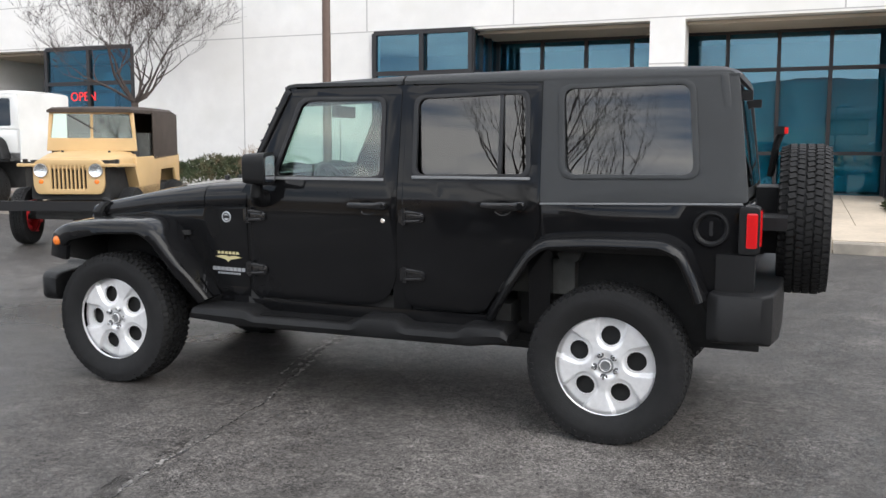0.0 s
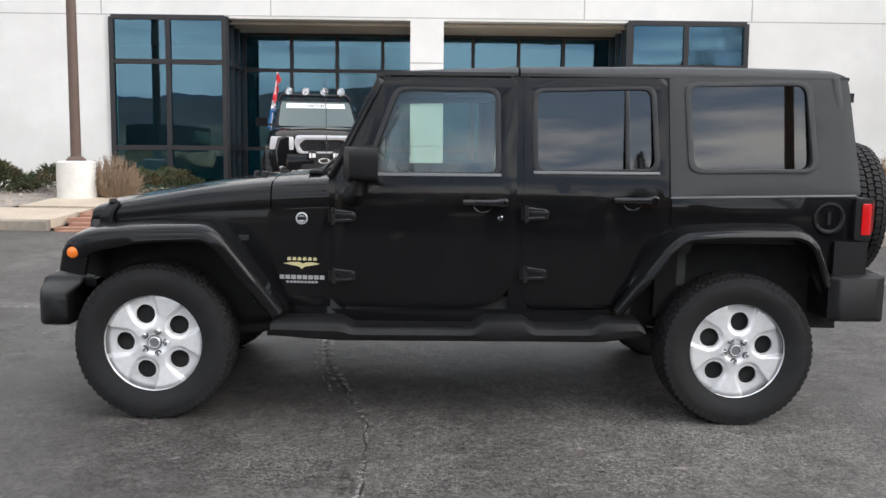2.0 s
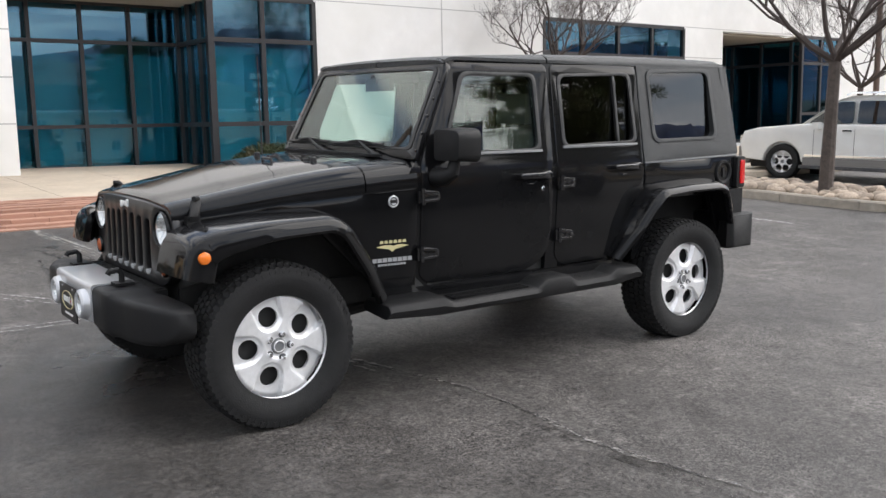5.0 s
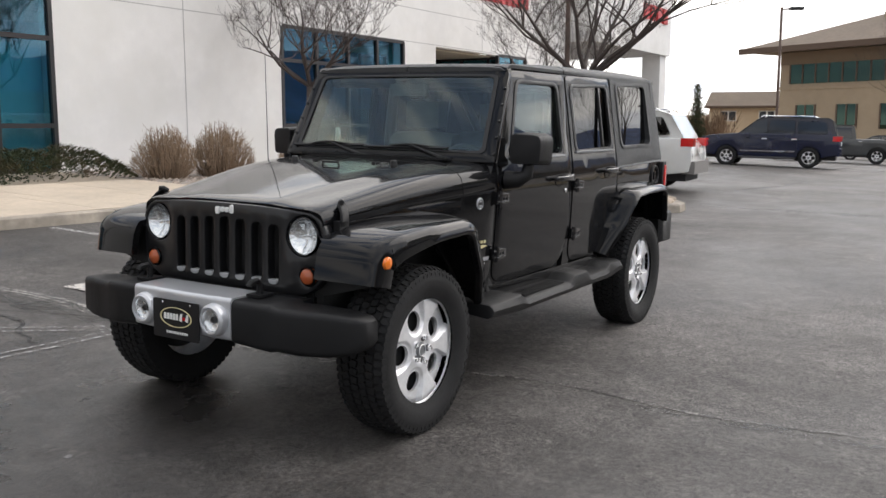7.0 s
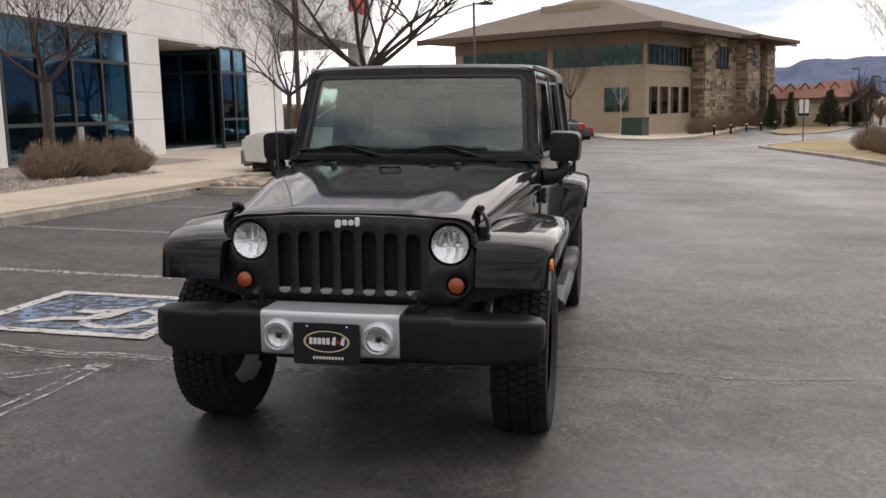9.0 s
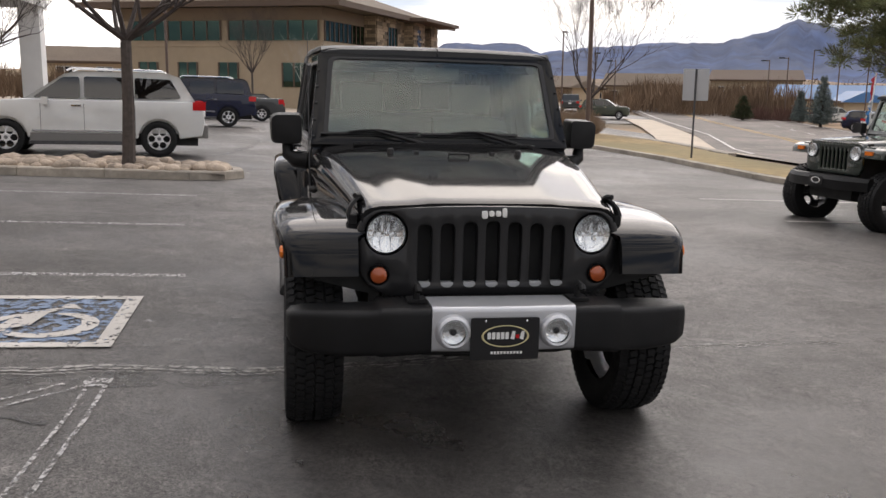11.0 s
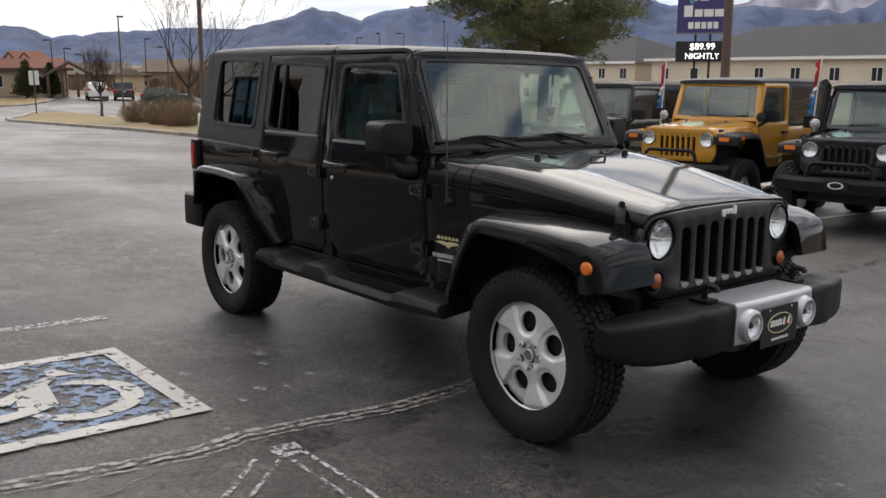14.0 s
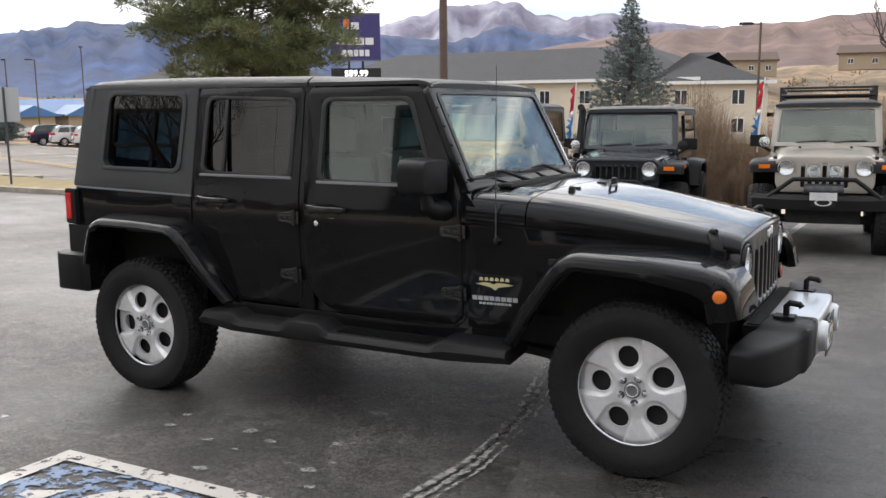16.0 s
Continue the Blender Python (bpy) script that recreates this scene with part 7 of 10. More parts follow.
    hls = (inner,) if not old else (curve_corners([(-w0 + 0.05, 0.32), (-0.015, 0.32), (-0.015, 0.93), (-w1 + 0.05, 0.93)], 0.02, 2), curve_corners([(0.015, 0.32), (w0 - 0.05, 0.32), (w1 - 0.05, 0.93), (0.015, 0.93)], 0.02, 2))
    fr = part("windscreen_frame", slab(BM(), outer, "xy", 0.0, -0.04, holes=hls, r=0.008, warp=tilt), paint, car)
    pane = part("windscreen_glass", slab(BM(), inner if not old else outer, "xy", -0.018, -0.022, warp=tilt), M_WS, fr)
    pane.visible_shadow = False
    for y in ((-0.35, 0.1) if not old else (-0.3,)):
        part("wiper", tube(BM(), [tilt(Vector((y, 0.10 if not old else 0.9, 0.012))), tilt(Vector((y + 0.38, 0.16 if not old else 0.5, 0.02)))], 0.008, 6), M_TRIM, fr)
    # roof, sides, glass
    roof_z = z1 + 0.03
    tail = rear + (0.05 if hard else 0.12)
    rings = []
    for x, k in ((cow - tip + 0.10, 0.0), (cow - tip + 0.05, 0.02), (-0.2, 0.045), (tail + 0.1, 0.04), (tail, 0.01)):
        w = half - 0.035
        prof = [(w, roof_z - 0.05), (w, roof_z - 0.02 + k * 0.4), (w - 0.05, roof_z + k - 0.005), (w - 0.2, roof_z + k), (0, roof_z + k + 0.004)]
        rings.append([(x, y, q) for y, q in prof] + [(x, -y, q) for y, q in reversed(prof[:-1])])
    roof = part("roof", loft(BM(), rings), top, car, "", 40)
    dx0, dx1 = cow + 0.06, (cow - 0.86 if not long_body else cow - 0.95)
    for s in (1, -1):
        def lean_in(v):
            return Vector((v.x, v.y - s * max(0, v.z - belt) * 0.06, v.z))
        if old:
            # open door with rolled canvas behind it
            part("side_canvas", slab(BM(), [(dx1 + 0.15, belt - 0.05), (tail, belt - 0.02), (tail, roof_z - 0.03), (dx1 + 0.15, roof_z - 0.03)], "xz", s * half, s * (half - 0.02), r=0.006), top, roof)
        else:
            door_out = curve_corners([(dx0, b0 + 0.10), (dx1, b0 + 0.16), (dx1, roof_z - 0.04), (dx0 - 0.17, roof_z - 0.04), (dx0, belt + 0.08)], [0.05, 0.12, 0.04, 0.04, 0.02], 4)
            win = curve_corners([(dx0 - 0.07, belt + 0.07), (dx1 + 0.06, belt + 0.07), (dx1 + 0.06, roof_z - 0.10), (dx0 - 0.21, roof_z - 0.10)], 0.03, 3)
            door = part("door", slab(BM(), door_out, "xz", s * (half + 0.012), s * (half - 0.03), holes=(win,), r=0.006, cuts=(("z", belt),), warp=lean_in), paint, car)
            pane = part("door_glass", slab(BM(), win, "xz", s * (half - 0.012), s * (half - 0.016), cuts=(("z", belt),), warp=lean_in), M_SIDE, door)
            pane.visible_shadow = False
            part("door_handle", box(BM(), dx1 + 0.08, dx1 + 0.22, s * (half + 0.03) - 0.015, s * (half + 0.03) + 0.015, belt - 0.10, belt - 0.06, 0.008), M_TRIM, door)
            for z in (belt - 0.06, b0 + 0.25):
                part("hinge", box(BM(), dx0 - 0.05, dx0 + 0.05, s * (half + 0.02) - 0.014, s * (half + 0.02) + 0.014, z - 0.025, z + 0.025, 0.006), paint, door)
            mir = part("door_mirror", box(BM(), dx0 - 0.06, dx0 + 0.03, s * (half + 0.17) - 0.09, s * (half + 0.17) + 0.09, belt + 0.08, belt + 0.23, 0.03, 3), M_PLASTIC, door)
            part("mirror_arm", tube(BM(), [(dx0, s * half, belt + 0.02), (dx0, s * (half + 0.14), belt + 0.10)], 0.02, 8), M_PLASTIC, mir)
            qw = curve_corners([(dx1 - 0.10, belt + 0.06), (tail + 0.12, belt + 0.06), (tail + 0.14, roof_z - 0.10), (dx1 - 0.10, roof_z - 0.10)], 0.04, 3)
            q = part("top_side", slab(BM(), [(dx1 - 0.012, belt + 0.008), (rear, belt + 0.008), (tail, roof_z - 0.04), (dx1 - 0.012, roof_z - 0.04)], "xz", s * (half + 0.004), s * (half - 0.03), holes=(qw,), r=0.006, warp=lean_in), top, roof)
            pane = part("side_glass", slab(BM(), qw, "xz", s * (half - 0.004), s * (half - 0.008), warp=lean_in), glass_side, q)
            pane.visible_shadow = False
    part("top_back", box(BM(), tail - 0.02, tail + 0.03, -half + 0.03, half - 0.03, belt, roof_z - 0.02, 0.01), top, roof)
    # cabin
    for s in (1, -1):
        seat = part("seat", box(box(BM(), -0.42, -0.26, s * 0.32 - 0.22, s * 0.32 + 0.22, belt - 0.25, belt + 0.32, 0.05), -0.40, 0.06, s * 0.32 - 0.22, s * 0.32 + 0.22, belt - 0.38, belt - 0.22, 0.04), M_SEAT, car)
    part("dashboard", box(BM(), cow - 0.22, cow + 0.02, -half + 0.06, half - 0.06, belt - 0.15, hz + 0.06, 0.04), M_DASH, car)
    part("steering_wheel", tube(BM(), [(cow - 0.28 + 0.06 * math.cos(a), 0.33 + 0.18 * math.sin(a), hz + 0.02 + 0.17 * math.cos(a)) for a in [2 * math.pi * k / 20 for k in range(21)]], 0.014, 6), M_DASH, car)
    # bumpers and extras
    bz = b0 - 0.05
    if old:
        bump = part("front_bumper", box(BM(), gx + 0.16, gx + 0.24, -0.80, 0.80, bz - 0.02, bz + 0.10, 0.012), M_TRIM, car)
    else:
        bump = part("front_bumper", loft(BM(), [[(x0, y, bz - 0.02), (x1, y, bz - 0.02), (x1 + 0.01, y, bz + 0.10), (x1 - 0.02, y, bz + 0.15), (x0, y, bz + 0.15)] for y, x0, x1 in ((-0.80, gx + 0.02, gx + 0.10), (-0.45, gx + 0.06, gx + 0.26), (0.45, gx + 0.06, gx + 0.26), (0.80, gx + 0.02, gx + 0.10))]), M_PLASTIC, car)
        part("plate", slab(BM(), curve_corners([(-0.14, bz + 0.02), (0.14, bz + 0.02), (0.14, bz + 0.13), (-0.14, bz + 0.13)], 0.01, 2), "yz", gx + 0.275, gx + 0.28), M_TRIM, bump)
        part("plate_oval", revolve(BM(), [(0.07, 0), (0.075, 0.003), (0.09, 0.003), (0.095, 0)], 24, shift(gx + 0.281, 0, bz + 0.075) @ Matrix.Diagonal((1, 1, 0.45, 1)) @ FACE_X), M_WHITE, bump)
    if bar == "hoop":
        part("bull_bar", tube(BM(), [(gx + 0.20, -0.40, bz + 0.12), (gx + 0.20, -0.36, bz + 0.28), (gx + 0.20, -0.30, bz + 0.32), (gx + 0.20, 0.30, bz + 0.32), (gx + 0.20, 0.36, bz + 0.28), (gx + 0.20, 0.40, bz + 0.12)], 0.024, 8), M_PLASTIC, bump)
    if bar == "winch":
        w = part("winch", tube(BM(), [(gx + 0.17, -0.22, bz + 0.22), (gx + 0.17, 0.22, bz + 0.22)], 0.065, 14), M_STEEL, bump)
        part("fairlead", box(BM(), gx + 0.26, gx + 0.30, -0.15, 0.15, bz + 0.10, bz + 0.19, 0.01), M_ALLOY, w)
        part("bull_bar", tube(BM(), [(gx + 0.16, -0.62, bz + 0.12), (gx + 0.20, -0.34, bz + 0.34), (gx + 0.20, 0.34, bz + 0.34), (gx + 0.16, 0.62, bz + 0.12)], 0.028, 8), M_PLASTIC, bump)
    for k in range(spots):
        y = (k - (spots - 1) / 2) * 0.24
        sp = part("spot_lamp", revolve(BM(), [(0.001, -0.08), (0.05, -0.05), (0.075, -0.005), (0.078, 0.004)], 20, shift(gx + 0.14, y, bz + 0.43) @ FACE_X), M_REFLECT, bump)
        part("lens", revolve(BM(), [(0.001, 0.014), (0.05, 0.008), (0.077, 0.002)], 20, shift(gx + 0.14, y, bz + 0.43) @ FACE_X), M_LENS, sp)
    if bar in ("hoop", "winch"):
        for s in (1, -1):
            part("pillar_lamp", revolve(BM(), [(0.001, -0.06), (0.05, -0.03), (0.068, 0.0), (0.001, 0.008)], 18, shift(cow + 0.16, s * (half + 0.08), hz + 0.10) @ FACE_X), M_REFLECT if s < 0 else M_TRIM, fr)
    if rack:
        r = BM()
        for z in (roof_z + 0.10, roof_z + 0.20):
            tube(r, [(cow - 0.3, -0.58, z), (cow - 0.3, 0.58, z), (tail + 0.1, 0.58, z), (tail + 0.1, -0.58, z), (cow - 0.3, -0.58, z)], 0.016, 6)
        for k in range(9):
            x = cow - 0.3 + (tail + 0.1 - cow + 0.3) * k / 8
            tube(r, [(x, -0.58, roof_z + 0.10), (x, 0.58, roof_z + 0.10)], 0.012, 6)
            for s in (1, -1):
                tube(r, [(x, s * 0.58, roof_z + 0.02), (x, s * 0.58, roof_z + 0.20)], 0.012, 6)
        part("roof_rack", r, M_TRIM, roof, "black tube roof rack")
    if snorkel:
        part("snorkel", tube(BM(), [(cow + 0.3, -half - 0.03, hz - 0.05), (cow + 0.08, -half - 0.05, hz + 0.05), (cow - 0.06, -half - 0.03, z1 + 0.02), (cow + 0.06, -half - 0.03, z1 + 0.06)], 0.05, 10), M_PLASTIC, fr)
    part("chassis", box(BM(), rear + 0.15, gx + 0.02, -0.42, 0.42, R - 0.02, b0 + 0.02, 0.03), M_UNDER, body)
    # wheels and axles
    ty = half + 0.06
    for x in (fx, rx):
        part("axle", tube(BM(), [(x, -ty, R), (x, -0.15, R), (x, 0.15, R), (x, ty, R)], [0.05, 0.06, 0.06, 0.05], 10), M_UNDER, body)
        for s in (1, -1):
            put_wheel(car, kit, shift(x, s * ty, R - 0.004) @ rot("Z", 0 if s > 0 else 180) @ rot("Y", 25 * s), nuts=False)
    return car


def flag(x, y, z, parent_at=None, tall=0.62, lean=0.06):
    root = thing("clip_on_flag", "red white and blue flag clipped to a car window", "flag", "car flags", shift(x, y, z))
    part("flag_stick", tube(BM(), [(0, 0, -0.35), (lean, 0, tall)], 0.010, 6), M_FLAGWHITE, root)
    for k, (m, z0, z1) in enumerate(((M_FLAGRED, 0.36, 1.0), (M_FLAGWHITE, 0.18, 0.40), (M_FLAGBLUE, -0.25, 0.22))):
        rings = []
        for i in range(7):
            zz = (z0 + (z1 - z0) * i / 6) * tall
            w = 0.055 + 0.035 * math.sin(3 * i + k)
            xx = lean * zz / tall
            rings.append([(xx + 0.004, 0.02 * math.sin(i * 1.7), zz), (xx - w * 0.5, 0.03 * math.cos(i), zz - 0.02), (xx - w, 0.02 * math.sin(i * 2.2 + k), zz - 0.05), (xx - w * 0.5, 0.03 * math.cos(i) + 0.006, zz - 0.02)])
        part("flag_cloth", loft(BM(), rings), m, root)
    return root


ROW = "off-roaders parked in a row"
offroader("parked_jeep", "dark green four-door jeep with black bumper, parked in the row", on_lot(-5.98, 8.35, -84), P_GREEN, M_TOP, 0.12, KIT_JK, 2.75, 0.72, True, P_GREEN, "none", ROW)
offroader("parked_jeep", "amber yellow jeep with black bull bar, parked in the row", on_lot(-3.40, 8.02, -84), P_YELLOW, M_TOP, 0.16, KIT_BIG, 2.37, 0.66, bar="hoop", group=ROW)
offroader("parked_jeep", "black-blue jeep with snorkel and black bull bar, parked in the row", on_lot(-1.29, 8.40, -83), P_NAVY, M_TOP, 0.10, KIT_BIG, 2.37, 0.66, bar="hoop", group=ROW, snorkel=True)
offroader("parked_jeep", "champagne jeep with winch and black roof rack, parked in the row", on_lot(1.24, 8.62, -84), P_SILVER, M_TOP, 0.15, KIT_BIG, 2.37, 0.66, bar="winch", group=ROW, rack=True, spots=2)
for x, y in ((-7.05, 8.05), (-4.55, 7.85), (-2.08, 7.85), (0.45, 8.05)):
    flag(x, y, lot(x, y) + 1.55)
offroader("vintage_jeep", "old tan military-style jeep with brown canvas top and round headlights", on_lot(6.62, -4.95, 113), P_TAN, M_CANVAS, 0.02, KIT_OLD, 2.03, 0.60, bar="none", old=True)
offroader("white_jeep", "white jeep with black flares parked behind the tan one", on_lot(12.35, -7.5, 6), P_WHITE, P_WHITE, 0.36, KIT_BIG, 2.6, 0.70, True, bar="none")


# ---------------------------------------------------------------- ordinary cars
def road_car(name, label, category, at, paint, profile, roof, length, half, wb, ground=0.24, kit=KIT_CAR, glass_dark=M_DARKGLASS, windows=(), tail=M_RED, rails=False, cladding=None, bed=False, tail_z=(0.95, 1.12)):
    """A car, front towards +x: body lofted across its width from a side outline, cabin above, wheels, lamps and panes."""
    car = thing(name, label, category, at=at)
    fx = wb / 2
    # lower body: side outline with wheel arches
    def outline(pts):
        return pts
    arch = []
    for cx in (-fx, fx):
        arch += [(cx + 0.40 * math.cos(radians(a)), 0.36 + 0.40 * math.sin(radians(a))) for a in range(180, -1, -20)]
    arch = [(x, max(z, ground)) for x, z in arch]
    body_pts = arch + profile
    rings = []
    for s in (1, -1):
        part("body_side", slab(BM(), body_pts, "xz", s * half, s * (half - 0.16), r=0.03, seg=3), paint, car, "", 40)
    shrink = [(x * 0.985, z - 0.015) for x, z in profile]
    body = part("body", slab(BM(), [(-fx - 0.45, ground + 0.22), (fx + 0.45, ground + 0.22)] + shrink, "xz", -half + 0.10, half - 0.10, r=0.03, seg=3), paint, car, "", 40)
    bm = BM()
    for cx in (-fx, fx):
        for s in (1, -1):
            box(bm, cx - 0.42, cx + 0.42, s * (half - 0.30) - 0.02, s * (half - 0.30) + 0.02, 0.25, 0.80)
    part("wheel_liner", bm, M_UNDER, body)
    part("underbody", box(BM(), -length / 2 + 0.15, length / 2 - 0.15, -half + 0.2, half - 0.2, ground - 0.02, 0.46, 0.02), M_UNDER, body)
    # cabin: glass-coloured core with painted roof and pillars
    cab = part("cabin", loft(BM(), [[(x, y * k, z) for x, z in roof] for y, k in ((-half + 0.13, 1.0), (-half + 0.05, 1.0), (half - 0.05, 1.0), (half - 0.13, 1.0))]), paint, car, "", 30)
    for v in cab.data.vertices:
        z0 = min(z for _, z in roof)
        v.co.y *= 1 - 0.16 * (v.co.z - z0)
    for s in (1, -1):
        z0 = min(z for _, z in roof)
        for w in windows:
            def lean_in(v):
                return Vector((v.x, v.y * (1 - 0.16 * (v.z - z0)), v.z))
            p = part("side_window", slab(BM(), curve_corners(w, 0.05, 3), "xz", s * (half - 0.045), s * (half - 0.06), r=0.0, warp=lean_in), glass_dark, cab)
    # wheels
    for x in (fx, -fx):
        for s in (1, -1):
            put_wheel(car, kit, shift(x, s * (half - 0.115), 0.358) @ rot("Z", 0 if s > 0 else 180) @ rot("Y", 14), nuts=False)
    # lamps and bumpers
    xr = min(x for x, _ in profile)
    xf = max(x for x, _ in profile)
    for s in (1, -1):
        part("tail_lamp", box(BM(), xr - 0.015, xr + 0.24, s * (half - 0.13) - 0.14, s * (half - 0.13) + 0.14, *tail_z, 0.02), tail, body, "red tail lamp")
        part("headlight", box(BM(), xf - 0.34, xf + 0.005, s * (half - 0.19) - 0.17, s * (half - 0.19) + 0.17, 0.72, 0.88, 0.03), M_REFLECT, body)
        part("door_mirror", box(BM(), 0.62, 0.74, s * (half + 0.10) - 0.09, s * (half + 0.10) + 0.09, 1.02, 1.16, 0.03), paint, body)
        if cladding:
            part("cladding", box(BM(), -fx + 0.45, fx - 0.45, s * (half + 0.004) - 0.015, s * (half + 0.004) + 0.015, ground + 0.02, ground + 0.22, 0.01), cladding, body)
        for x in (0.12, -0.88):
            part("door_handle", box(BM(), x - 0.09, x + 0.09, s * (half + 0.012) - 0.014, s * (half + 0.012) + 0.014, 0.985, 1.015, 0.008), M_CHROME, body)
        for x in (0.78, -0.02, -0.98):
            part("door_seam", box(BM(), x - 0.004, x + 0.004, s * half - 0.003, s * half + 0.002, 0.42, 1.03), M_TRIM, body)
        if rails:
            part("roof_rail", tube(BM(), [(0.3, s * (half - 0.30), max(z for _, z in roof) + 0.00), (0.2, s * (half - 0.30), max(z for _, z in roof) + 0.05), (-1.5, s * (half - 0.30), max(z for _, z in roof) + 0.04), (-1.6, s * (half - 0.30), max(z for _, z in roof) - 0.02)], 0.02, 6), M_CHROME, cab)
    if rails:
        for s in (1, -1):
            part("sill_strip", box(BM(), -fx + 0.48, fx - 0.48, s * (half + 0.012) - 0.012, s * (half + 0.012) + 0.012, ground + 0.24, ground + 0.28, 0.006), M_CHROME, body, "chrome sill strip")
            part("side_step", box(BM(), -fx + 0.44, fx - 0.44, s * (half + 0.06) - 0.09, s * (half + 0.06) + 0.09, ground + 0.01, ground + 0.07, 0.02), M_STEEL, body)
    part("rear_bumper", box(BM(), xr - 0.06, xr + 0.2, -half + 0.06, half - 0.06, ground + 0.14, ground + 0.40, 0.05, 3), cladding or paint, body)
    part("front_bumper", box(BM(), xf - 0.2, xf + 0.05, -half + 0.06, half - 0.06, ground + 0.10, ground + 0.40, 0.05, 3), cladding or paint, body)
    part("front_grille", box(BM(), xf - 0.04, xf + 0.02, -0.42, 0.42, 0.70, 0.88, 0.02), M_TRIM, body)
    part("rear_plate", box(BM(), xr - 0.03, xr, -0.16, 0.16, 0.80, 0.92), M_WHITE, body)
    zr = [z for x, z in roof]
    return car


SUV_BODY = [(2.30, 0.40), (2.36, 0.72), (2.28, 0.96), (1.95, 1.04), (1.05, 1.12), (-2.18, 1.12), (-2.30, 1.0), (-2.34, 0.70), (-2.28, 0.42)]
SUV_ROOF = [(1.12, 1.08), (0.35, 1.60), (0.10, 1.67), (-1.60, 1.68), (-1.85, 1.60), (-2.16, 1.10)]
SUV_WIN = ([(0.92, 1.14), (0.05, 1.14), (0.05, 1.56), (0.36, 1.55)], [(-0.03, 1.14), (-0.88, 1.14), (-0.88, 1.57), (-0.03, 1.57)], [(-0.98, 1.16), (-1.88, 1.18), (-1.68, 1.55), (-0.98, 1.57)])
M_GREYCLAD = mat("grey_cladding", (0.20, 0.19, 0.18), 0.5)
gmc = road_car("white_suv", "white crossover suv with grey cladding parked by the rock island", "suv", on_lot(-14.42, -4.78, -84), P_WHITE, SUV_BODY, SUV_ROOF, 4.7, 0.92, 2.857, cladding=M_GREYCLAD, windows=SUV_WIN, rails=True)
part("front_bumper_lip", box(BM(), 2.30, 2.40, -0.7, 0.7, 0.28, 0.40, 0.03), M_GREYCLAD, gmc)
badge = part("door_badge", revolve(BM(), [(0.001, 0.002), (0.20, 0.002), (0.205, 0)], 28, shift(0.50, -0.921, 0.80) @ rot("X", 90)), M_GOLD, gmc, "round gold door badge")
part("door_lettering", box(box(BM(), 0.10, 0.75, -0.928, -0.921, 0.48, 0.55), 0.38, 0.62, -0.930, -0.922, 0.76, 0.86), M_WHITE, badge)
road_car("blue_suv", "dark blue suv with chrome rims and roof rails", "suv", on_lot(-29.85, -4.15, -84), P_BLUE, [(2.34, 0.48), (2.38, 0.80), (2.28, 1.02), (1.95, 1.10), (1.05, 1.18), (-2.20, 1.18), (-2.34, 1.02), (-2.38, 0.72), (-2.30, 0.48)],
         [(1.10, 1.12), (0.40, 1.68), (0.10, 1.76), (-1.95, 1.76), (-2.10, 1.66), (-2.26, 1.14)], 4.8, 0.95, 2.79, 0.30, windows=([(0.92, 1.18), (0.05, 1.18), (0.05, 1.64), (0.38, 1.63)], [(-0.03, 1.18), (-0.88, 1.18), (-0.88, 1.65), (-0.03, 1.65)], [(-0.98, 1.20), (-1.98, 1.22), (-1.90, 1.62), (-0.98, 1.65)]), rails=True)
PU_BODY = [(2.62, 0.50), (2.66, 0.85), (2.50, 1.05), (1.35, 1.13), (-0.72, 1.13), (-0.75, 1.10), (-2.66, 1.10), (-2.68, 0.60), (-2.60, 0.50)]
PU_ROOF = [(1.30, 1.08), (0.62, 1.66), (0.40, 1.73), (-0.52, 1.73), (-0.62, 1.66), (-0.74, 1.08)]
PU_WIN = ([(1.10, 1.15), (0.32, 1.15), (0.32, 1.62), (0.62, 1.61)], [(0.24, 1.15), (-0.55, 1.15), (-0.50, 1.62), (0.24, 1.62)])
road_car("grey_pickup", "dark grey pickup truck with red tail lamps", "pickup truck", on_lot(-40.9, -3.35, -84), P_GREY, PU_BODY, PU_ROOF, 5.4, 0.94, 3.24, 0.34, windows=PU_WIN, tail_z=(0.84, 1.06))
road_car("dark_car", "small dark car with red tail lamps parked beyond the pickup", "car", on_lot(-50.8, -2.75, -84), P_GREY, [(2.15, 0.36), (2.20, 0.62), (2.08, 0.80), (1.0, 0.95), (-1.7, 0.98), (-2.15, 0.92), (-2.20, 0.50), (-2.1, 0.34)],
         [(1.05, 0.90), (0.30, 1.36), (0.0, 1.42), (-1.0, 1.42), (-1.75, 0.96)], 4.4, 0.88, 2.65, 0.20, windows=([(0.85, 0.97), (-0.1, 0.97), (-0.1, 1.33), (0.30, 1.32)], [(-0.18, 0.97), (-1.35, 0.99), (-0.98, 1.34), (-0.18, 1.34)]), tail_z=(0.74, 0.90))
# far parked cars past the grass
road_car("olive_suv", "olive green suv parked far across the street", "suv", shift(-70.1, 27.0, lot(-70.1, 27.0)) @ rot("Z", 66) @ Matrix.Diagonal((0.9, 0.96, 1.0, 1)), P_OLIVE, SUV_BODY, SUV_ROOF, 4.7, 0.92, 2.857, windows=SUV_WIN)
road_car("white_car", "white car parked far away", "car", shift(-85.2, 26.2, lot(-85.2, 26.2)) @ rot("Z", 166), P_WHITE, SUV_BODY, SUV_ROOF, 4.7, 0.92, 2.857, windows=SUV_WIN)
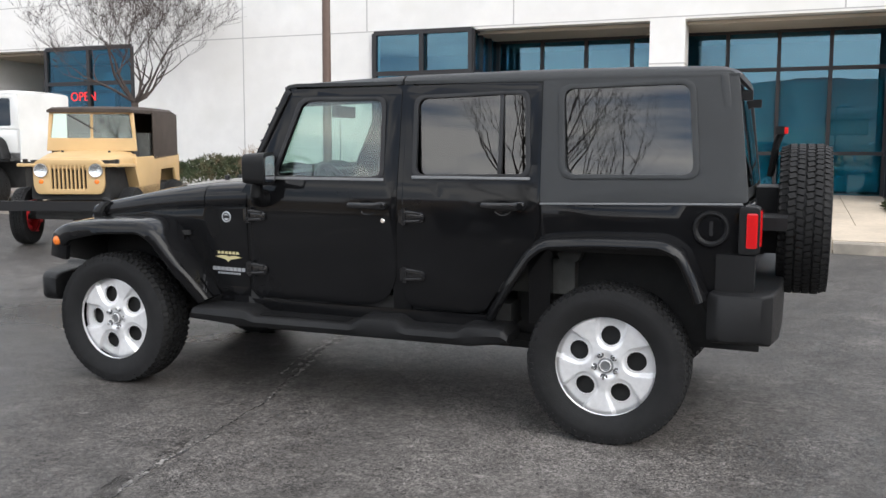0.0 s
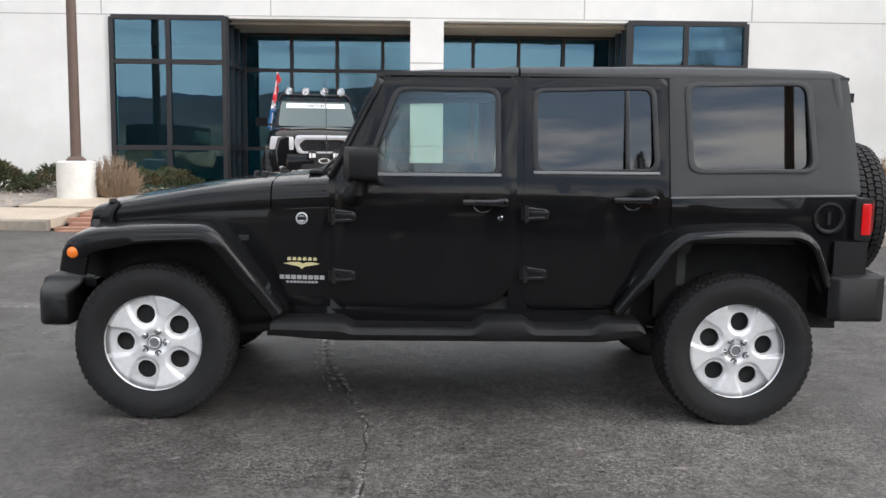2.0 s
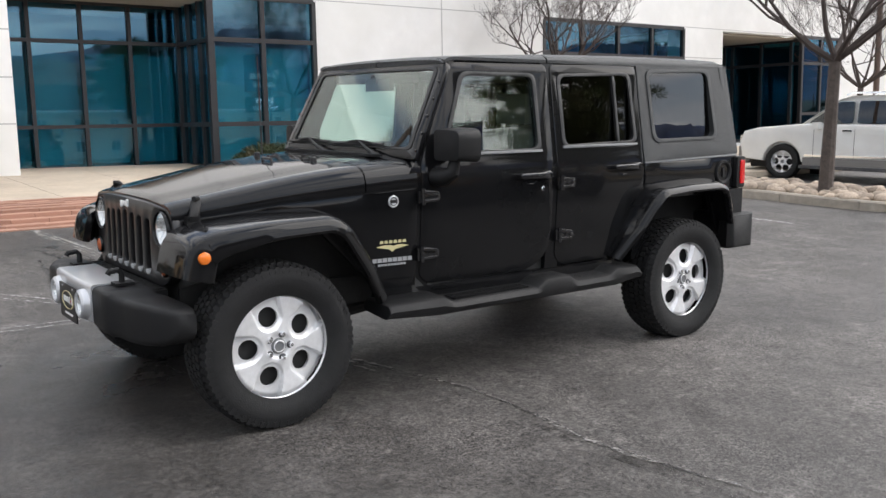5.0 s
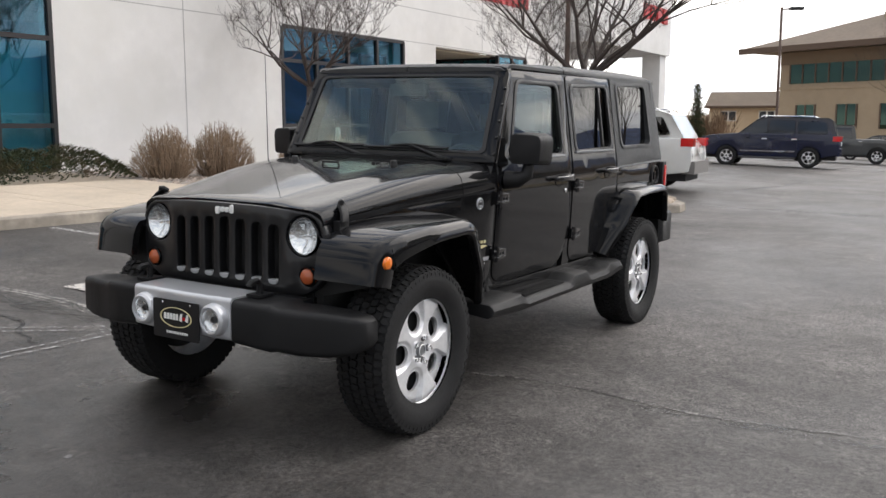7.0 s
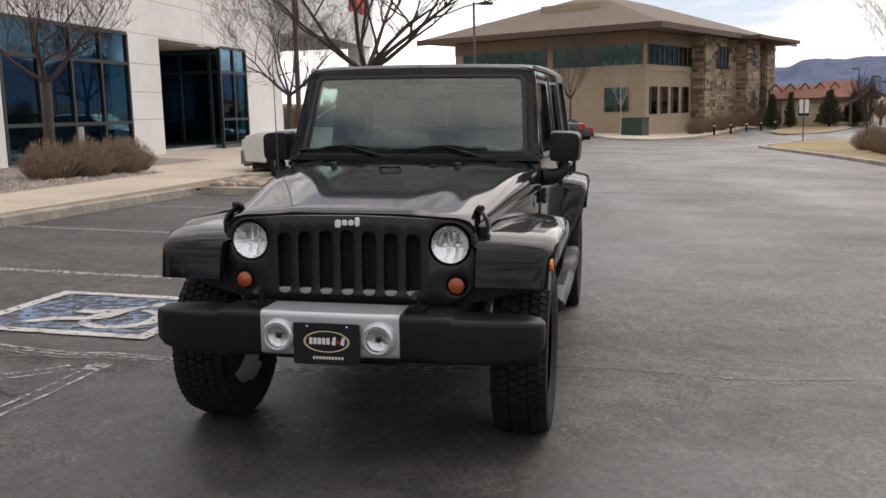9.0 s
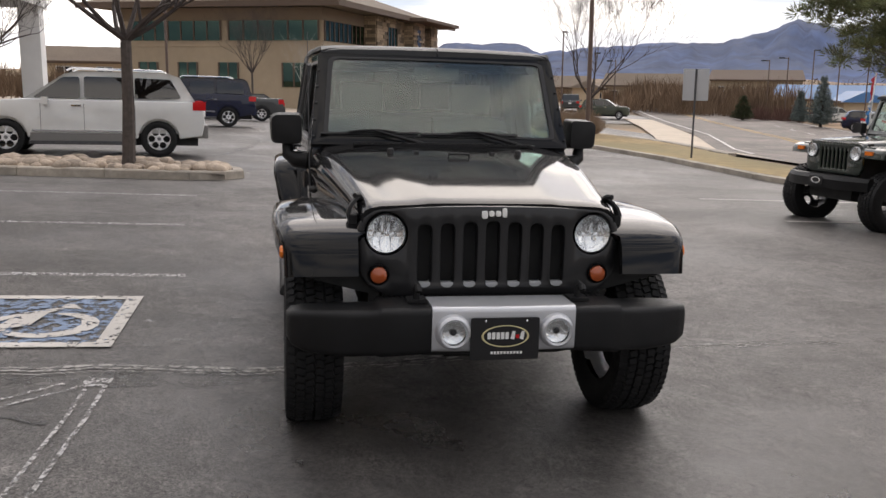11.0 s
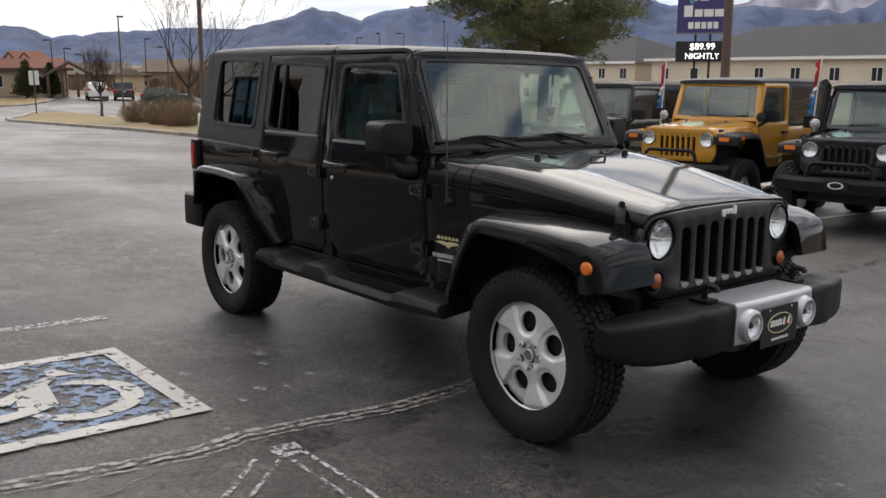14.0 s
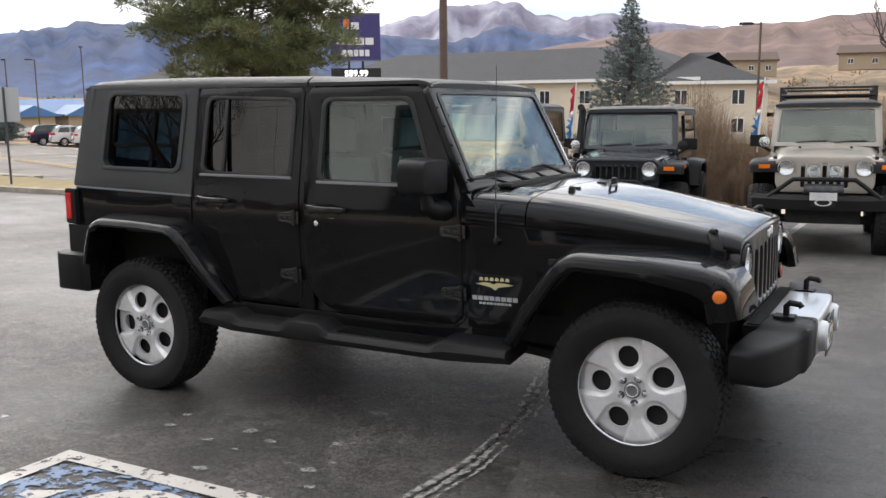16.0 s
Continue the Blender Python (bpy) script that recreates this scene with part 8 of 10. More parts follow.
road_car("black_pickup", "black pickup truck parked far away, tail towards the lot", "pickup truck", shift(-85.6, 29.0, lot(-85.6, 29.0)) @ rot("Z", 160), P_GREY, PU_BODY, PU_ROOF, 5.4, 0.94, 3.24, 0.34, windows=PU_WIN, tail_z=(0.84, 1.06))
for k, (x, y, pt) in enumerate(((-73.5, 51.5, P_WHITE), (-62.5, 47.5, P_BLUE), (-60.0, 47.6, P_WHITE), (-57.6, 47.8, P_WHITE), (-54.8, 48.2, P_GREY))):
    road_car("far_car", "car parked far off below the blue-roofed building", "car", shift(x, y, lot(x, y)) @ rot("Z", 60), pt, SUV_BODY, SUV_ROOF, 4.7, 0.92, 2.857, windows=SUV_WIN)


# ---------------------------------------------------------------- black pickup at the entrance, front towards +x
def black_truck(at):
    car = thing("black_pickup", "lifted black pickup with roof spot lamps at the glazed entrance", "pickup truck", at=at)
    lift, half = 0.22, 0.90
    body = part("body", loft(BM(), [[(x, y, z) for y, z in ((-w, z0), (-w - 0.02, (z0 + z1) / 2), (-w + 0.03, z1 - 0.05), (-w + 0.12, z1), (0, z1 + 0.03), (w - 0.12, z1), (w - 0.03, z1 - 0.05), (w + 0.02, (z0 + z1) / 2), (w, z0))]
                                    for x, w, z0, z1 in ((-2.6, 0.86, 0.62, 1.28), (0.55, 0.87, 0.62, 1.38), (1.1, 0.87, 0.64, 1.40), (1.6, 0.86, 0.66, 1.38), (2.05, 0.82, 0.70, 1.30), (2.25, 0.76, 0.72, 1.20))]), M_BLACK, car, "", 40)
    cab = part("cab", loft(BM(), [[(x - (z - 1.2) * sx, y * (1 - (z - 1.2) * 0.22), z) for y, z in ((-0.80, 1.2), (-0.80, 1.55), (-0.76, 1.88), (-0.55, 1.96), (0.55, 1.96), (0.76, 1.88), (0.80, 1.55), (0.80, 1.2))] for x, sx in ((1.08, 0.80), (0.98, 0.80), (-0.9, 0.0), (-1.0, -0.05))]), M_BLACK, car, "", 35)

    def wtilt(v):
        return Vector((1.10 - (v.y - 1.2) * 0.80 + v.z, v.x * (1 - (v.y - 1.2) * 0.22), v.y))
    ws_pts = curve_corners([(-0.74, 1.43), (0.74, 1.43), (0.74, 1.89), (-0.74, 1.89)], 0.06, 4)
    # Pale base colour stands in for the sky reflected in this windscreen
    part("windscreen", slab(BM(), ws_pts, "xy", 0.004, 0.0, warp=wtilt), mat("windscreen_sky_sheen", (0.10, 0.125, 0.12), 0.05, spec=0.8), cab)
    banner = part("sun_strip", slab(BM(), [(-0.62, 1.77), (0.62, 1.77), (0.62, 1.86), (-0.62, 1.86)], "xy", 0.010, 0.006, warp=wtilt), M_WHITE, cab, "white strip across the top of the windscreen")
    letters("CERTIFIED", 0.085, M_TRIM, cab, Matrix.Translation(wtilt(Vector((0, 1.812, 0.012)))) @ rot("Z", 90) @ rot("X", 52), label="dark letters on the white strip")
    rack = part("light_bar", tube(BM(), [(0.35, -0.66, 1.93), (0.37, -0.60, 2.02), (0.37, 0.60, 2.02), (0.35, 0.66, 1.93)], 0.028, 8), M_TRIM, cab)
    for y in (-0.48, -0.17, 0.17, 0.48):
        sp = part("roof_lamp", revolve(BM(), [(0.001, -0.08), (0.05, -0.05), (0.072, 0.0), (0.074, 0.01)], 20, shift(0.44, y, 2.09) @ FACE_X), M_REFLECT, rack)
        part("lens", revolve(BM(), [(0.001, 0.022), (0.05, 0.016), (0.073, 0.01)], 20, shift(0.44, y, 2.09) @ FACE_X), M_LENS, sp)
    gout = curve_corners([(-0.44, 0.93), (0.44, 0.93), (0.50, 1.12), (0.46, 1.24), (-0.46, 1.24), (-0.50, 1.12)], 0.05, 4)
    gin = curve_corners([(-0.36, 0.965), (0.36, 0.965), (0.42, 1.08), (0.32, 1.165), (-0.32, 1.165), (-0.42, 1.08)], 0.04, 4)
    g = part("grille_surround", slab(BM(), gout, "yz", 2.24, 2.31, holes=(gin,), r=0.012), M_SILVER, body, "silver grille surround")
    part("grille_mesh", slab(BM(), gin, "yz", 2.22, 2.26), M_TRIM, g)
    for z in (1.02, 1.06, 1.10, 1.14):
        part("grille_bar", box(BM(), 2.258, 2.275, -0.36, 0.36, z - 0.008, z + 0.008), M_PLASTIC, g)
    part("maker_mark", revolve(BM(), [(0.052, 0), (0.055, 0.008), (0.068, 0.008), (0.07, 0)], 24, shift(2.285, 0, 1.085) @ Matrix.Diagonal((1, 1, 0.7, 1)) @ FACE_X), M_CHROME, g)
    bump = part("front_bumper", loft(BM(), [[(x0, y, 0.52), (x1, y, 0.55), (x1 + 0.03, y, 0.72), (x1, y, 0.92), (x0, y, 0.95)] for y, x0, x1 in ((-0.88, 1.75, 1.95), (-0.6, 1.95, 2.30), (0.6, 1.95, 2.30), (0.88, 1.75, 1.95))]), M_BLACK, car, "", 40)
    part("lower_intake", slab(BM(), curve_corners([(-0.42, 0.60), (0.42, 0.60), (0.36, 0.76), (-0.36, 0.76)], 0.04, 3), "yz", 2.32, 2.345), M_TRIM, bump)
    part("skid_plate", slab(BM(), [(-0.48, 0.40), (0.48, 0.40), (0.42, 0.58), (-0.42, 0.58)], "yz", 2.16, 2.18, warp=lambda v: Vector((v.x - (0.58 - v.z) * 0.5, v.y, v.z))), mat("grey_skid_plate", (0.22, 0.21, 0.20), 0.45, metal=0.3, var=0.15, scale=12), bump)
    for s in (1, -1):
        h = part("headlight", slab(BM(), curve_corners([(s * 0.50, 0.99), (s * 0.90, 1.00), (s * 0.87, 1.22), (s * 0.50, 1.21)][::s], 0.03, 3), "yz", 2.02, 2.275, r=0.02, warp=lambda v: Vector((v.x - max(0, abs(v.y) - 0.56) * 0.6, v.y, v.z))), M_HEADLAMP, body, "clear wraparound headlight")
        part("lens", revolve(BM(), [(0.001, 0.012), (0.05, 0.006), (0.06, 0)], 18, shift(2.20, s * 0.70, 1.09) @ FACE_X), M_LENS, h)
        part("fog_lamp", revolve(BM(), [(0.001, 0.012), (0.04, 0.006), (0.055, -0.01)], 18, shift(2.22, s * 0.68, 0.70) @ FACE_X), M_REFLECT, bump)
        d = part("driving_lamp_cover", revolve(BM(), [(0.001, 0.016), (0.075, 0.014), (0.085, 0.0), (0.085, -0.05)], 24, shift(2.40, s * 0.20, 0.90) @ FACE_X), M_TRIM, bump, "round black lamp cover with white mark")
        part("cover_mark", box(box(BM(), 2.415, 2.420, s * 0.20 - 0.055, s * 0.20 - 0.02, 0.86, 0.94), 2.415, 2.420, s * 0.20 - 0.005, s * 0.20 + 0.05, 0.865, 0.935), M_WHITE, d)
        m = part("door_mirror", box(BM(), 0.82, 0.95, s * 1.00 - 0.10, s * 1.00 + 0.10, 1.42, 1.57, 0.04, 3), M_BLACK, cab)
        part("mirror_arm", box(BM(), 0.85, 0.91, min(s * 0.74, s * 0.92), max(s * 0.74, s * 0.92), 1.43, 1.47, 0.01), M_TRIM, m)
        part("front_flare", loft(BM(), [[(1.48 + r * math.cos(radians(a)), y, 0.55 + r * math.sin(radians(a))) for r, y in ((0.46, s * 0.80), (0.54, s * 0.84), (0.54, s * 0.96), (0.48, s * 0.97))] for a in range(-5, 186, 19)]), M_BLACK, car, "", 40)
        for x in (1.48, -1.75):
            put_wheel(car, KIT_BIG, shift(x, s * 0.80, 0.428) @ rot("Z", 0 if s > 0 else 180), nuts=False)
    part("plate", box(BM(), 2.33, 2.345, -0.17, 0.17, 0.76, 0.86, 0.004), M_TRIM, bump)
    part("plate_oval", revolve(BM(), [(0.07, 0), (0.075, 0.004), (0.095, 0.004), (0.10, 0)], 24, shift(2.346, 0, 0.81) @ Matrix.Diagonal((1, 1, 0.45, 1)) @ FACE_X), M_WHITE, bump)
    part("underbody", box(BM(), -2.5, 1.9, -0.6, 0.6, 0.45, 0.75), M_UNDER, car)
    return car


black_truck(shift(2.03, -10.90, lot(2.0, -10.9) + 0.05) @ rot("Z", 101) @ Matrix.Diagonal((0.92, 0.92, 0.91, 1)))
flag(2.70, -10.30, lot(2.9, -10.4) + 1.52, tall=0.75, lean=-0.14)

# ---------------------------------------------------------------- trees and planting
def branches(bm, p, d, length, radius, depth, rng, sides=5, spread=0.55, droop=0.0, leafy=None):
    """Grows one limb and its side twigs as tapered tubes."""
    steps = 4 if depth > 1 else 3
    path, rad = [p.copy()], [radius]
    for i in range(steps):
        d = (d + Vector((rng.uniform(-1, 1), rng.uniform(-1, 1), rng.uniform(-0.6, 0.9))) * 0.27 + Vector((0, 0, 0.05 - droop))).normalized()
        p = p + d * (length / steps)
        path.append(p.copy())
        rad.append(radius * (1 - 0.62 * (i + 1) / steps))
    tube(bm, path, rad, sides if depth > 1 else 3, caps=False)
    if depth <= 0:
        if leafy is not None:
            leafy.append((p, d))
        return
    n = rng.randint(3, 4) if depth > 1 else rng.randint(3, 5)
    for i in range(n):
        k = rng.uniform(0.30, 1.0) if i else 1.0
        j = min(steps, max(1, round(k * steps)))
        side = Vector((rng.uniform(-1, 1), rng.uniform(-1, 1), rng.uniform(-0.25, 0.6))).normalized()
        nd = (d + side * spread * rng.uniform(0.7, 1.5)).normalized()
        branches(bm, path[j], nd, length * rng.uniform(0.55, 0.82), max(rad[j] * 0.70, 0.0032), depth - 1, rng, sides, spread, droop, leafy)


M_PALETWIG = mat("pale_twig", (0.40, 0.37, 0.33), 0.9, var=0.15, scale=9)


def bare_tree(x, y, height, seed, label, trunk=0.10, first=0.35, limbs=5, depth=4, spread=0.6, reach=0.42, base=None, bark=M_BARK, twig=M_TWIG, flat=0.0):
    rng = random.Random(seed)
    z = lot(x, y) + 0.1 if base is None else base
    tree = thing("bare_tree", label, "tree", "leafless trees", shift(x, y, z))
    fork = Vector((rng.uniform(-0.1, 0.1), rng.uniform(-0.1, 0.1), height * first))
    part("trunk", tube(BM(), [(0, 0, -0.1), (0, 0, 0.12), fork * 0.5 + Vector((0.04, 0.02, 0)), fork], [trunk * 1.5, trunk * 1.1, trunk * 0.95, trunk * 0.85], 10, caps=False), bark, tree)
    bm = BM()
    for i in range(limbs):
        a = 2 * math.pi * (i + rng.uniform(-0.25, 0.25)) / limbs
        up = rng.uniform(0.55 - flat, 1.3 - flat) if i else 1.8
        branches(bm, fork, Vector((math.cos(a), math.sin(a), up)).normalized(), height * reach * rng.uniform(0.8, 1.1), trunk * 0.46, depth - 1, rng, 5, spread)
    part("crown", bm, twig, tree, "spreading bare crown", 60)
    return tree


bare_tree(10.6, -10.4, 4.6, 11, "wide leafless tree by the white wall", 0.085, 0.40, 7, 6, 0.95, 0.30, flat=0.30)
bare_tree(-11.2, -10.3, 4.5, 12, "leafless tree in the bed by the white wall", 0.10, 0.42, 8, 6, 0.95, 0.36, flat=0.15)
bare_tree(-10.35, -3.35, 5.2, 13, "wide leafless tree in the rock island", 0.105, 0.40, 8, 6, 0.9, 0.40, flat=0.15)
bare_tree(-21.5, -9.0, 4.8, 14, "leafless tree by the side entrance", 0.09, 0.38, 8, 6, 0.95, 0.38, flat=0.15)
bare_tree(-32.6, 12.6, 8.4, 15, "wide leafless tree on the grass verge", 0.09, 0.18, 7, 6, 0.50, 0.30)
bare_tree(-52.0, 15.4, 5.9, 16, "slim pointed leafless tree on the verge", 0.08, 0.22, 16, 5, 0.32, 0.20, flat=-0.8)
bare_tree(-74.0, 1.1, 7.2, 17, "pale young leafless tree by the tan building", 0.05, 0.33, 6, 4, 0.40, 0.26, flat=-1.0, twig=M_PALETWIG, bark=M_PALETWIG)
bare_tree(-68.0, -2.8, 9.5, 18, "leafless tree in front of the tan facade", 0.09, 0.3, 10, 5, 0.5, 0.27, flat=-0.7)
bare_tree(2.9, 16.6, 6.4, 19, "tall leafless tree behind the parked row", 0.14, 0.35, 7, 5, 0.6, 0.40)


def dry_bush(x, y, r, h, seed, label="dry twiggy rounded bush in the bed"):
    rng = random.Random(seed)
    bm = BM()
    ph = rng.uniform(0, 6)
    for i in range(int(400 * r / 0.6)):
        a, k = rng.uniform(0, 2 * math.pi), math.sqrt(rng.random())
        lump = 1 + 0.12 * math.sin(3 * a + ph) + 0.07 * math.sin(7 * a - ph)
        tip = Vector((r * lump * k * math.cos(a), r * lump * k * math.sin(a), h * math.sqrt(max(0.015, 1 - 0.93 * k * k)) * rng.uniform(0.72, 1.05)))
        root = Vector((tip.x * 0.58, tip.y * 0.58, 0))
        mid = root.lerp(tip, 0.55) + Vector((rng.uniform(-1, 1), rng.uniform(-1, 1), rng.uniform(0, 0.6))) * 0.05
        tube(bm, [root, mid, tip], [0.007, 0.0055, 0.0025], 3, caps=False)
        for j in range(3):
            q = mid.lerp(tip, rng.uniform(0.1, 0.9))
            tube(bm, [q, q + Vector((rng.uniform(-1, 1), rng.uniform(-1, 1), rng.uniform(0.2, 1.2))) * 0.11 * h], [0.004, 0.002], 3, caps=False)
    return lone("dry_bush", bm, M_DRYBUSH, label, "bush", "dry bushes", at=shift(x, y, lot(x, y) + 0.12), smooth=False)


def juniper(x0, x1, y0, y1, h, seed, label="low dark green juniper hedge with brown tips"):
    rng = random.Random(seed)
    bm = BM()
    n = int(5200 * (x1 - x0) * (y1 - y0) / 3)
    cx, cy = (x0 + x1) / 2, (y0 + y1) / 2
    for i in range(n):
        u, v = rng.uniform(-1, 1), rng.uniform(-1, 1)
        dome = max(0.0, (1 - abs(u) ** 3.5) * (1 - abs(v) ** 3)) ** 0.6
        lump = 0.75 + 0.25 * noise.noise(Vector((u * 3 + seed, v * 2.5, 0)))
        z = h * dome * lump * (1 - 0.55 * rng.random() ** 2.2)
        p = Vector((u * (x1 - x0) / 2, v * (y1 - y0) / 2, z))
        d = Vector((rng.uniform(-1, 1) + u, rng.uniform(-1, 1) + v, rng.uniform(0.2, 1.4))).normalized()
        s = d.orthogonal().normalized() * 0.014
        L = rng.uniform(0.05, 0.12)
        a, b, c = bm.verts.new(p - s), bm.verts.new(p + s), bm.verts.new(p + d * L)
        bm.faces.new((a, b, c))
    return lone("juniper_hedge", bm, M_HEDGE, label, "hedge", "evergreen hedges", at=shift(cx, cy, lot(cx, cy) + 0.12), smooth=False)


juniper(-6.3, -3.7, -11.9, -10.3, 0.68, 1)
juniper(5.9, 7.2, -11.8, -10.6, 0.55, 2)
juniper(7.2, 10.8, -11.8, -10.4, 0.80, 3)
juniper(4.1, 5.6, -11.9, -10.6, 0.50, 4)
juniper(11.0, 13.5, -11.8, -10.4, 0.60, 5)
juniper(-27.5, -25.6, -12.0, -11.0, 0.5, 6)
for k, (x, y, r, h) in enumerate(((-6.9, -10.2, 0.62, 1.02), (-8.1, -10.0, 0.66, 1.08), (-10.2, -9.7, 0.60, 0.80), (-11.0, -9.4, 0.62, 0.85), (-12.1, -9.4, 0.66, 0.82), (-13.0, -9.6, 0.6, 0.78), (5.35, -10.3, 0.52, 0.74), (8.1, -10.9, 0.34, 0.95))):
    dry_bush(x, y, r, h, 30 + k)
for k, (x, y) in enumerate(((-36.2, 11.7), (-32.9, 11.4), (-30.6, 11.2), (-31.8, 12.1))):
    dry_bush(x, y, 0.85, 1.1, 60 + k, "tan ornamental grass clump on the verge")
for k in range(9):
    dry_bush(-3.2 + 1.1 * k, 15.4 + 0.6 * math.sin(k), 1.0, 2.35 + 0.5 * math.sin(2.3 * k), 80 + k, "tall dry brush behind the parked row")


def needle_tree(name, label, x, y, height, width, material, seed, low, spruce):
    """An evergreen: trunk, whorled limbs, and tufts of needle blades along them."""
    rng = random.Random(seed)
    z0 = lot(x, y)
    tree = thing(name, label, "tree", at=shift(x, y, z0))
    part("trunk", tube(BM(), [(0, 0, -0.1), (0.03, 0, height * 0.4), (0.02, 0.03, height * 0.96)], [0.024 * height + 0.04, 0.018 * height + 0.02, 0.01], 9), M_BARK, tree)
    limbs, needles = BM(), BM()
    n = 190 if spruce else 120
    for i in range(n):
        f = (i + rng.random()) / n
        z = low + (height - low) * f
        a = i * 2.4 + rng.uniform(-0.5, 0.5)
        if spruce:
            reach = width / 2 * (1 - f) ** 0.9 * rng.uniform(0.8, 1.06) + 0.08
            rise = 0.10
        else:
            reach = width / 2 * (math.sin(math.pi * min(1, 0.16 + 0.84 * f)) ** 0.65) * rng.uniform(0.62, 1.08)
            rise = rng.uniform(-0.10, 0.38)
        d = Vector((math.cos(a), math.sin(a), rise)).normalized()
        p0 = Vector((0, 0, z))
        path = [p0, p0 + d * reach * 0.5 + Vector((0, 0, -0.02)), p0 + d * reach + Vector((0, 0, 0.06 * reach))]
        tube(limbs, path, [0.022, 0.014, 0.005], 4, caps=False)
        if not spruce:
            for c in range(max(3, int(reach * 3.6))):
                k = 0.30 + 0.72 * (c + rng.random()) / max(3, int(reach * 3.6))
                q = path[0].lerp(path[2], k) + Vector((rng.gauss(0, 0.20), rng.gauss(0, 0.20), rng.gauss(0.02, 0.14)))
                tube(limbs, [path[0].lerp(path[2], max(0.1, k - 0.15)), q], [0.008, 0.004], 3, caps=False)
                for b in range(115):
                    out = Vector((rng.gauss(0, 1), rng.gauss(0, 1), rng.gauss(0.25, 0.8))).normalized()
                    e = (out + d * 0.3 + Vector((0, 0, 0.35))).normalized()
                    o = q + Vector((out.x, out.y, out.z * 0.7)) * 0.22 * rng.random() ** 0.5
                    s = (Matrix.Rotation(rng.uniform(0, 6.28), 3, e) @ e.orthogonal().normalized()) * 0.0115
                    needles.faces.new((needles.verts.new(o - s), needles.verts.new(o + s), needles.verts.new(o + e * rng.uniform(0.09, 0.18))))
            continue
        clumps = max(3, int(reach * 13.0))
        for c in range(clumps):
            k = 0.22 + 0.80 * (c + rng.random()) / clumps
            q = path[0].lerp(path[2], k) + Vector((rng.gauss(0, 0.14), rng.gauss(0, 0.14), rng.gauss(0, 0.09))) * (1.0 if not spruce else 0.7)
            for b in range(14):
                e = (d * 0.5 + Vector((rng.gauss(0, 1), rng.gauss(0, 1), rng.gauss(0.35, 0.8)))).normalized()
                L = rng.uniform(0.10, 0.20)
                s = e.orthogonal().normalized()
                s = (Matrix.Rotation(rng.uniform(0, 6.28), 3, e) @ s) * 0.020
                u, v, w = needles.verts.new(q - s), needles.verts.new(q + s), needles.verts.new(q + e * L)
                needles.faces.new((u, v, w))
    part("limb", limbs, M_BARK, tree)
    part("needles", needles, material, tree, "dense clumps of needles", smooth=False)
    return tree


needle_tree("pine_tree", "dark green bushy pine tree behind the parked row", -12.4, 13.2, 5.9, 5.8, M_PINE, 5, 2.35, False)
needle_tree("spruce_tree", "blue-grey conical spruce in front of the hotel", -9.9, 36.0, 7.9, 5.9, M_SPRUCE, 6, 0.5, True)
needle_tree("spruce_tree", "small dark spruce by the blue-roofed building", -66.1, 45.1, 4.3, 2.6, M_SPRUCE, 7, 0.3, True)
needle_tree("spruce_tree", "dark upright evergreen by the stone tower", -93.3, 16.4, 3.4, 1.9, M_HEDGE, 8, 0.2, True)
needle_tree("spruce_tree", "slim dark evergreen by the stone tower", -94.5, 18.4, 3.6, 1.2, M_HEDGE, 9, 0.2, True)
needle_tree("spruce_tree", "broad dark evergreen by the red-roofed house", -91.5, 21.6, 3.6, 3.0, M_HEDGE, 10, 0.2, True)
needle_tree("spruce_tree", "broad dark evergreen by the red-roofed house", -91.8, 24.0, 3.3, 2.6, M_HEDGE, 11, 0.2, True)
needle_tree("spruce_tree", "dark upright evergreen on the rise behind the office", -90.6, -24.2, 6.0, 2.4, M_HEDGE, 14, 0.2, True)
needle_tree("spruce_tree", "small blue-grey spruce beyond the street", -74.5, 48.2, 2.9, 1.7, M_SPRUCE, 12, 0.2, True)
needle_tree("spruce_tree", "round dark evergreen beyond the street", -76.3, 43.3, 2.3, 2.1, M_HEDGE, 13, 0.15, True)


# ---------------------------------------------------------------- lamp posts and small street things
def lamp_post(x, y, height, r, label, base=True, arm=True, heading=0.0, girth=1.0):
    z = lot(x, y)
    post = thing("lamp_post", label, "lamp post", "parking lot lamp posts", shift(x, y, z) @ rot("Z", heading))
    z0 = 0.0
    if base:
        part("concrete_base", revolve(BM(), [(0.001, 0.74), (0.27 * girth, 0.74), (0.31 * girth, 0.71), (0.315 * girth, 0.5), (0.315 * girth, -0.1)], 28), M_POLEBASE, post, "round white painted concrete base")
        part("base_cover", revolve(BM(), [(r * 1.9, 0.735), (r * 1.9, 0.76), (r * 1.1, 0.82), (r, 0.82)], 16), M_POLE, post)
        z0 = 0.74
    part("pole", tube(BM(), [(0, 0, z0), (0, 0, height)], [r, r * 0.8], 12), M_POLE, post)
    if arm:
        part("lamp_arm", tube(BM(), [(0, 0, height - 0.1), (0.5, 0, height - 0.05)], 0.03, 6), M_POLE, post)
        part("lamp_head", box(BM(), 0.35, 0.95, -0.18, 0.18, height - 0.12, height, 0.03), M_TRIM, post)
    return post


lamp_post(5.87, -10.0, 7.5, 0.085, "brown steel lamp post on a white round base by the walk")
lamp_post(-7.0, 13.1, 7.5, 0.10, "brown steel lamp post behind the parked row", base=False)
lamp_post(-25.6, 10.0, 8.5, 0.085, "brown steel lamp post on a white base on the verge", girth=0.7)
lamp_post(-22.5, -9.0, 7.5, 0.09, "brown steel lamp post by the side entrance", base=False)
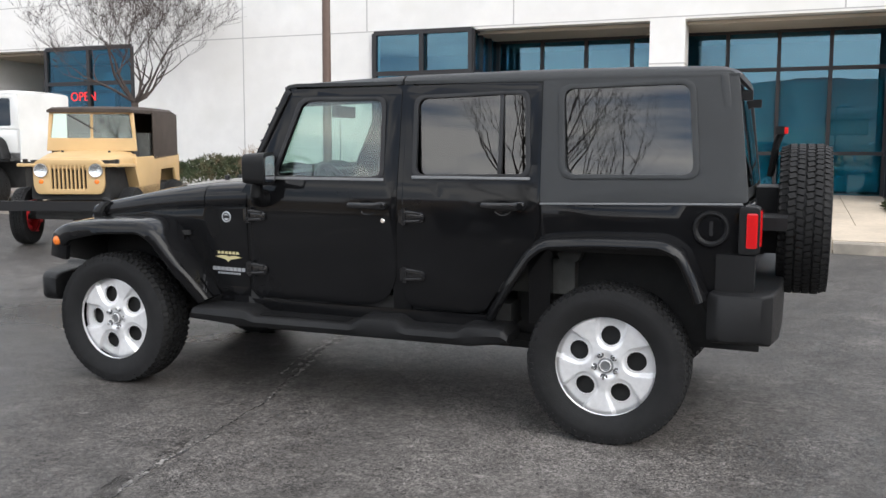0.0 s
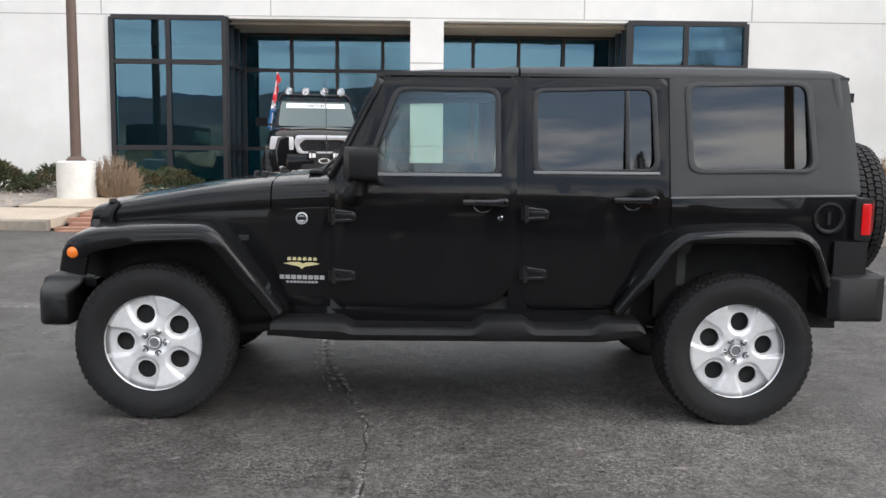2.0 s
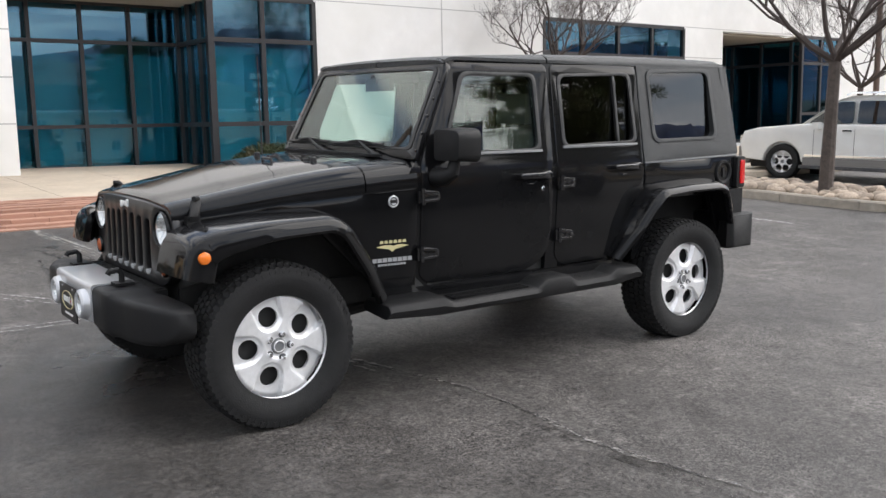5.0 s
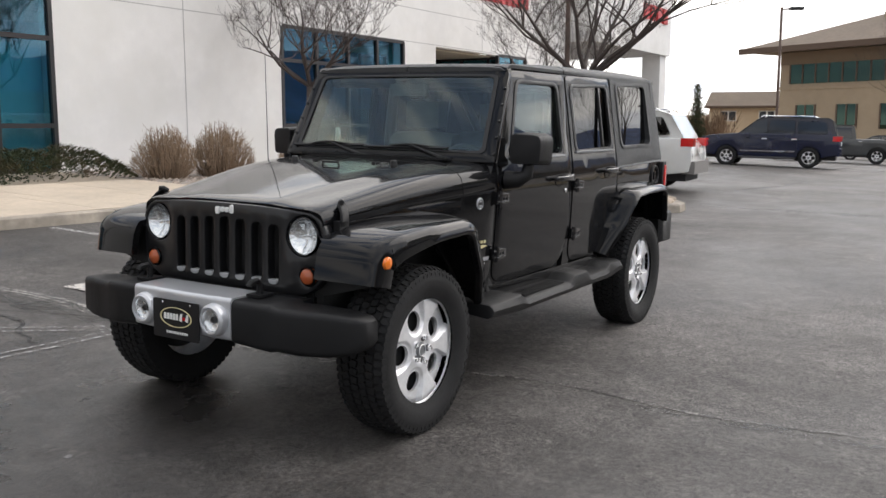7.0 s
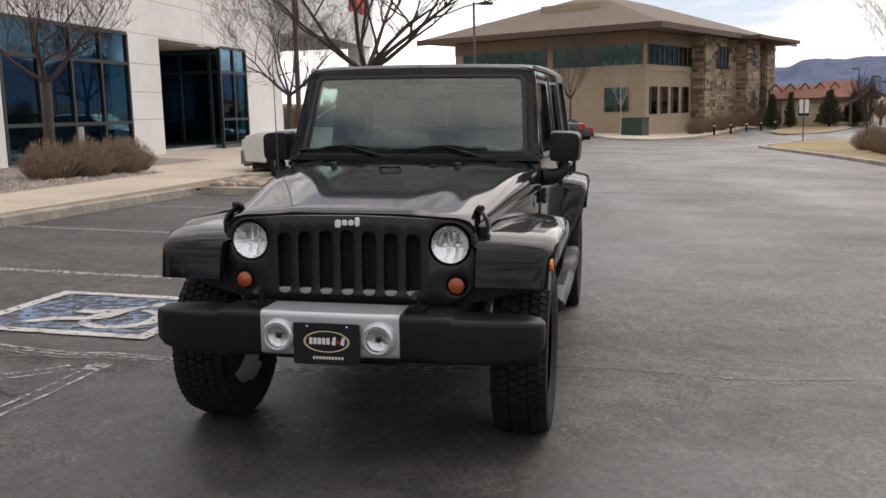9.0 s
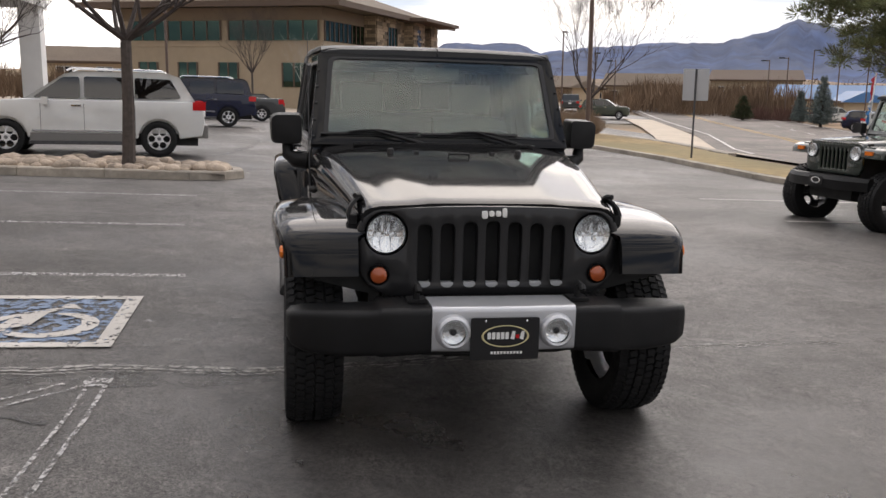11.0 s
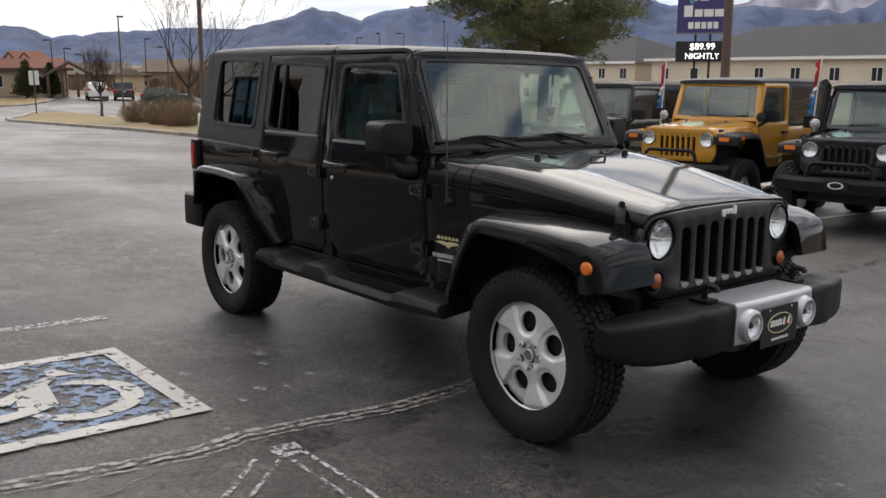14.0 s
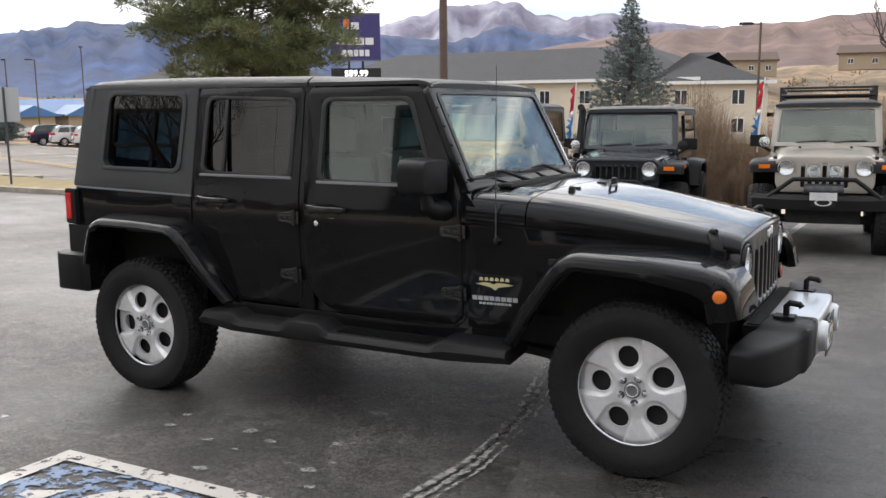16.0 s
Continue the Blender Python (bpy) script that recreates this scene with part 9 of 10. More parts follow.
for x, y, h in ((-65.7, 21.7, 7.1), (-91.9, 24.3, 5.6), (-91.5, 25.4, 4.8), (-89.0, 32.7, 6.1), (-90.9, 27.2, 4.3), (-88.2, 34.7, 5.4), (-5, 40, 7.0), (-81.7, 48.8, 6.0), (-80.7, 50.3, 6.3), (-79.4, 52.3, 7.1), (-78.0, 54.3, 7.6), (-76.4, 56.4, 7.7), (-73.7, 59.8, 9.1), (-40, -6, 7.0)):
    lamp_post(x, y, h, 0.07, "thin dark street lamp post with a flat head", base=False, heading=rnd.uniform(0, 360))
post = thing("road_sign", "back of a small road sign on a post", "road sign", at=shift(-18.2, 10.5, lot(-18.2, 10.5)) @ rot("Z", 58) @ Matrix.Diagonal((1.15, 1.15, 1.15, 1)))
part("sign_post", tube(BM(), [(0, 0, -0.05), (0, 0, 2.2)], 0.025, 6), M_STEEL, post)
part("sign_plate", box(BM(), -0.3, 0.3, 0.03, 0.04, 1.45, 2.2, 0.0), M_SILVER, post)
post = thing("road_sign", "small white sign on a post at the lot entrance", "road sign", at=shift(-54.4, 12.3, lot(-54.4, 12.3)) @ rot("Z", 75) @ Matrix.Diagonal((1.4, 1.4, 1.4, 1)))
part("sign_post", tube(BM(), [(0, 0, -0.05), (0, 0, 1.9)], 0.025, 6), M_STEEL, post)
part("sign_plate", box(BM(), -0.2, 0.2, 0.03, 0.04, 1.3, 1.9, 0.0), M_WHITE, post)
box_at = shift(-75.8, 2.4, lot(-75.8, 2.4)) @ rot("Z", -25)
M_UTIL = mat("green_cabinet_paint", (0.022, 0.045, 0.032), 0.5, var2=0.1, scale2=2)
util = thing("utility_cabinet", "dark green electrical cabinet on the kerb", "utility cabinet", at=box_at)
part("cabinet_body", box(BM(), -0.75, 0.75, -0.95, 0.95, 0.05, 1.55, 0.03), M_UTIL, util)
part("cabinet_lid", box(BM(), -0.80, 0.80, -1.0, 1.0, 1.50, 1.62, 0.03), M_UTIL, util)
for k in range(5):
    b = thing("bollard_light", "short black bollard light by the walk", "bollard", "bollard lights", shift(-78.5 - 3.0 * k, 9.3 + 1.75 * k, lot(-78.5 - 3.0 * k, 9) + 0.05))
    part("bollard_post", revolve(BM(), [(0.09, 0), (0.09, 0.95), (0.10, 0.97), (0.10, 1.10), (0.001, 1.14)], 12), M_TRIM, b)
    part("bollard_lamp", revolve(BM(), [(0.093, 0.80), (0.097, 0.81), (0.097, 0.90), (0.093, 0.91)], 12), M_WHITE, b)
# grey conduit post among the bushes, dropped mat near the truck
lone("conduit_post", tube(BM(), [(0, 0, 0), (0, 0, 1.0)], 0.06, 10), M_SILVER, "short grey conduit post among dry bushes", "post", at=shift(-11.7, -9.9, lot(-11.7, -9.9) + 0.1))
b = BM()
for k in range(5):
    bmesh.ops.create_icosphere(b, subdivisions=2, radius=0.16, matrix=shift(-0.35 + 0.16 * k, 0.05 * math.sin(k * 2), 0.06 + 0.03 * math.cos(k)) @ Matrix.Diagonal((1.2, 1.0, 0.55 + 0.1 * (k % 2), 1)))
lone("crumpled_tarp", b, M_CANVAS, "crumpled dark brown tarp lying on the walk", "tarp", at=shift(3.6, -9.7, lot(3.6, -9.7) + 0.14), angle=60)
# rock island
ISL = [(-9.45, -6.2), (-9.45, -2.3), (-9.65, -1.75), (-10.1, -1.45), (-10.6, -1.5), (-11.05, -1.85), (-11.2, -2.5), (-11.2, -6.2)]
kerb_run(ISL, 0.18, 0.14, "kerb_island", 1.2)
lone("island_soil", sheet([-11.1, -10.6, -10.0, -9.55], [-6.2, -5, -4, -3, -2.4, -1.75], 0.10), M_GRAVEL, "stony soil inside the kerbed island", "gravel bed", kind="structure")

# ---------------------------------------------------------------- tan office beyond the lot
U, V = Vector((-0.9026, 0.4304, 0)), Vector((-0.4304, -0.9026, 0))
tan_at = Matrix.Translation((-81.8, 3.4, -1.38)) @ rot("Z", math.degrees(math.atan2(U.y, U.x))) @ Matrix.Diagonal((1.56, 1.46, 1.42, 1))
# local x runs along the right face away from the corner, local y along -V's reverse: left face lies on x = 0, going to +y
tan = thing("tan_office", "two-storey tan office building with hipped brown roof and stone tower", "building", at=tan_at)
LF, RF = 14.8, 22.6       # lengths of the left and right faces


def tan_box(name, x0, x1, y0, y1, z0, z1, m, parent=None, r=0.0):
    return part(name, box(BM(), x0, x1, y0, y1, z0, z1, r), m, parent or tan)


# in local axes the left face runs along V: V in local coordinates
loc_v = tan_at.to_3x3().inverted() @ V
SY = 1 if loc_v.y > 0 else -1


def ty(a, b):
    return (min(SY * a, SY * b), max(SY * a, SY * b))


tan_box("wall", 0, RF, *ty(0, LF), -0.5, 6.9, M_TANWALL)
tan_box("band", -0.06, RF, *ty(-0.06, LF), 4.35, 4.55, M_TANWALL)
tan_box("upper_wall", -0.03, RF, *ty(-0.03, LF), 6.05, 6.9, M_TANDARK)
tan_box("plinth", -0.05, RF, *ty(-0.05, LF), -0.5, 1.0, M_TANWALL)
# upper ribbon windows and lower windows on both faces


def far_window(x0, x1, y0, y1, z0, z1, n, axis):
    w = part("window", box(BM(), x0, x1, y0, y1, z0, z1), M_GREENGLASS, tan, "green tinted office window")
    part("window_recess", box(BM(), x0 + 0.04, x1 - 0.04 if axis == "y" else x1, y0 + (0.04 if SY > 0 else 0.04), y1 - 0.04, z0 + 0.02, z1 - 0.02), M_TRIM, w)
    for k in range(n + 1):
        f = k / n
        if axis == "y":
            y = y0 + (y1 - y0) * f
            part("mullion", box(BM(), x0 - 0.03, x0 + 0.05, y - 0.05, y + 0.05, z0, z1), M_FASCIA, w)
        else:
            x = x0 + (x1 - x0) * f
            ys = (y0, y1)[0 if SY > 0 else 1]
            part("mullion", box(BM(), x - 0.05, x + 0.05, ys - 0.04, ys + 0.04, z0, z1), M_FASCIA, w)
    return w


for a, b, n in ((0.25, 6.6, 6), (7.2, 14.0, 7)):
    far_window(-0.06, 0.02, *ty(a, b), 4.75, 6.05, n, "y")
for a, b in ((1.2, 2.8), (6.0, 7.4), (9.0, 10.4), (12.0, 13.4)):
    far_window(-0.06, 0.02, *ty(a, b), 1.7, 3.3, 2, "y")
far_window(0.25, 7.0, *ty(-0.06, 0.02), 4.75, 6.05, 9, "x")
for a in (0.6, 2.2, 3.9, 5.6):
    far_window(a, a + 0.95, *ty(-0.06, 0.02), 1.5, 3.3, 1, "x")
# hipped roof with a deep overhang
OV = 1.9
x0, x1, y0, y1 = -OV, RF + OV, -OV, LF + OV
bm = BM()
ex = 9.0
base = [(x0, y0), (x1, y0), (x1, y1), (x0, y1)]
vs = [bm.verts.new((x, SY * y, 6.95)) for x, y in base] + [bm.verts.new((x, SY * y, 7.15)) for x, y in base]
tops = [bm.verts.new((x, SY * (y0 + y1) / 2, 10.5)) for x in (x0 + ex, x1 - ex)]
for q in ((0, 1, 5, 4), (1, 2, 6, 5), (2, 3, 7, 6), (3, 0, 4, 7), (3, 2, 1, 0)):
    bm.faces.new([vs[k] for k in q])
bm.faces.new((vs[4], vs[5], tops[1], tops[0]))
bm.faces.new((vs[6], vs[7], tops[0], tops[1]))
bm.faces.new((vs[5], vs[6], tops[1]))
bm.faces.new((vs[7], vs[4], tops[0]))
roof = part("roof", bm, M_ROOF, tan, "brown shingled hip roof with deep eaves", smooth=False)
for args in ((x0 - 0.06, x0 + 0.05, *ty(y0 - 0.06, y1)), (x0, x1, *ty(y0 - 0.06, y0 + 0.05))):
    part("fascia", box(BM(), *args, 6.82, 7.20), M_FASCIA, roof)
part("roof_box", box(BM(), 3.0, 7.0, *ty(4.8, 9.5), 8.0, 9.42), M_TANWALL, roof)
# tower: a stone face, two stone piers and a glazed slot between them
tower = part("stone_tower", box(BM(), 7.2, 13.2, *ty(-0.9, 1.0), -0.5, 7.0), M_MORTAR, tan, "ledge stone tower")
rs = random.Random(4)


def ledge_stones(bm, x0, x1, yf, side=True, gaps=()):
    """Thin courses of ledge stone on the front at y = yf and on the near side."""
    z = -0.45
    while z < 6.85:
        hgt = rs.choice((0.15, 0.19, 0.24, 0.28))
        for face in ("front", "side") if side else ("front",):
            p, end = (x0, x1) if face == "front" else (yf, yf + 1.9)
            while p < end - 0.05:
                w = min(rs.choice((0.3, 0.5, 0.8, 1.1)) * rs.uniform(0.8, 1.2), end - p)
                dep = rs.uniform(0.05, 0.13)
                if not (face == "front" and any(a < p + w / 2 < b and c < z + hgt / 2 < d for a, b, c, d in gaps)):
                    if face == "front":
                        box(bm, p + 0.012, p + w - 0.012, *ty(yf - dep, yf + 0.02), z + 0.012, z + hgt - 0.012)
                    else:
                        box(bm, x0 - dep, x0 + 0.02, *ty(p + 0.012, p + w - 0.012), z + 0.012, z + hgt - 0.012)
                p += w
        z += hgt
    return bm


part("stone_facing", ledge_stones(BM(), 7.2, 13.2, -0.9, gaps=((9.3, 11.5, 4.65, 6.25),)), M_STONE, tower, "courses of thin tan ledge stone", smooth=False)
for x0, x1, gaps in ((13.2, 16.0, ((14.2, 15.1, 4.9, 6.3), (14.0, 15.1, 1.6, 2.9))), (17.7, 19.6, ())):
    pier = part("stone_pier", box(BM(), x0, x1, *ty(-1.7, 1.0), -0.5, 7.0), M_MORTAR, tan, "projecting ledge stone pier")
    part("stone_facing", ledge_stones(BM(), x0, x1, -1.7, gaps=gaps), M_STONE, pier, smooth=False)
    for a, b, c, d in gaps:
        part("pier_window", box(BM(), a, b, *ty(-1.74, -1.69), c, d), M_DARKPANE, pier)
part("stair_window", box(BM(), 16.0, 17.7, *ty(-1.0, -0.9), -0.2, 6.9), M_DARKPANE, tan, "tall dark glazed slot")
for z in (1.6, 3.4, 4.1, 5.6):
    part("stair_rail", box(BM(), 16.0, 17.7, *ty(-1.3, -0.98), z, z + 0.16), M_TANWALL, tan)
far_window(9.4, 11.4, *ty(-1.02, -0.94), 4.7, 6.2, 3, "x")
part("tower_roof", box(BM(), 11.6, 20.9, *ty(-3.3, 2.0), 6.80, 7.05), M_FASCIA, roof)
kerb_run([(-78, -2.0), (-70, -0.9), (-63, 0.3), (-60.5, 1.6), (-61.5, 3.6), (-66, 5.2), (-74, 7.6), (-84, 11.0)], 0.45, 0.13, "kerb_far", 4.0)
lone("pavement_walk", sheet([-110, -100, -92] + [-88 + 1.0 * k for k in range(29)], [-30, -20, -10] + [-6 + 1.0 * k for k in range(22)], 0.10, lambda x, y: inside(x, y, [(-120, -34), (-78, -34), (-78, -1.8), (-70, -0.7), (-62, 0.6), (-60.8, 1.8), (-62, 3.5), (-66, 5.0), (-74, 7.4), (-86, 11.5), (-120, 24)])), M_CONCRETE, "concrete walk round the tan building", "pavement", kind="structure", angle=60)
for k in range(14):
    dry_bush(-84 - 1.5 * k, 8.2 + 0.66 * k, 1.1, 1.5, 200 + k, "brown shrub along the tan building") if k % 2 == 0 else None


# ---------------------------------------------------------------- hotel, sign, blue-roofed building, far houses
def long_house(name, label, at, length, depth, z0, eave, ridge, wall, roofm, win_rows, pitch, category="building", hip=True, win=(1.1, 1.35)):
    h = thing(name, label, category, at=at @ shift(length, 0, 0) @ rot("Z", 180))
    part("wall", box(BM(), 0, length, -depth, 0, z0, eave), wall, h)
    bm = BM()
    o = 0.6
    b = [bm.verts.new(p) for p in ((-o, o, eave), (length + o, o, eave), (length + o, -depth - o, eave), (-o, -depth - o, eave))]
    e = depth / 2 if hip else 0
    t = [bm.verts.new((e, -depth / 2, ridge)), bm.verts.new((length - e, -depth / 2, ridge))]
    bm.faces.new((b[0], b[1], t[1], t[0])), bm.faces.new((b[2], b[3], t[0], t[1])), bm.faces.new((b[1], b[2], t[1])), bm.faces.new((b[3], b[0], t[0])), bm.faces.new(b[::-1])
    roof = part("roof", bm, roofm, h, smooth=False)
    part("fascia", box(BM(), -o, length + o, o - 0.05, o + 0.08, eave - 0.12, eave + 0.16), M_WHITE if wall is M_HOTEL else M_FASCIA, roof)
    n = int(length / pitch)
    for zr in win_rows:
        for k in range(n):
            x = (k + 0.5) * length / n
            w = part("window", box(BM(), x - win[0] / 2, x + win[0] / 2, -0.02, 0.05, zr, zr + win[1]), M_WHITE, h)
            for s in (-1, 1):
                part("pane", box(BM(), x + s * win[0] * 0.245 - win[0] * 0.20, x + s * win[0] * 0.245 + win[0] * 0.20, 0.05, 0.07, zr + 0.10, zr + win[1] - 0.10), M_DARKPANE, w)
    return h


M_BLUEROOF = mat("blue_metal_roof", (0.035, 0.13, 0.30), 0.5, var2=0.1, scale2=0.5)
M_SIGNBLUE = mat("purple_blue_sign_face", (0.045, 0.035, 0.16), 0.45)
M_ORANGE = mat("orange_sign_leaf", (0.75, 0.20, 0.03), 0.5)
M_TEAL = mat("teal_sign_leaf", (0.03, 0.35, 0.42), 0.5)
M_BOARD = mat("black_reader_board", (0.01, 0.01, 0.012), 0.4)
M_LED = mat("white_led", (0.9, 0.9, 0.9), 0.5, emit=1.6)
hz = -2.6
long_house("hotel_building", "long cream hotel with a grey shingle roof", Matrix.Translation((-62.0, 80.5, hz)) @ rot("Z", -6), 46, 16, 0, 5.55, 9.0, M_HOTEL, M_HOTELROOF, (3.4, 0.9), 3.9)
long_house("hotel_wing", "cream gabled hotel wing with a grey shingle roof", Matrix.Translation((-19.5, 74.0, hz)) @ rot("Z", 18), 9.5, 12, 0, 5.2, 8.0, M_HOTEL, M_HOTELROOF, (3.3, 0.9), 4.2)
long_house("hotel_building", "cream hotel wing seen past the pine", Matrix.Translation((-100.0, 84, hz)) @ rot("Z", -6), 36, 14, 0, 5.3, 8.6, M_HOTEL, M_HOTELROOF, (3.4, 0.9), 3.6)
M_REDROOF = mat("red_brown_shingle", (0.20, 0.075, 0.045), 0.9, var=0.18, scale=3, var2=0.1, scale2=0.3)
M_CREAM = mat("cream_stucco", (0.58, 0.46, 0.32), 0.85, var2=0.08, scale2=0.3)
for az, w, d in ((145.2, 10.0, 112), (142.3, 9.0, 116)):
    x, y = 3 + d * math.cos(radians(az)), -4.4 + d * math.sin(radians(az))
    long_house("blue_roofed_building", "low cream building with a blue metal roof", Matrix.Translation((x, y, -2.0)) @ rot("Z", az - 90) @ shift(-w / 2, 0, 0), w, 8, -0.5, 2.1, 3.85, M_CREAM, M_BLUEROOF, (0.5,), 3.3, hip=False)
    long_house("blue_roofed_wing", "cream gabled wing with a blue metal roof", Matrix.Translation((x + 3 * math.cos(radians(az - 180)), y + 3 * math.sin(radians(az - 180)), -2.0)) @ rot("Z", az - 180 + 20) @ shift(-4, 2.0, 0), 6, 4.4, -0.5, 2.0, 3.2, M_CREAM, M_BLUEROOF, (), 3.3, hip=False)
def house_at(az, d, w, depth, base, eave, ridge, wall, roofm, label, turn=0.0, hip=False, rows=(0.9,), pitch=4.0, name="far_house", category="house", sill=(1.3, 1.3)):
    """A house centred on a bearing from the lot, its front turned to it."""
    x, y = 4.2 + d * math.cos(radians(az)), -3.5 + d * math.sin(radians(az))
    m = Matrix.Translation((x, y, base)) @ rot("Z", az - 90 + turn) @ shift(-w / 2, 0, 0)
    return long_house(name, label, m, w, depth, -0.6, eave, ridge, wall, roofm, rows, pitch, category=category, hip=hip, win=sill)


house_at(165.6, 104, 9.0, 8, -0.95, 2.75, 4.0, M_CREAM, M_REDROOF, "low cream house with a red-brown roof")
house_at(165.0, 108, 3.4, 6, 1.6, 1.0, 2.2, M_CREAM, M_REDROOF, "small raised roof of the red-roofed house", turn=8, rows=())
house_at(169.2, 122, 11.5, 9, -1.0, 3.0, 4.6, M_TANWALL, M_REDROOF, "low tan building with a red-brown roof")
house_at(161.3, 150, 9.0, 9, -1.6, 2.6, 4.6, M_TANWALL, M_ROOF, "distant tan house with a tan roof")
house_at(158.9, 140, 9, 3.9, -1.5, 2.6, 3.6, M_CREAM, M_ROOF, "pale yellow gabled house far off", turn=90, rows=())
house_at(159.3, 139, 3.0, 0.4, -1.5, 2.4, 2.6, M_CREAM, M_ROOF, "pale yellow porch of a far house", rows=(1.0,), pitch=1.5, sill=(1.0, 0.9))
house_at(156.3, 175, 16, 9, -1.6, 3.0, 5.4, M_TANWALL, M_ROOF, "distant tan house with a tan roof")
house_at(150.2, 200, 18, 9, -0.6, 3.4, 5.6, M_TANWALL, M_FASCIA, "distant tan house on the brushy bank")
house_at(100.5, 240, 12, 9, 6.2, 3.4, 5.6, M_TANWALL, M_FASCIA, "distant tan house on the brown hill")
house_at(94.5, 250, 11, 9, 7.7, 3.4, 5.6, M_TANWALL, M_FASCIA, "distant tan house on the brown hill")
# houses on the rise behind the office
for az, d, w, turn, lab in ((193.0, 112, 8.5, 0, "tan gabled apartment house behind the office"), (190.6, 118, 7.0, 12, "tan house half hidden behind the office")):
    x, y = 4.9 + d * math.cos(radians(az)), 3.0 + d * math.sin(radians(az))
    long_house("far_house", lab, Matrix.Translation((x, y, -0.6)) @ rot("Z", az - 90 + turn) @ shift(-w / 2, 0, 0), w, 8, -1, 4.0, 5.9, M_CREAM, M_ROOF, (2.4,), 3.6, category="house", hip=False, win=(1.8, 1.2))
# dark timber porch in front of the red-roofed house
porch = thing("timber_porch", "dark brown timber porch gable by the red-roofed house", "porch", at=shift(4.2 + 98 * math.cos(radians(163.0)), -3.5 + 98 * math.sin(radians(163.0)), -0.9) @ rot("Z", 73))
for x in (-2.0, -0.7, 0.7, 2.0):
    part("porch_post", box(BM(), x - 0.13, x + 0.13, -0.13, 0.13, 0, 2.4), M_FASCIA, porch)
for x in (-1, 1):
    part("porch_rafter", tube(BM(), [(x * 2.6, 0, 1.9), (0, 0, 3.4)], 0.17, 6), M_FASCIA, porch)
part("porch_roof", loft(BM(), [[(x, y, z) for x, z in ((-2.7, 2.0), (0, 3.55), (2.7, 2.0), (0, 3.3))] for y in (0.2, 3.0)]), M_FASCIA, porch)
M_TIMBER = mat("red_brown_timber", (0.17, 0.075, 0.045), 0.8, var=0.2, scale=6)
# pergola frames in front of them
for k in range(5):
    g = thing("pergola_frame", "small timber pergola frame far off", "pergola", "timber pergolas", shift(5.6 + 108 * math.cos(radians(171.1 - 0.8 * k)), 1.2 + 108 * math.sin(radians(171.1 - 0.8 * k)), -0.9) @ rot("Z", -12))
    for s in (-1, 1):
        part("pergola_post", box(BM(), -0.12, 0.12, s * 0.62 - 0.1, s * 0.62 + 0.1, 0, 3.6), M_TIMBER, g)
        part("pergola_rafter", tube(BM(), [(0, s * 0.8, 3.5), (0, 0, 4.45)], 0.10, 6), M_TIMBER, g)
SIGN_DROP = 0.9
sign = thing("motel_sign", "tall purple hotel sign with a black price board", "sign", at=shift(-39.3, 57.8, lot(-39, 58)) @ rot("Z", 214))
gz = lot(-39, 58) + SIGN_DROP
for s in (-0.55, 0.55):
    part("sign_leg", box(BM(), s - 0.09, s + 0.09, -0.09, 0.09, 0, 5.7 - gz), M_TRIM, sign)
face = part("sign_face", box(BM(), -2.0, 2.0, -0.22, 0.22, 5.55 - gz, 9.15 - gz, 0.04), M_SIGNBLUE, sign)
part("sign_rim", box(box(BM(), -2.06, 2.06, -0.24, 0.24, 9.13 - gz, 9.24 - gz), -2.06, 2.06, -0.24, 0.24, 5.45 - gz, 5.56 - gz), M_GREYTRIM, face)
part("sign_leaf", revolve(BM(), [(0.001, 0.02), (0.34, 0.02), (0.36, 0)], 20, shift(0.72, 0.235, 8.45 - gz) @ rot("Z", 0) @ rot("X", -90) @ Matrix.Diagonal((0.7, 1.3, 1, 1))), M_ORANGE, face)
part("sign_leaf", revolve(BM(), [(0.001, 0.025), (0.2, 0.025), (0.21, 0)], 20, shift(0.95, 0.24, 7.95 - gz) @ rot("X", -90) @ Matrix.Diagonal((0.7, 1.3, 1, 1))), M_TEAL, face)
for x0, x1, z0, z1 in ((-0.75, -0.50, 7.95, 8.75), (-0.35, 0.30, 7.95, 8.5), (-1.5, -0.85, 6.75, 7.60), (-0.70, -0.10, 6.75, 7.3), (0.0, 0.70, 6.75, 7.3), (0.80, 1.45, 6.75, 7.3), (-1.15, -0.75, 5.85, 6.35), (-0.65, -0.25, 5.85, 6.35), (-0.15, 0.20, 5.85, 6.35), (0.30, 0.65, 5.85, 6.35), (0.75, 1.1, 5.85, 6.35)):
    part("sign_bar", box(BM(), -x1, -x0, 0.22, 0.25, z0 - gz, z1 - gz, 0.0), M_WHITE, face)
gz -= 0.45
board = part("price_board", box(BM(), -2.0, 2.0, -0.2, 0.2, 2.9 - gz, 4.45 - gz, 0.03), M_BOARD, sign, "black board with white price")
letters("$89.99", 0.70, M_LED, board, shift(0, 0.215, 4.02 - gz) @ rot("Z", 180) @ rot("X", 90), label="white lit price")
letters("NIGHTLY", 0.62, M_LED, board, shift(0, 0.215, 3.30 - gz) @ rot("Z", 180) @ rot("X", 90), label="white lit word")

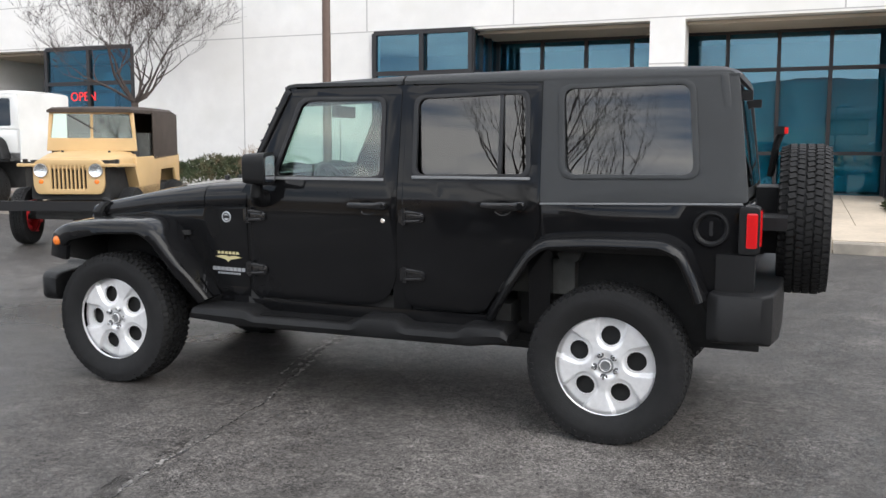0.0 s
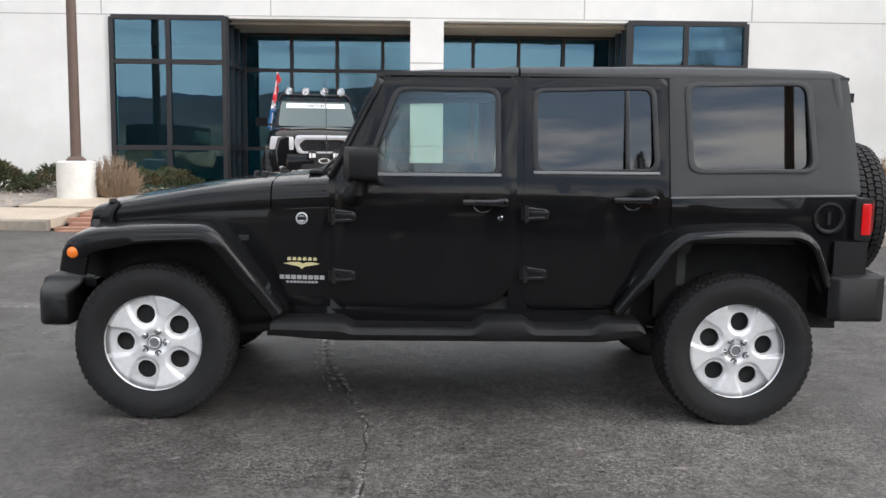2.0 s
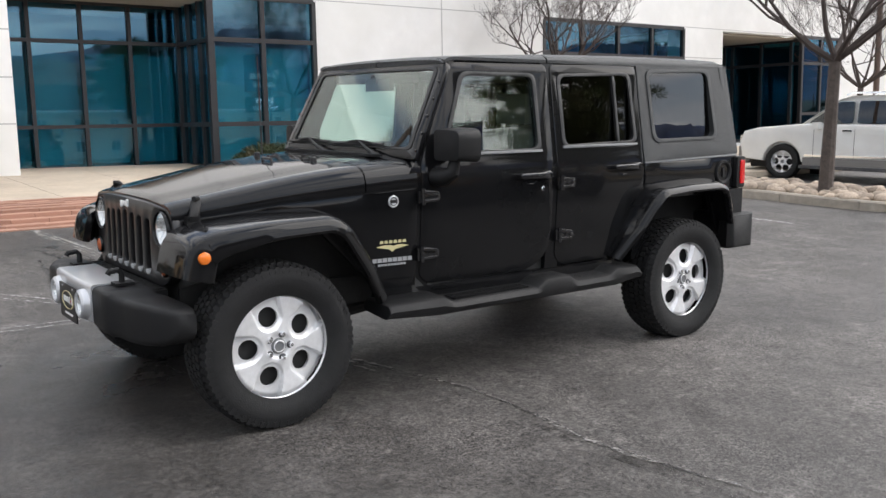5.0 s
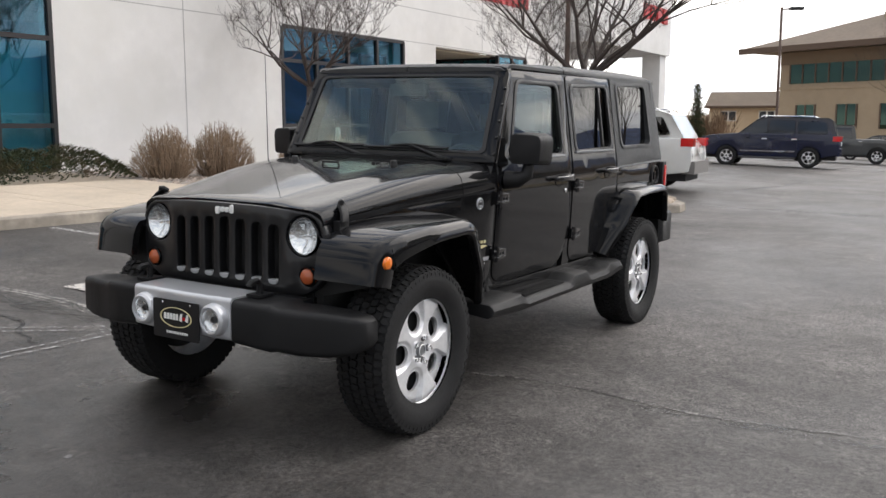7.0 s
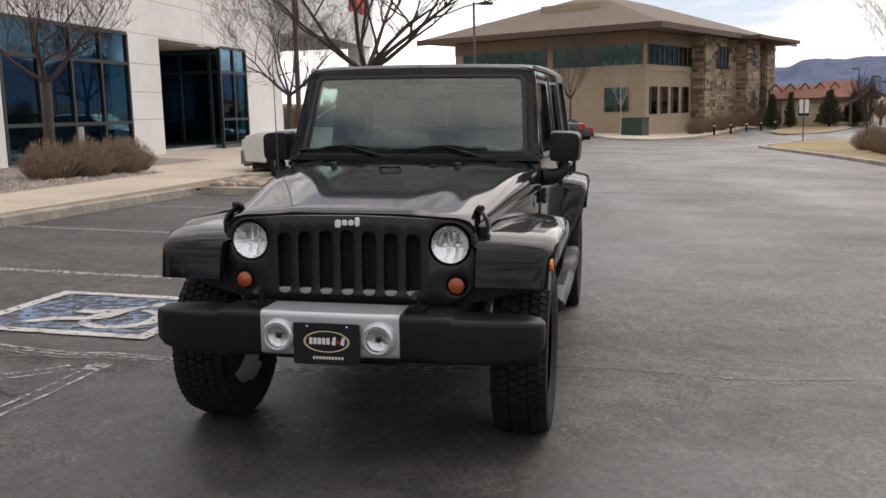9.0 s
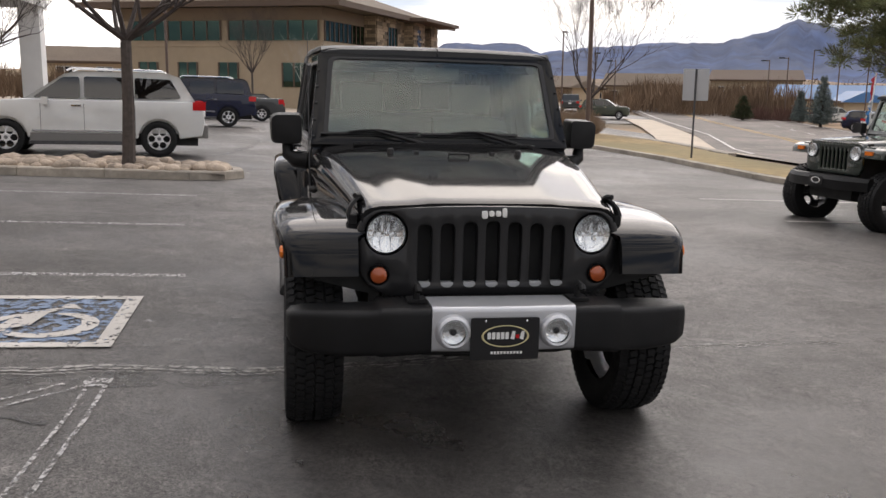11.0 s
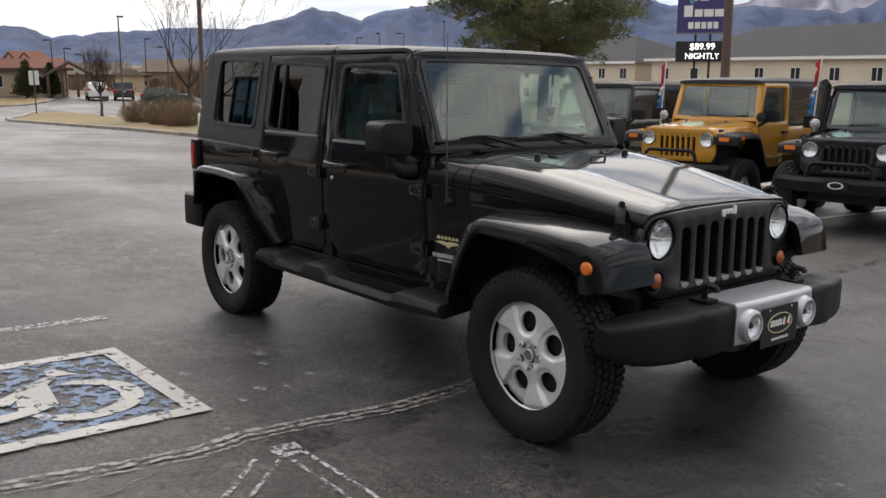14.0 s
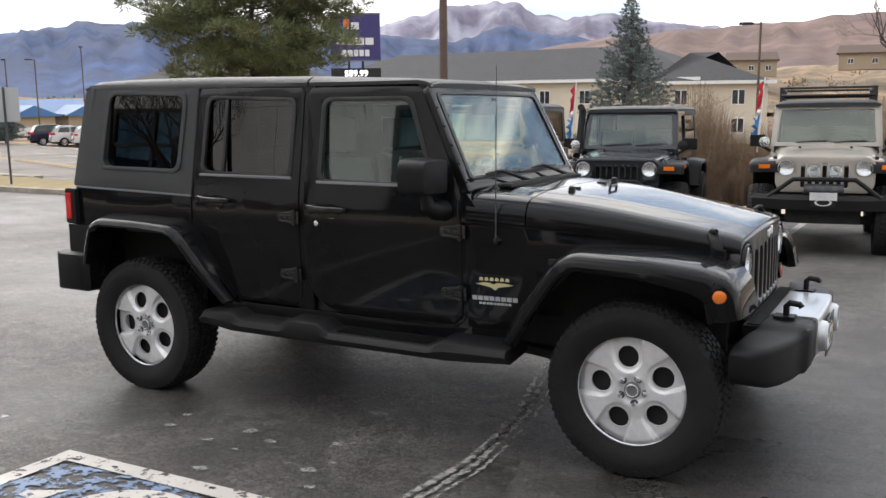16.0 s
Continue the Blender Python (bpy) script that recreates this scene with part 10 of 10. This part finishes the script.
# ---------------------------------------------------------------- hills and mountains
RIDGE = [(60, 2.6), (80, 3.6), (93, 4.0), (100, 3.6), (103.7, 4.06), (105.9, 4.38), (107.9, 4.96), (109.2, 4.93), (110.9, 4.63), (112.3, 4.93), (114.2, 5.6), (115.4, 5.78), (117.9, 5.55), (119.6, 5.10), (121.7, 4.44), (127.4, 3.96), (128.6, 4.19), (130.1, 4.69),
         (132, 4.08), (134, 4.2), (136.3, 4.45), (138.5, 4.5), (140.4, 4.35), (142.7, 3.85), (144.4, 3.75), (146, 3.2), (147.4, 3.62), (149, 3.8), (151.5, 3.0), (153.7, 2.53), (156.4, 2.6), (159.6, 2.4), (162, 2.1), (163.8, 1.98), (165.2, 2.5), (167, 2.55), (169.6, 2.5), (171.2, 2.08), (174, 1.2), (180, 0.6), (200, 0.5)]


def mountain(name, label, dist, depth, table, scale, drop, material, seed, a0, a1, step, rough, floor=-2.0, crag=0.0):
    """A range seen as a relief: rows of ground rising from its foot to the ridge, with spurs and gullies, and falling behind."""
    bm, rows = BM(), []
    n = int((a1 - a0) / step)
    for i in range(n + 1):
        az = a0 + (a1 - a0) * i / n
        el = interp(az, table) * scale - drop + crag * noise.fractal(Vector((az * 1.1, seed, 0.5)), 0.9, 2.2, 5)
        top = max(dist * math.tan(radians(max(el, 0.05))), 1)
        row = []
        for j in range(15):
            f = j / 12
            r = dist * (1 - depth * (1 - f)) if j <= 12 else dist * (1 + 0.06 * (j - 12))
            spur = noise.fractal(Vector((az * 0.45 + seed + f * 0.5, f * 0.8, seed)), 1.0, 2.1, 5)
            jag = noise.fractal(Vector((az * 0.9 + seed, f * 4, 2.0)), 1.0, 2.1, 4)
            h = top * (f ** 1.25) * (1 + rough * (spur * 0.5 + jag * 0.18) * (1 - 0.82 * smooth01(0.8, 1, f))) if j <= 12 else top * (1 - 0.25 * (j - 12))
            row.append(bm.verts.new((3 + r * math.cos(radians(az)), r * math.sin(radians(az)), floor + h + 1.5)))
        rows.append(row)
    for a, b in zip(rows, rows[1:]):
        for j in range(14):
            bm.faces.new((a[j], b[j], b[j + 1], a[j + 1]))
    return lone(name, bm, material, label, "mountain", kind="structure", angle=180)


# Aerial haze is painted in as this slope's blue base colour
M_FARBLUE = mat("forest_slope_blue_haze", (0.036, 0.064, 0.150), 0.95, var=0.4, scale=0.012, var2=0.25, scale2=0.003, tint=(0.055, 0.075, 0.140))
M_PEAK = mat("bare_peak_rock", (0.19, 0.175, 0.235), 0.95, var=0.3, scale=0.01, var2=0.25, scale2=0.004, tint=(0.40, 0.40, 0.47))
M_BROWNHILL = mat("brown_scrub_hill", (0.165, 0.105, 0.088), 0.95, var=0.35, scale=0.03, var2=0.25, scale2=0.01, tint=(0.12, 0.078, 0.075))
PEAK = [(98, 0.5), (102, 3.9)] + [q for q in RIDGE if 103 < q[0] < 122] + [(125, 3.6), (130, 0.5)]
FRONT = [q for q in RIDGE if not 103 < q[0] < 122]
FRONT = sorted(FRONT + [(105, 3.1), (109.2, 3.33), (112.3, 3.79), (114.4, 4.43), (116, 3.9), (117.9, 3.39), (121.7, 3.77)])
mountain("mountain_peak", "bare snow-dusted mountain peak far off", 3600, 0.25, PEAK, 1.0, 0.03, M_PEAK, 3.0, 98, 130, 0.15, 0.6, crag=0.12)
mountain("mountain_range", "forested mountain range with blue haze in its colour", 2800, 0.45, FRONT, 1.0, 0.02, M_FARBLUE, 1.0, 60, 200, 0.2, 0.75, crag=0.10)
BROWN = [(60, 2.5), (80, 3.6), (90, 4.6), (93, 4.64), (95.5, 4.46), (97.9, 4.18), (101.3, 4.05), (104.2, 3.87), (107.5, 3.63), (110.9, 3.29), (115, 2.4), (119, 1.4), (124, 0.3)]
mountain("brown_hill", "bare reddish brown foothill", 1300, 0.6, BROWN, 1.0, 0.03, M_BROWNHILL, 8.0, 60, 124, 0.35, 0.5)
LOWHILL = [(60, 2.0), (85, 2.4), (97, 2.2), (104, 1.7), (112, 1.2), (125, 0.9), (140, 0.75), (146, 0.9), (151, 1.2), (157, 1.0), (165, 0.9), (175, 0.8), (190, 1.0), (215, 1.6), (230, 1.6)]
M_SCRUB = mat("dry_scrub_rise", (0.24, 0.165, 0.10), 0.95, var=0.45, scale=0.12, var2=0.3, scale2=0.03, tint=(0.09, 0.08, 0.05))
mountain("scrub_rise", "low rise of dry brown scrub behind the houses", 330, 0.45, LOWHILL, 1.0, 0.0, M_SCRUB, 15.0, 60, 230, 0.6, 0.9, -3.5)


def scrub_trees(seed, n, a0, a1, d0, d1):
    """Far leafless and evergreen brush as one body of small blades."""
    rng = random.Random(seed)
    bm = BM()
    for i in range(n):
        az, d = radians(rng.uniform(a0, a1)), rng.uniform(d0, d1)
        x, y = 3 + d * math.cos(az), d * math.sin(az)
        frac = max(0, (d - 180) / 150)
        el = interp(math.degrees(az), LOWHILL)
        z = -2.6 + frac ** 1.25 * 330 * math.tan(radians(el)) * 0.8
        s = rng.uniform(0.8, 2.4)
        for k in range(26):
            p = Vector((x + rng.gauss(0, s * 0.45), y + rng.gauss(0, s * 0.45), z + abs(rng.gauss(0.5, 0.45)) * s))
            e = Vector((rng.gauss(0, 1), rng.gauss(0, 1), rng.gauss(0.6, 0.7))).normalized() * s * 0.4
            q = e.orthogonal().normalized() * s * 0.13
            bm.faces.new((bm.verts.new(p - q), bm.verts.new(p + q), bm.verts.new(p + e)))
    return bm


lone("far_scrub", scrub_trees(3, 420, 92, 176, 150, 300), mat("far_dry_brush", (0.17, 0.115, 0.075), 0.95, var=0.4, scale=0.2), "brown leafless brush on the far rise", "brush", kind="stuff", smooth=False)


def brush_bank(seed, n, a0, a1, d0, d1, tall):
    """Leafless thicket: upright sprays of thin twigs standing on the ground."""
    rng = random.Random(seed)
    bm = BM()
    for i in range(n):
        az, d = radians(rng.uniform(a0, a1)), rng.uniform(d0, d1)
        x, y = 3 + d * math.cos(az), -4 + d * math.sin(az)
        z, h = lot(x, y) - 0.1, tall * rng.uniform(0.45, 1.1)
        for k in range(70):
            b = Vector((x + rng.gauss(0, h * 0.16), y + rng.gauss(0, h * 0.16), z + h * rng.uniform(0, 0.45)))
            e = Vector((rng.gauss(0, 0.30), rng.gauss(0, 0.30), 1)) * h * rng.uniform(0.2, 0.5)
            q = Vector((-math.sin(az), math.cos(az), 0)) * h * 0.012
            bm.faces.new((bm.verts.new(b - q), bm.verts.new(b + q), bm.verts.new(b + e)))
    return bm


M_FARBRUSH = mat("far_brush", (0.17, 0.115, 0.075), 0.95, var=0.4, scale=0.2)
lone("brush_bank", brush_bank(5, 260, 146.5, 156.5, 98, 150, 4.6), M_FARBRUSH, "tall leafless brown thicket beyond the street", "brush", kind="stuff", smooth=False)
lone("brush_bank", brush_bank(6, 150, 134, 146.5, 132, 170, 5.0), M_FARBRUSH, "leafless brown thicket behind the blue-roofed building", "brush", kind="stuff", smooth=False)
lone("brush_bank", brush_bank(7, 40, 145.6, 148.6, 94, 100, 2.0), mat("red_brown_brush", (0.13, 0.07, 0.055), 0.95, var=0.4, scale=0.3), "low reddish brush along the street", "brush", kind="stuff", smooth=False)
lone("brush_bank", brush_bank(9, 90, 191, 201.5, 96, 125, 5.2), M_FARBRUSH, "leafless brown trees on the rise behind the office", "brush", kind="stuff", smooth=False)
lone("brush_bank", brush_bank(8, 110, 155, 171, 135, 165, 4.0), M_FARBRUSH, "leafless trees among the far houses", "brush", kind="stuff", smooth=False)
lone("far_evergreen", scrub_trees(4, 130, 92, 176, 170, 310), mat("far_evergreen_leaf", (0.04, 0.05, 0.03), 0.95, var=0.4, scale=0.2), "dark evergreens dotted over the far rise", "trees", kind="stuff", smooth=False)

# ---------------------------------------------------------------- pieces: pavers and rocks
ramp = thing("pavement_brick", "red brick paver ramp in front of the entrance", "pavement", kind="structure")
rk = random.Random(21)
PX0, PX1, PY0, PY1 = -1.0, 4.95, -8.48, -6.45
bw, bh = 0.405, 0.205
brick_mesh = finish(box(BM(), -0.5, 0.5, -0.5, 0.5, -0.5, 0.5), "paver", M_BRICK, smooth=False)
ny = int((PY1 - PY0) / bh)
for j in range(ny):
    y = PY0 + (j + 0.5) * (PY1 - PY0) / ny
    lift = 0.13 * smooth01(PY1 - 0.1, PY0 + 0.9, y) + 0.008
    off = 0.5 if j % 2 else 0.0
    n = int((PX1 - PX0) / bw)
    for k in range(n):
        x = PX0 + (k + 0.25 + off * 0.5) * (PX1 - PX0) / n
        o = new("paver", brick_mesh)
        o.parent = ramp
        o.matrix_basis = shift(x, y, lot(x, y) + lift - 0.03 + rk.uniform(-0.002, 0.002)) @ Matrix.Diagonal(((PX1 - PX0) / n - 0.008, (PY1 - PY0) / ny - 0.008, 0.06, 1))
rock_meshes = []
for k in range(6):
    bm = BM()
    bmesh.ops.create_icosphere(bm, subdivisions=2, radius=0.5)
    for v in bm.verts:
        v.co *= 1 + 0.22 * noise.noise(v.co * 2.3 + Vector((k * 7.0, 0, 0)))
        v.co.z *= 0.62
    rock_meshes.append(finish(bm, "rock", M_ROCK, 70))
pile = thing("rock_bed", "tan river rocks heaped inside the kerbed island", "rocks")
for i in range(210):
    x, y = rk.uniform(-11.0, -9.62), rk.uniform(-6.1, -1.75)
    if y > -2.3 and abs(x + 10.33) > 0.55:
        continue
    s = rk.uniform(0.16, 0.34)
    o = new("rock", rk.choice(rock_meshes))
    o.parent = pile
    o.matrix_basis = shift(x, y, lot(x, y) + 0.10 + s * 0.16) @ rot("Z", rk.uniform(0, 360)) @ rot("X", rk.uniform(-18, 18)) @ Matrix.Diagonal((s * rk.uniform(0.8, 1.4), s, s, 1))

# loose stones and litter over the planting beds, too many to count
bed = BM()
for i in range(1500):
    x0, x1, y0, y1 = rk.choice(((-12.6, -6.2, -12.2, -8.6), (-12.6, -6.2, -10.2, -8.55), (6.2, 13.0, -12.2, -8.3)))
    x, y, s = rk.uniform(x0, x1), rk.uniform(y0, y1), rk.uniform(0.025, 0.075)
    z = lot(x, y) + 0.135
    turn = rk.uniform(0, 6.28)
    top = bed.verts.new((x, y, z + s * 0.55))
    ring = [bed.verts.new((x + s * rk.uniform(0.6, 1.1) * math.cos(turn + a * 1.2566), y + s * rk.uniform(0.6, 1.1) * math.sin(turn + a * 1.2566), z - 0.01 + rk.uniform(0, 0.012))) for a in range(5)]
    for a in range(5):
        bed.faces.new((ring[a], ring[(a + 1) % 5], top))
lone("bed_stones", bed, M_BEDSTONE, "scattered tan and grey stones in the planting beds", "stones", kind="stuff", smooth=False)
